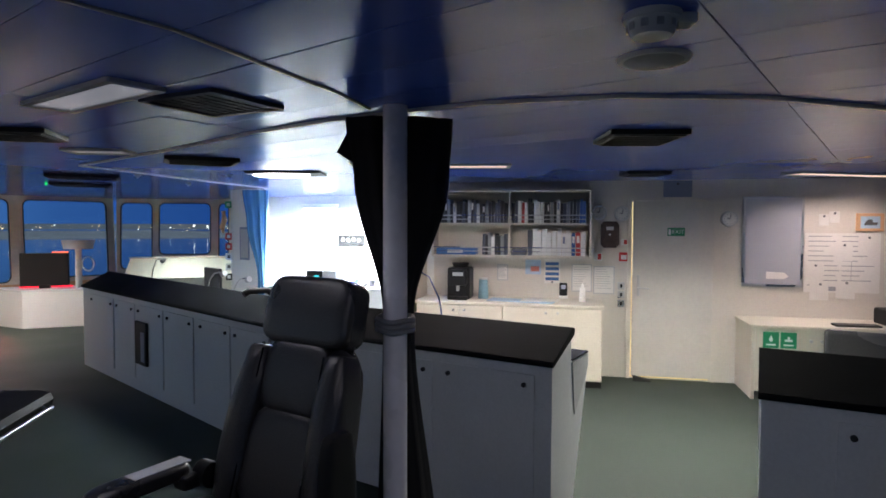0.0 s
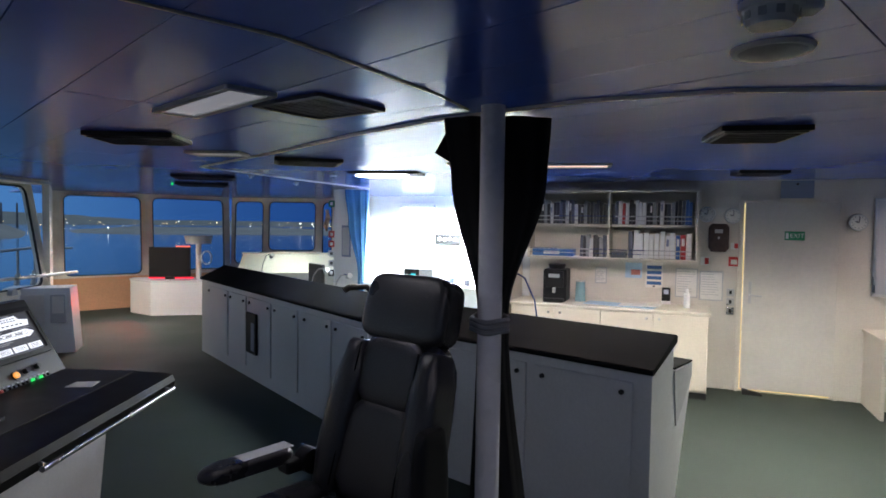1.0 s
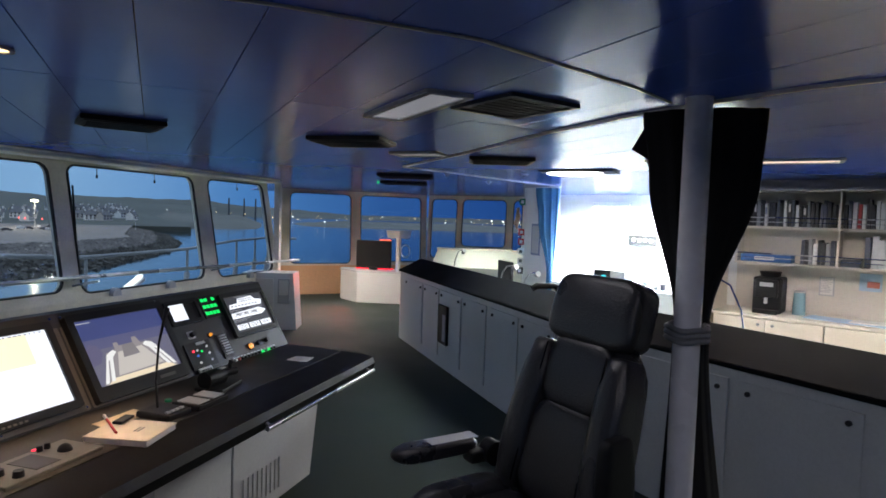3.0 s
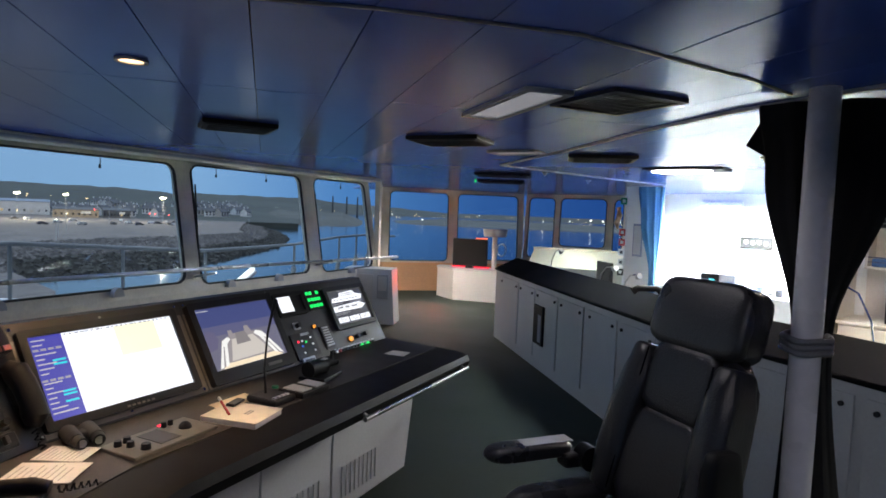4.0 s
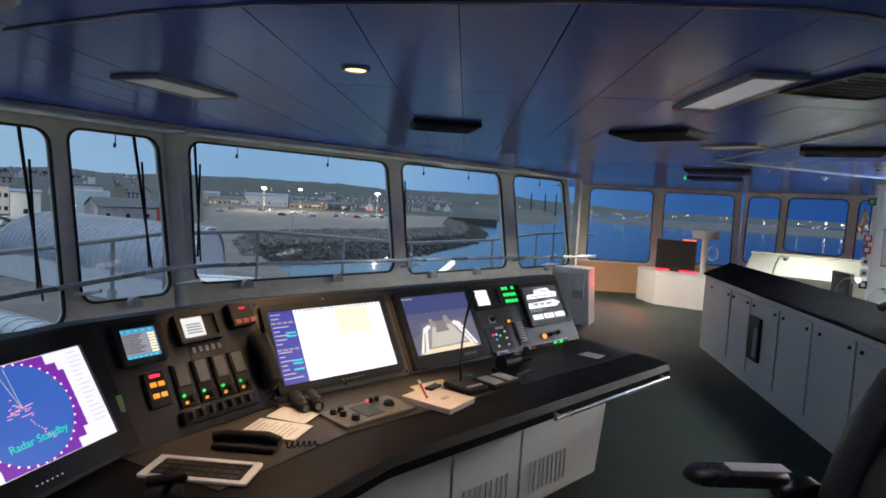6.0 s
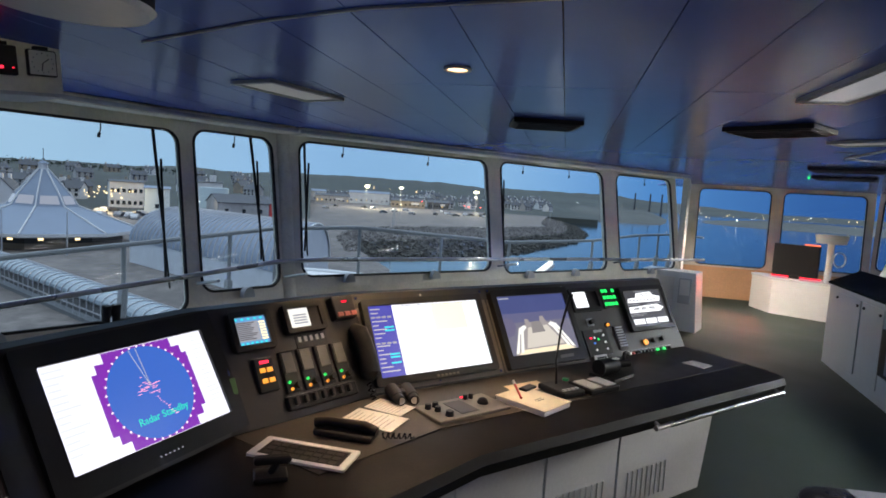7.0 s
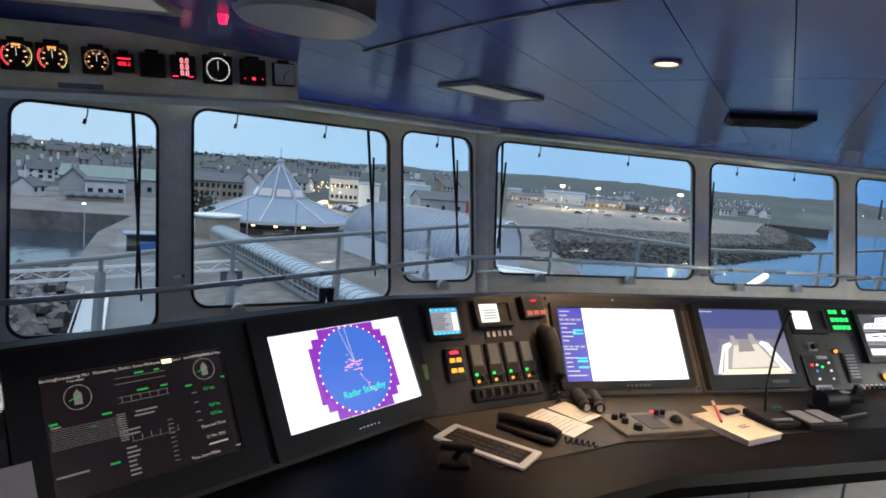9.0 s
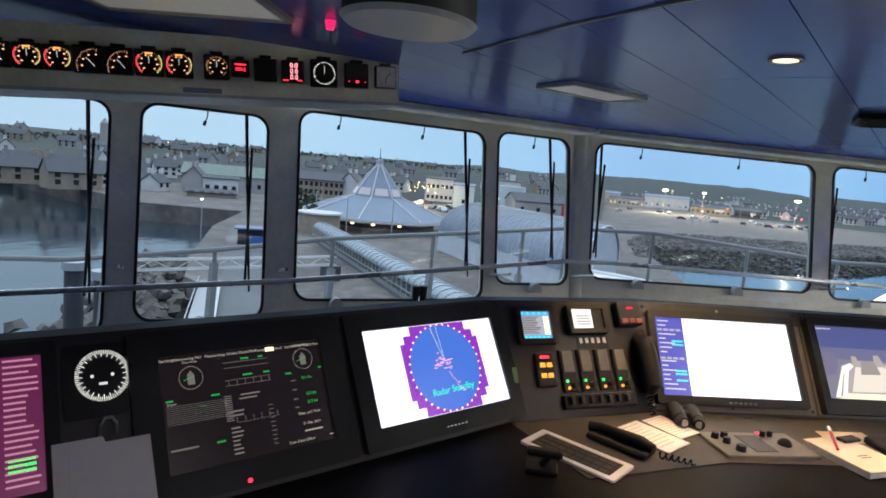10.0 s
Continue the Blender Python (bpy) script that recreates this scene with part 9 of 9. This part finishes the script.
# ---- ship's own outer rail and deck below the windows
od = thing("outer_rail", Matrix.Identity(4), "grey tubular rail round the ship's front platform", "rail")
orp = [pol(41.0, 16.2, 1.05), pol(43.5, 15.4, 1.10), pol(46.5, 13.4, 1.10), pol(50.3, 11.6, 1.03), pol(58, 9.6, 1.03), pol(72.3, 8.0, 1.22), pol(80, 7.4, 1.2), pol(88.5, 6.9, 1.08), pol(102, 6.4, 0.93), pol(112, 6.4, 0.75), pol(124, 6.4, 0.62), pol(134, 6.8, 0.6)]
part("top_bar", tube(bmesh.new(), orp, 0.026, 8), M_ORAIL, od, smooth=True)
for az, d, z1 in ((42, 15.8, 1.05), (43.5, 15.4, 1.1), (44.6, 14.7, 1.1), (46.2, 13.6, 1.1), (50.3, 11.6, 1.03), (58, 9.6, 1.03), (64.5, 8.7, 1.1), (72.3, 8.0, 1.22), (80, 7.4, 1.2), (84.0, 7.15, 1.15), (92.5, 6.7, 1.02), (102, 6.4, 0.93), (112.5, 6.4, 0.74), (121, 6.4, 0.64)):
    part("post", cy(pol(az, d, -0.5), pol(az, d, z1), 0.022, n=8), M_ORAIL, od)
    if az > 80 or az < 52:
        part("stay", cyl(bmesh.new(), pol(az, d, 0.6), pol(az + 0.6, d - 0.5, -0.5), 0.05, n=6), M_ORAIL, od)
dk_ = thing("front_platform", Matrix.Identity(4), "painted steel platform outside below the windows", "deck")
bm = bmesh.new()
pts0 = [P_W1, P_R, P_M, P_L]
outer = [(-13.5, 10.5), (-10.6, 9.2), (-8.2, 3.0), (-7.3, 0.2), (-5.3, -6.3)]
prism(bm, [(p[0] - 0.15, p[1]) for p in [P_L, P_M, P_R]] + [(q[0], q[1]) for q in outer[1:]], -0.62, -0.5)
part("plate", bm, M_CAB, dk_)
bw = thing("bow_bulwark", Matrix.Identity(4), "white painted bulwark of the ship's own foredeck", "bulwark")
part("plate", prism(bmesh.new(), [(-14.9, 3.4), (-14.6, 3.9), (-14.1, 4.4), (-13.6, 4.9), (-13.2, 5.4), (-12.2, 4.6), (-12.6, 3.0)], -6.0, -0.4), M_OWHITE, bw)
part("capping", tube(bmesh.new(), [(-14.95, 3.3, -0.38), (-14.6, 3.95, -0.38), (-14.1, 4.45, -0.38), (-13.6, 4.95, -0.38), (-13.15, 5.5, -0.38)], 0.05, 8), M_CAB, bw, smooth=True)
fl_ = thing("deck_lamp", Matrix.Translation(pol(54.6, 12.3, 0.36)) @ pose(0, 0, 0, 0, -12, 125), "lit white tube lamp on the deck below", "lamp")
part("tube", cy((-0.42, 0, 0), (0.42, 0, 0), 0.05, n=12), glow("deck_tube", (0.95, 1.0, 0.98), 1.2), fl_)
part("case", bx(-0.48, 0.48, -0.06, 0.06, -0.12, -0.05, 0.01), M_STEELO, fl_)
part("bracket", bx(-0.05, 0.05, -0.04, 0.04, -0.62, -0.12), M_STEELO, fl_)
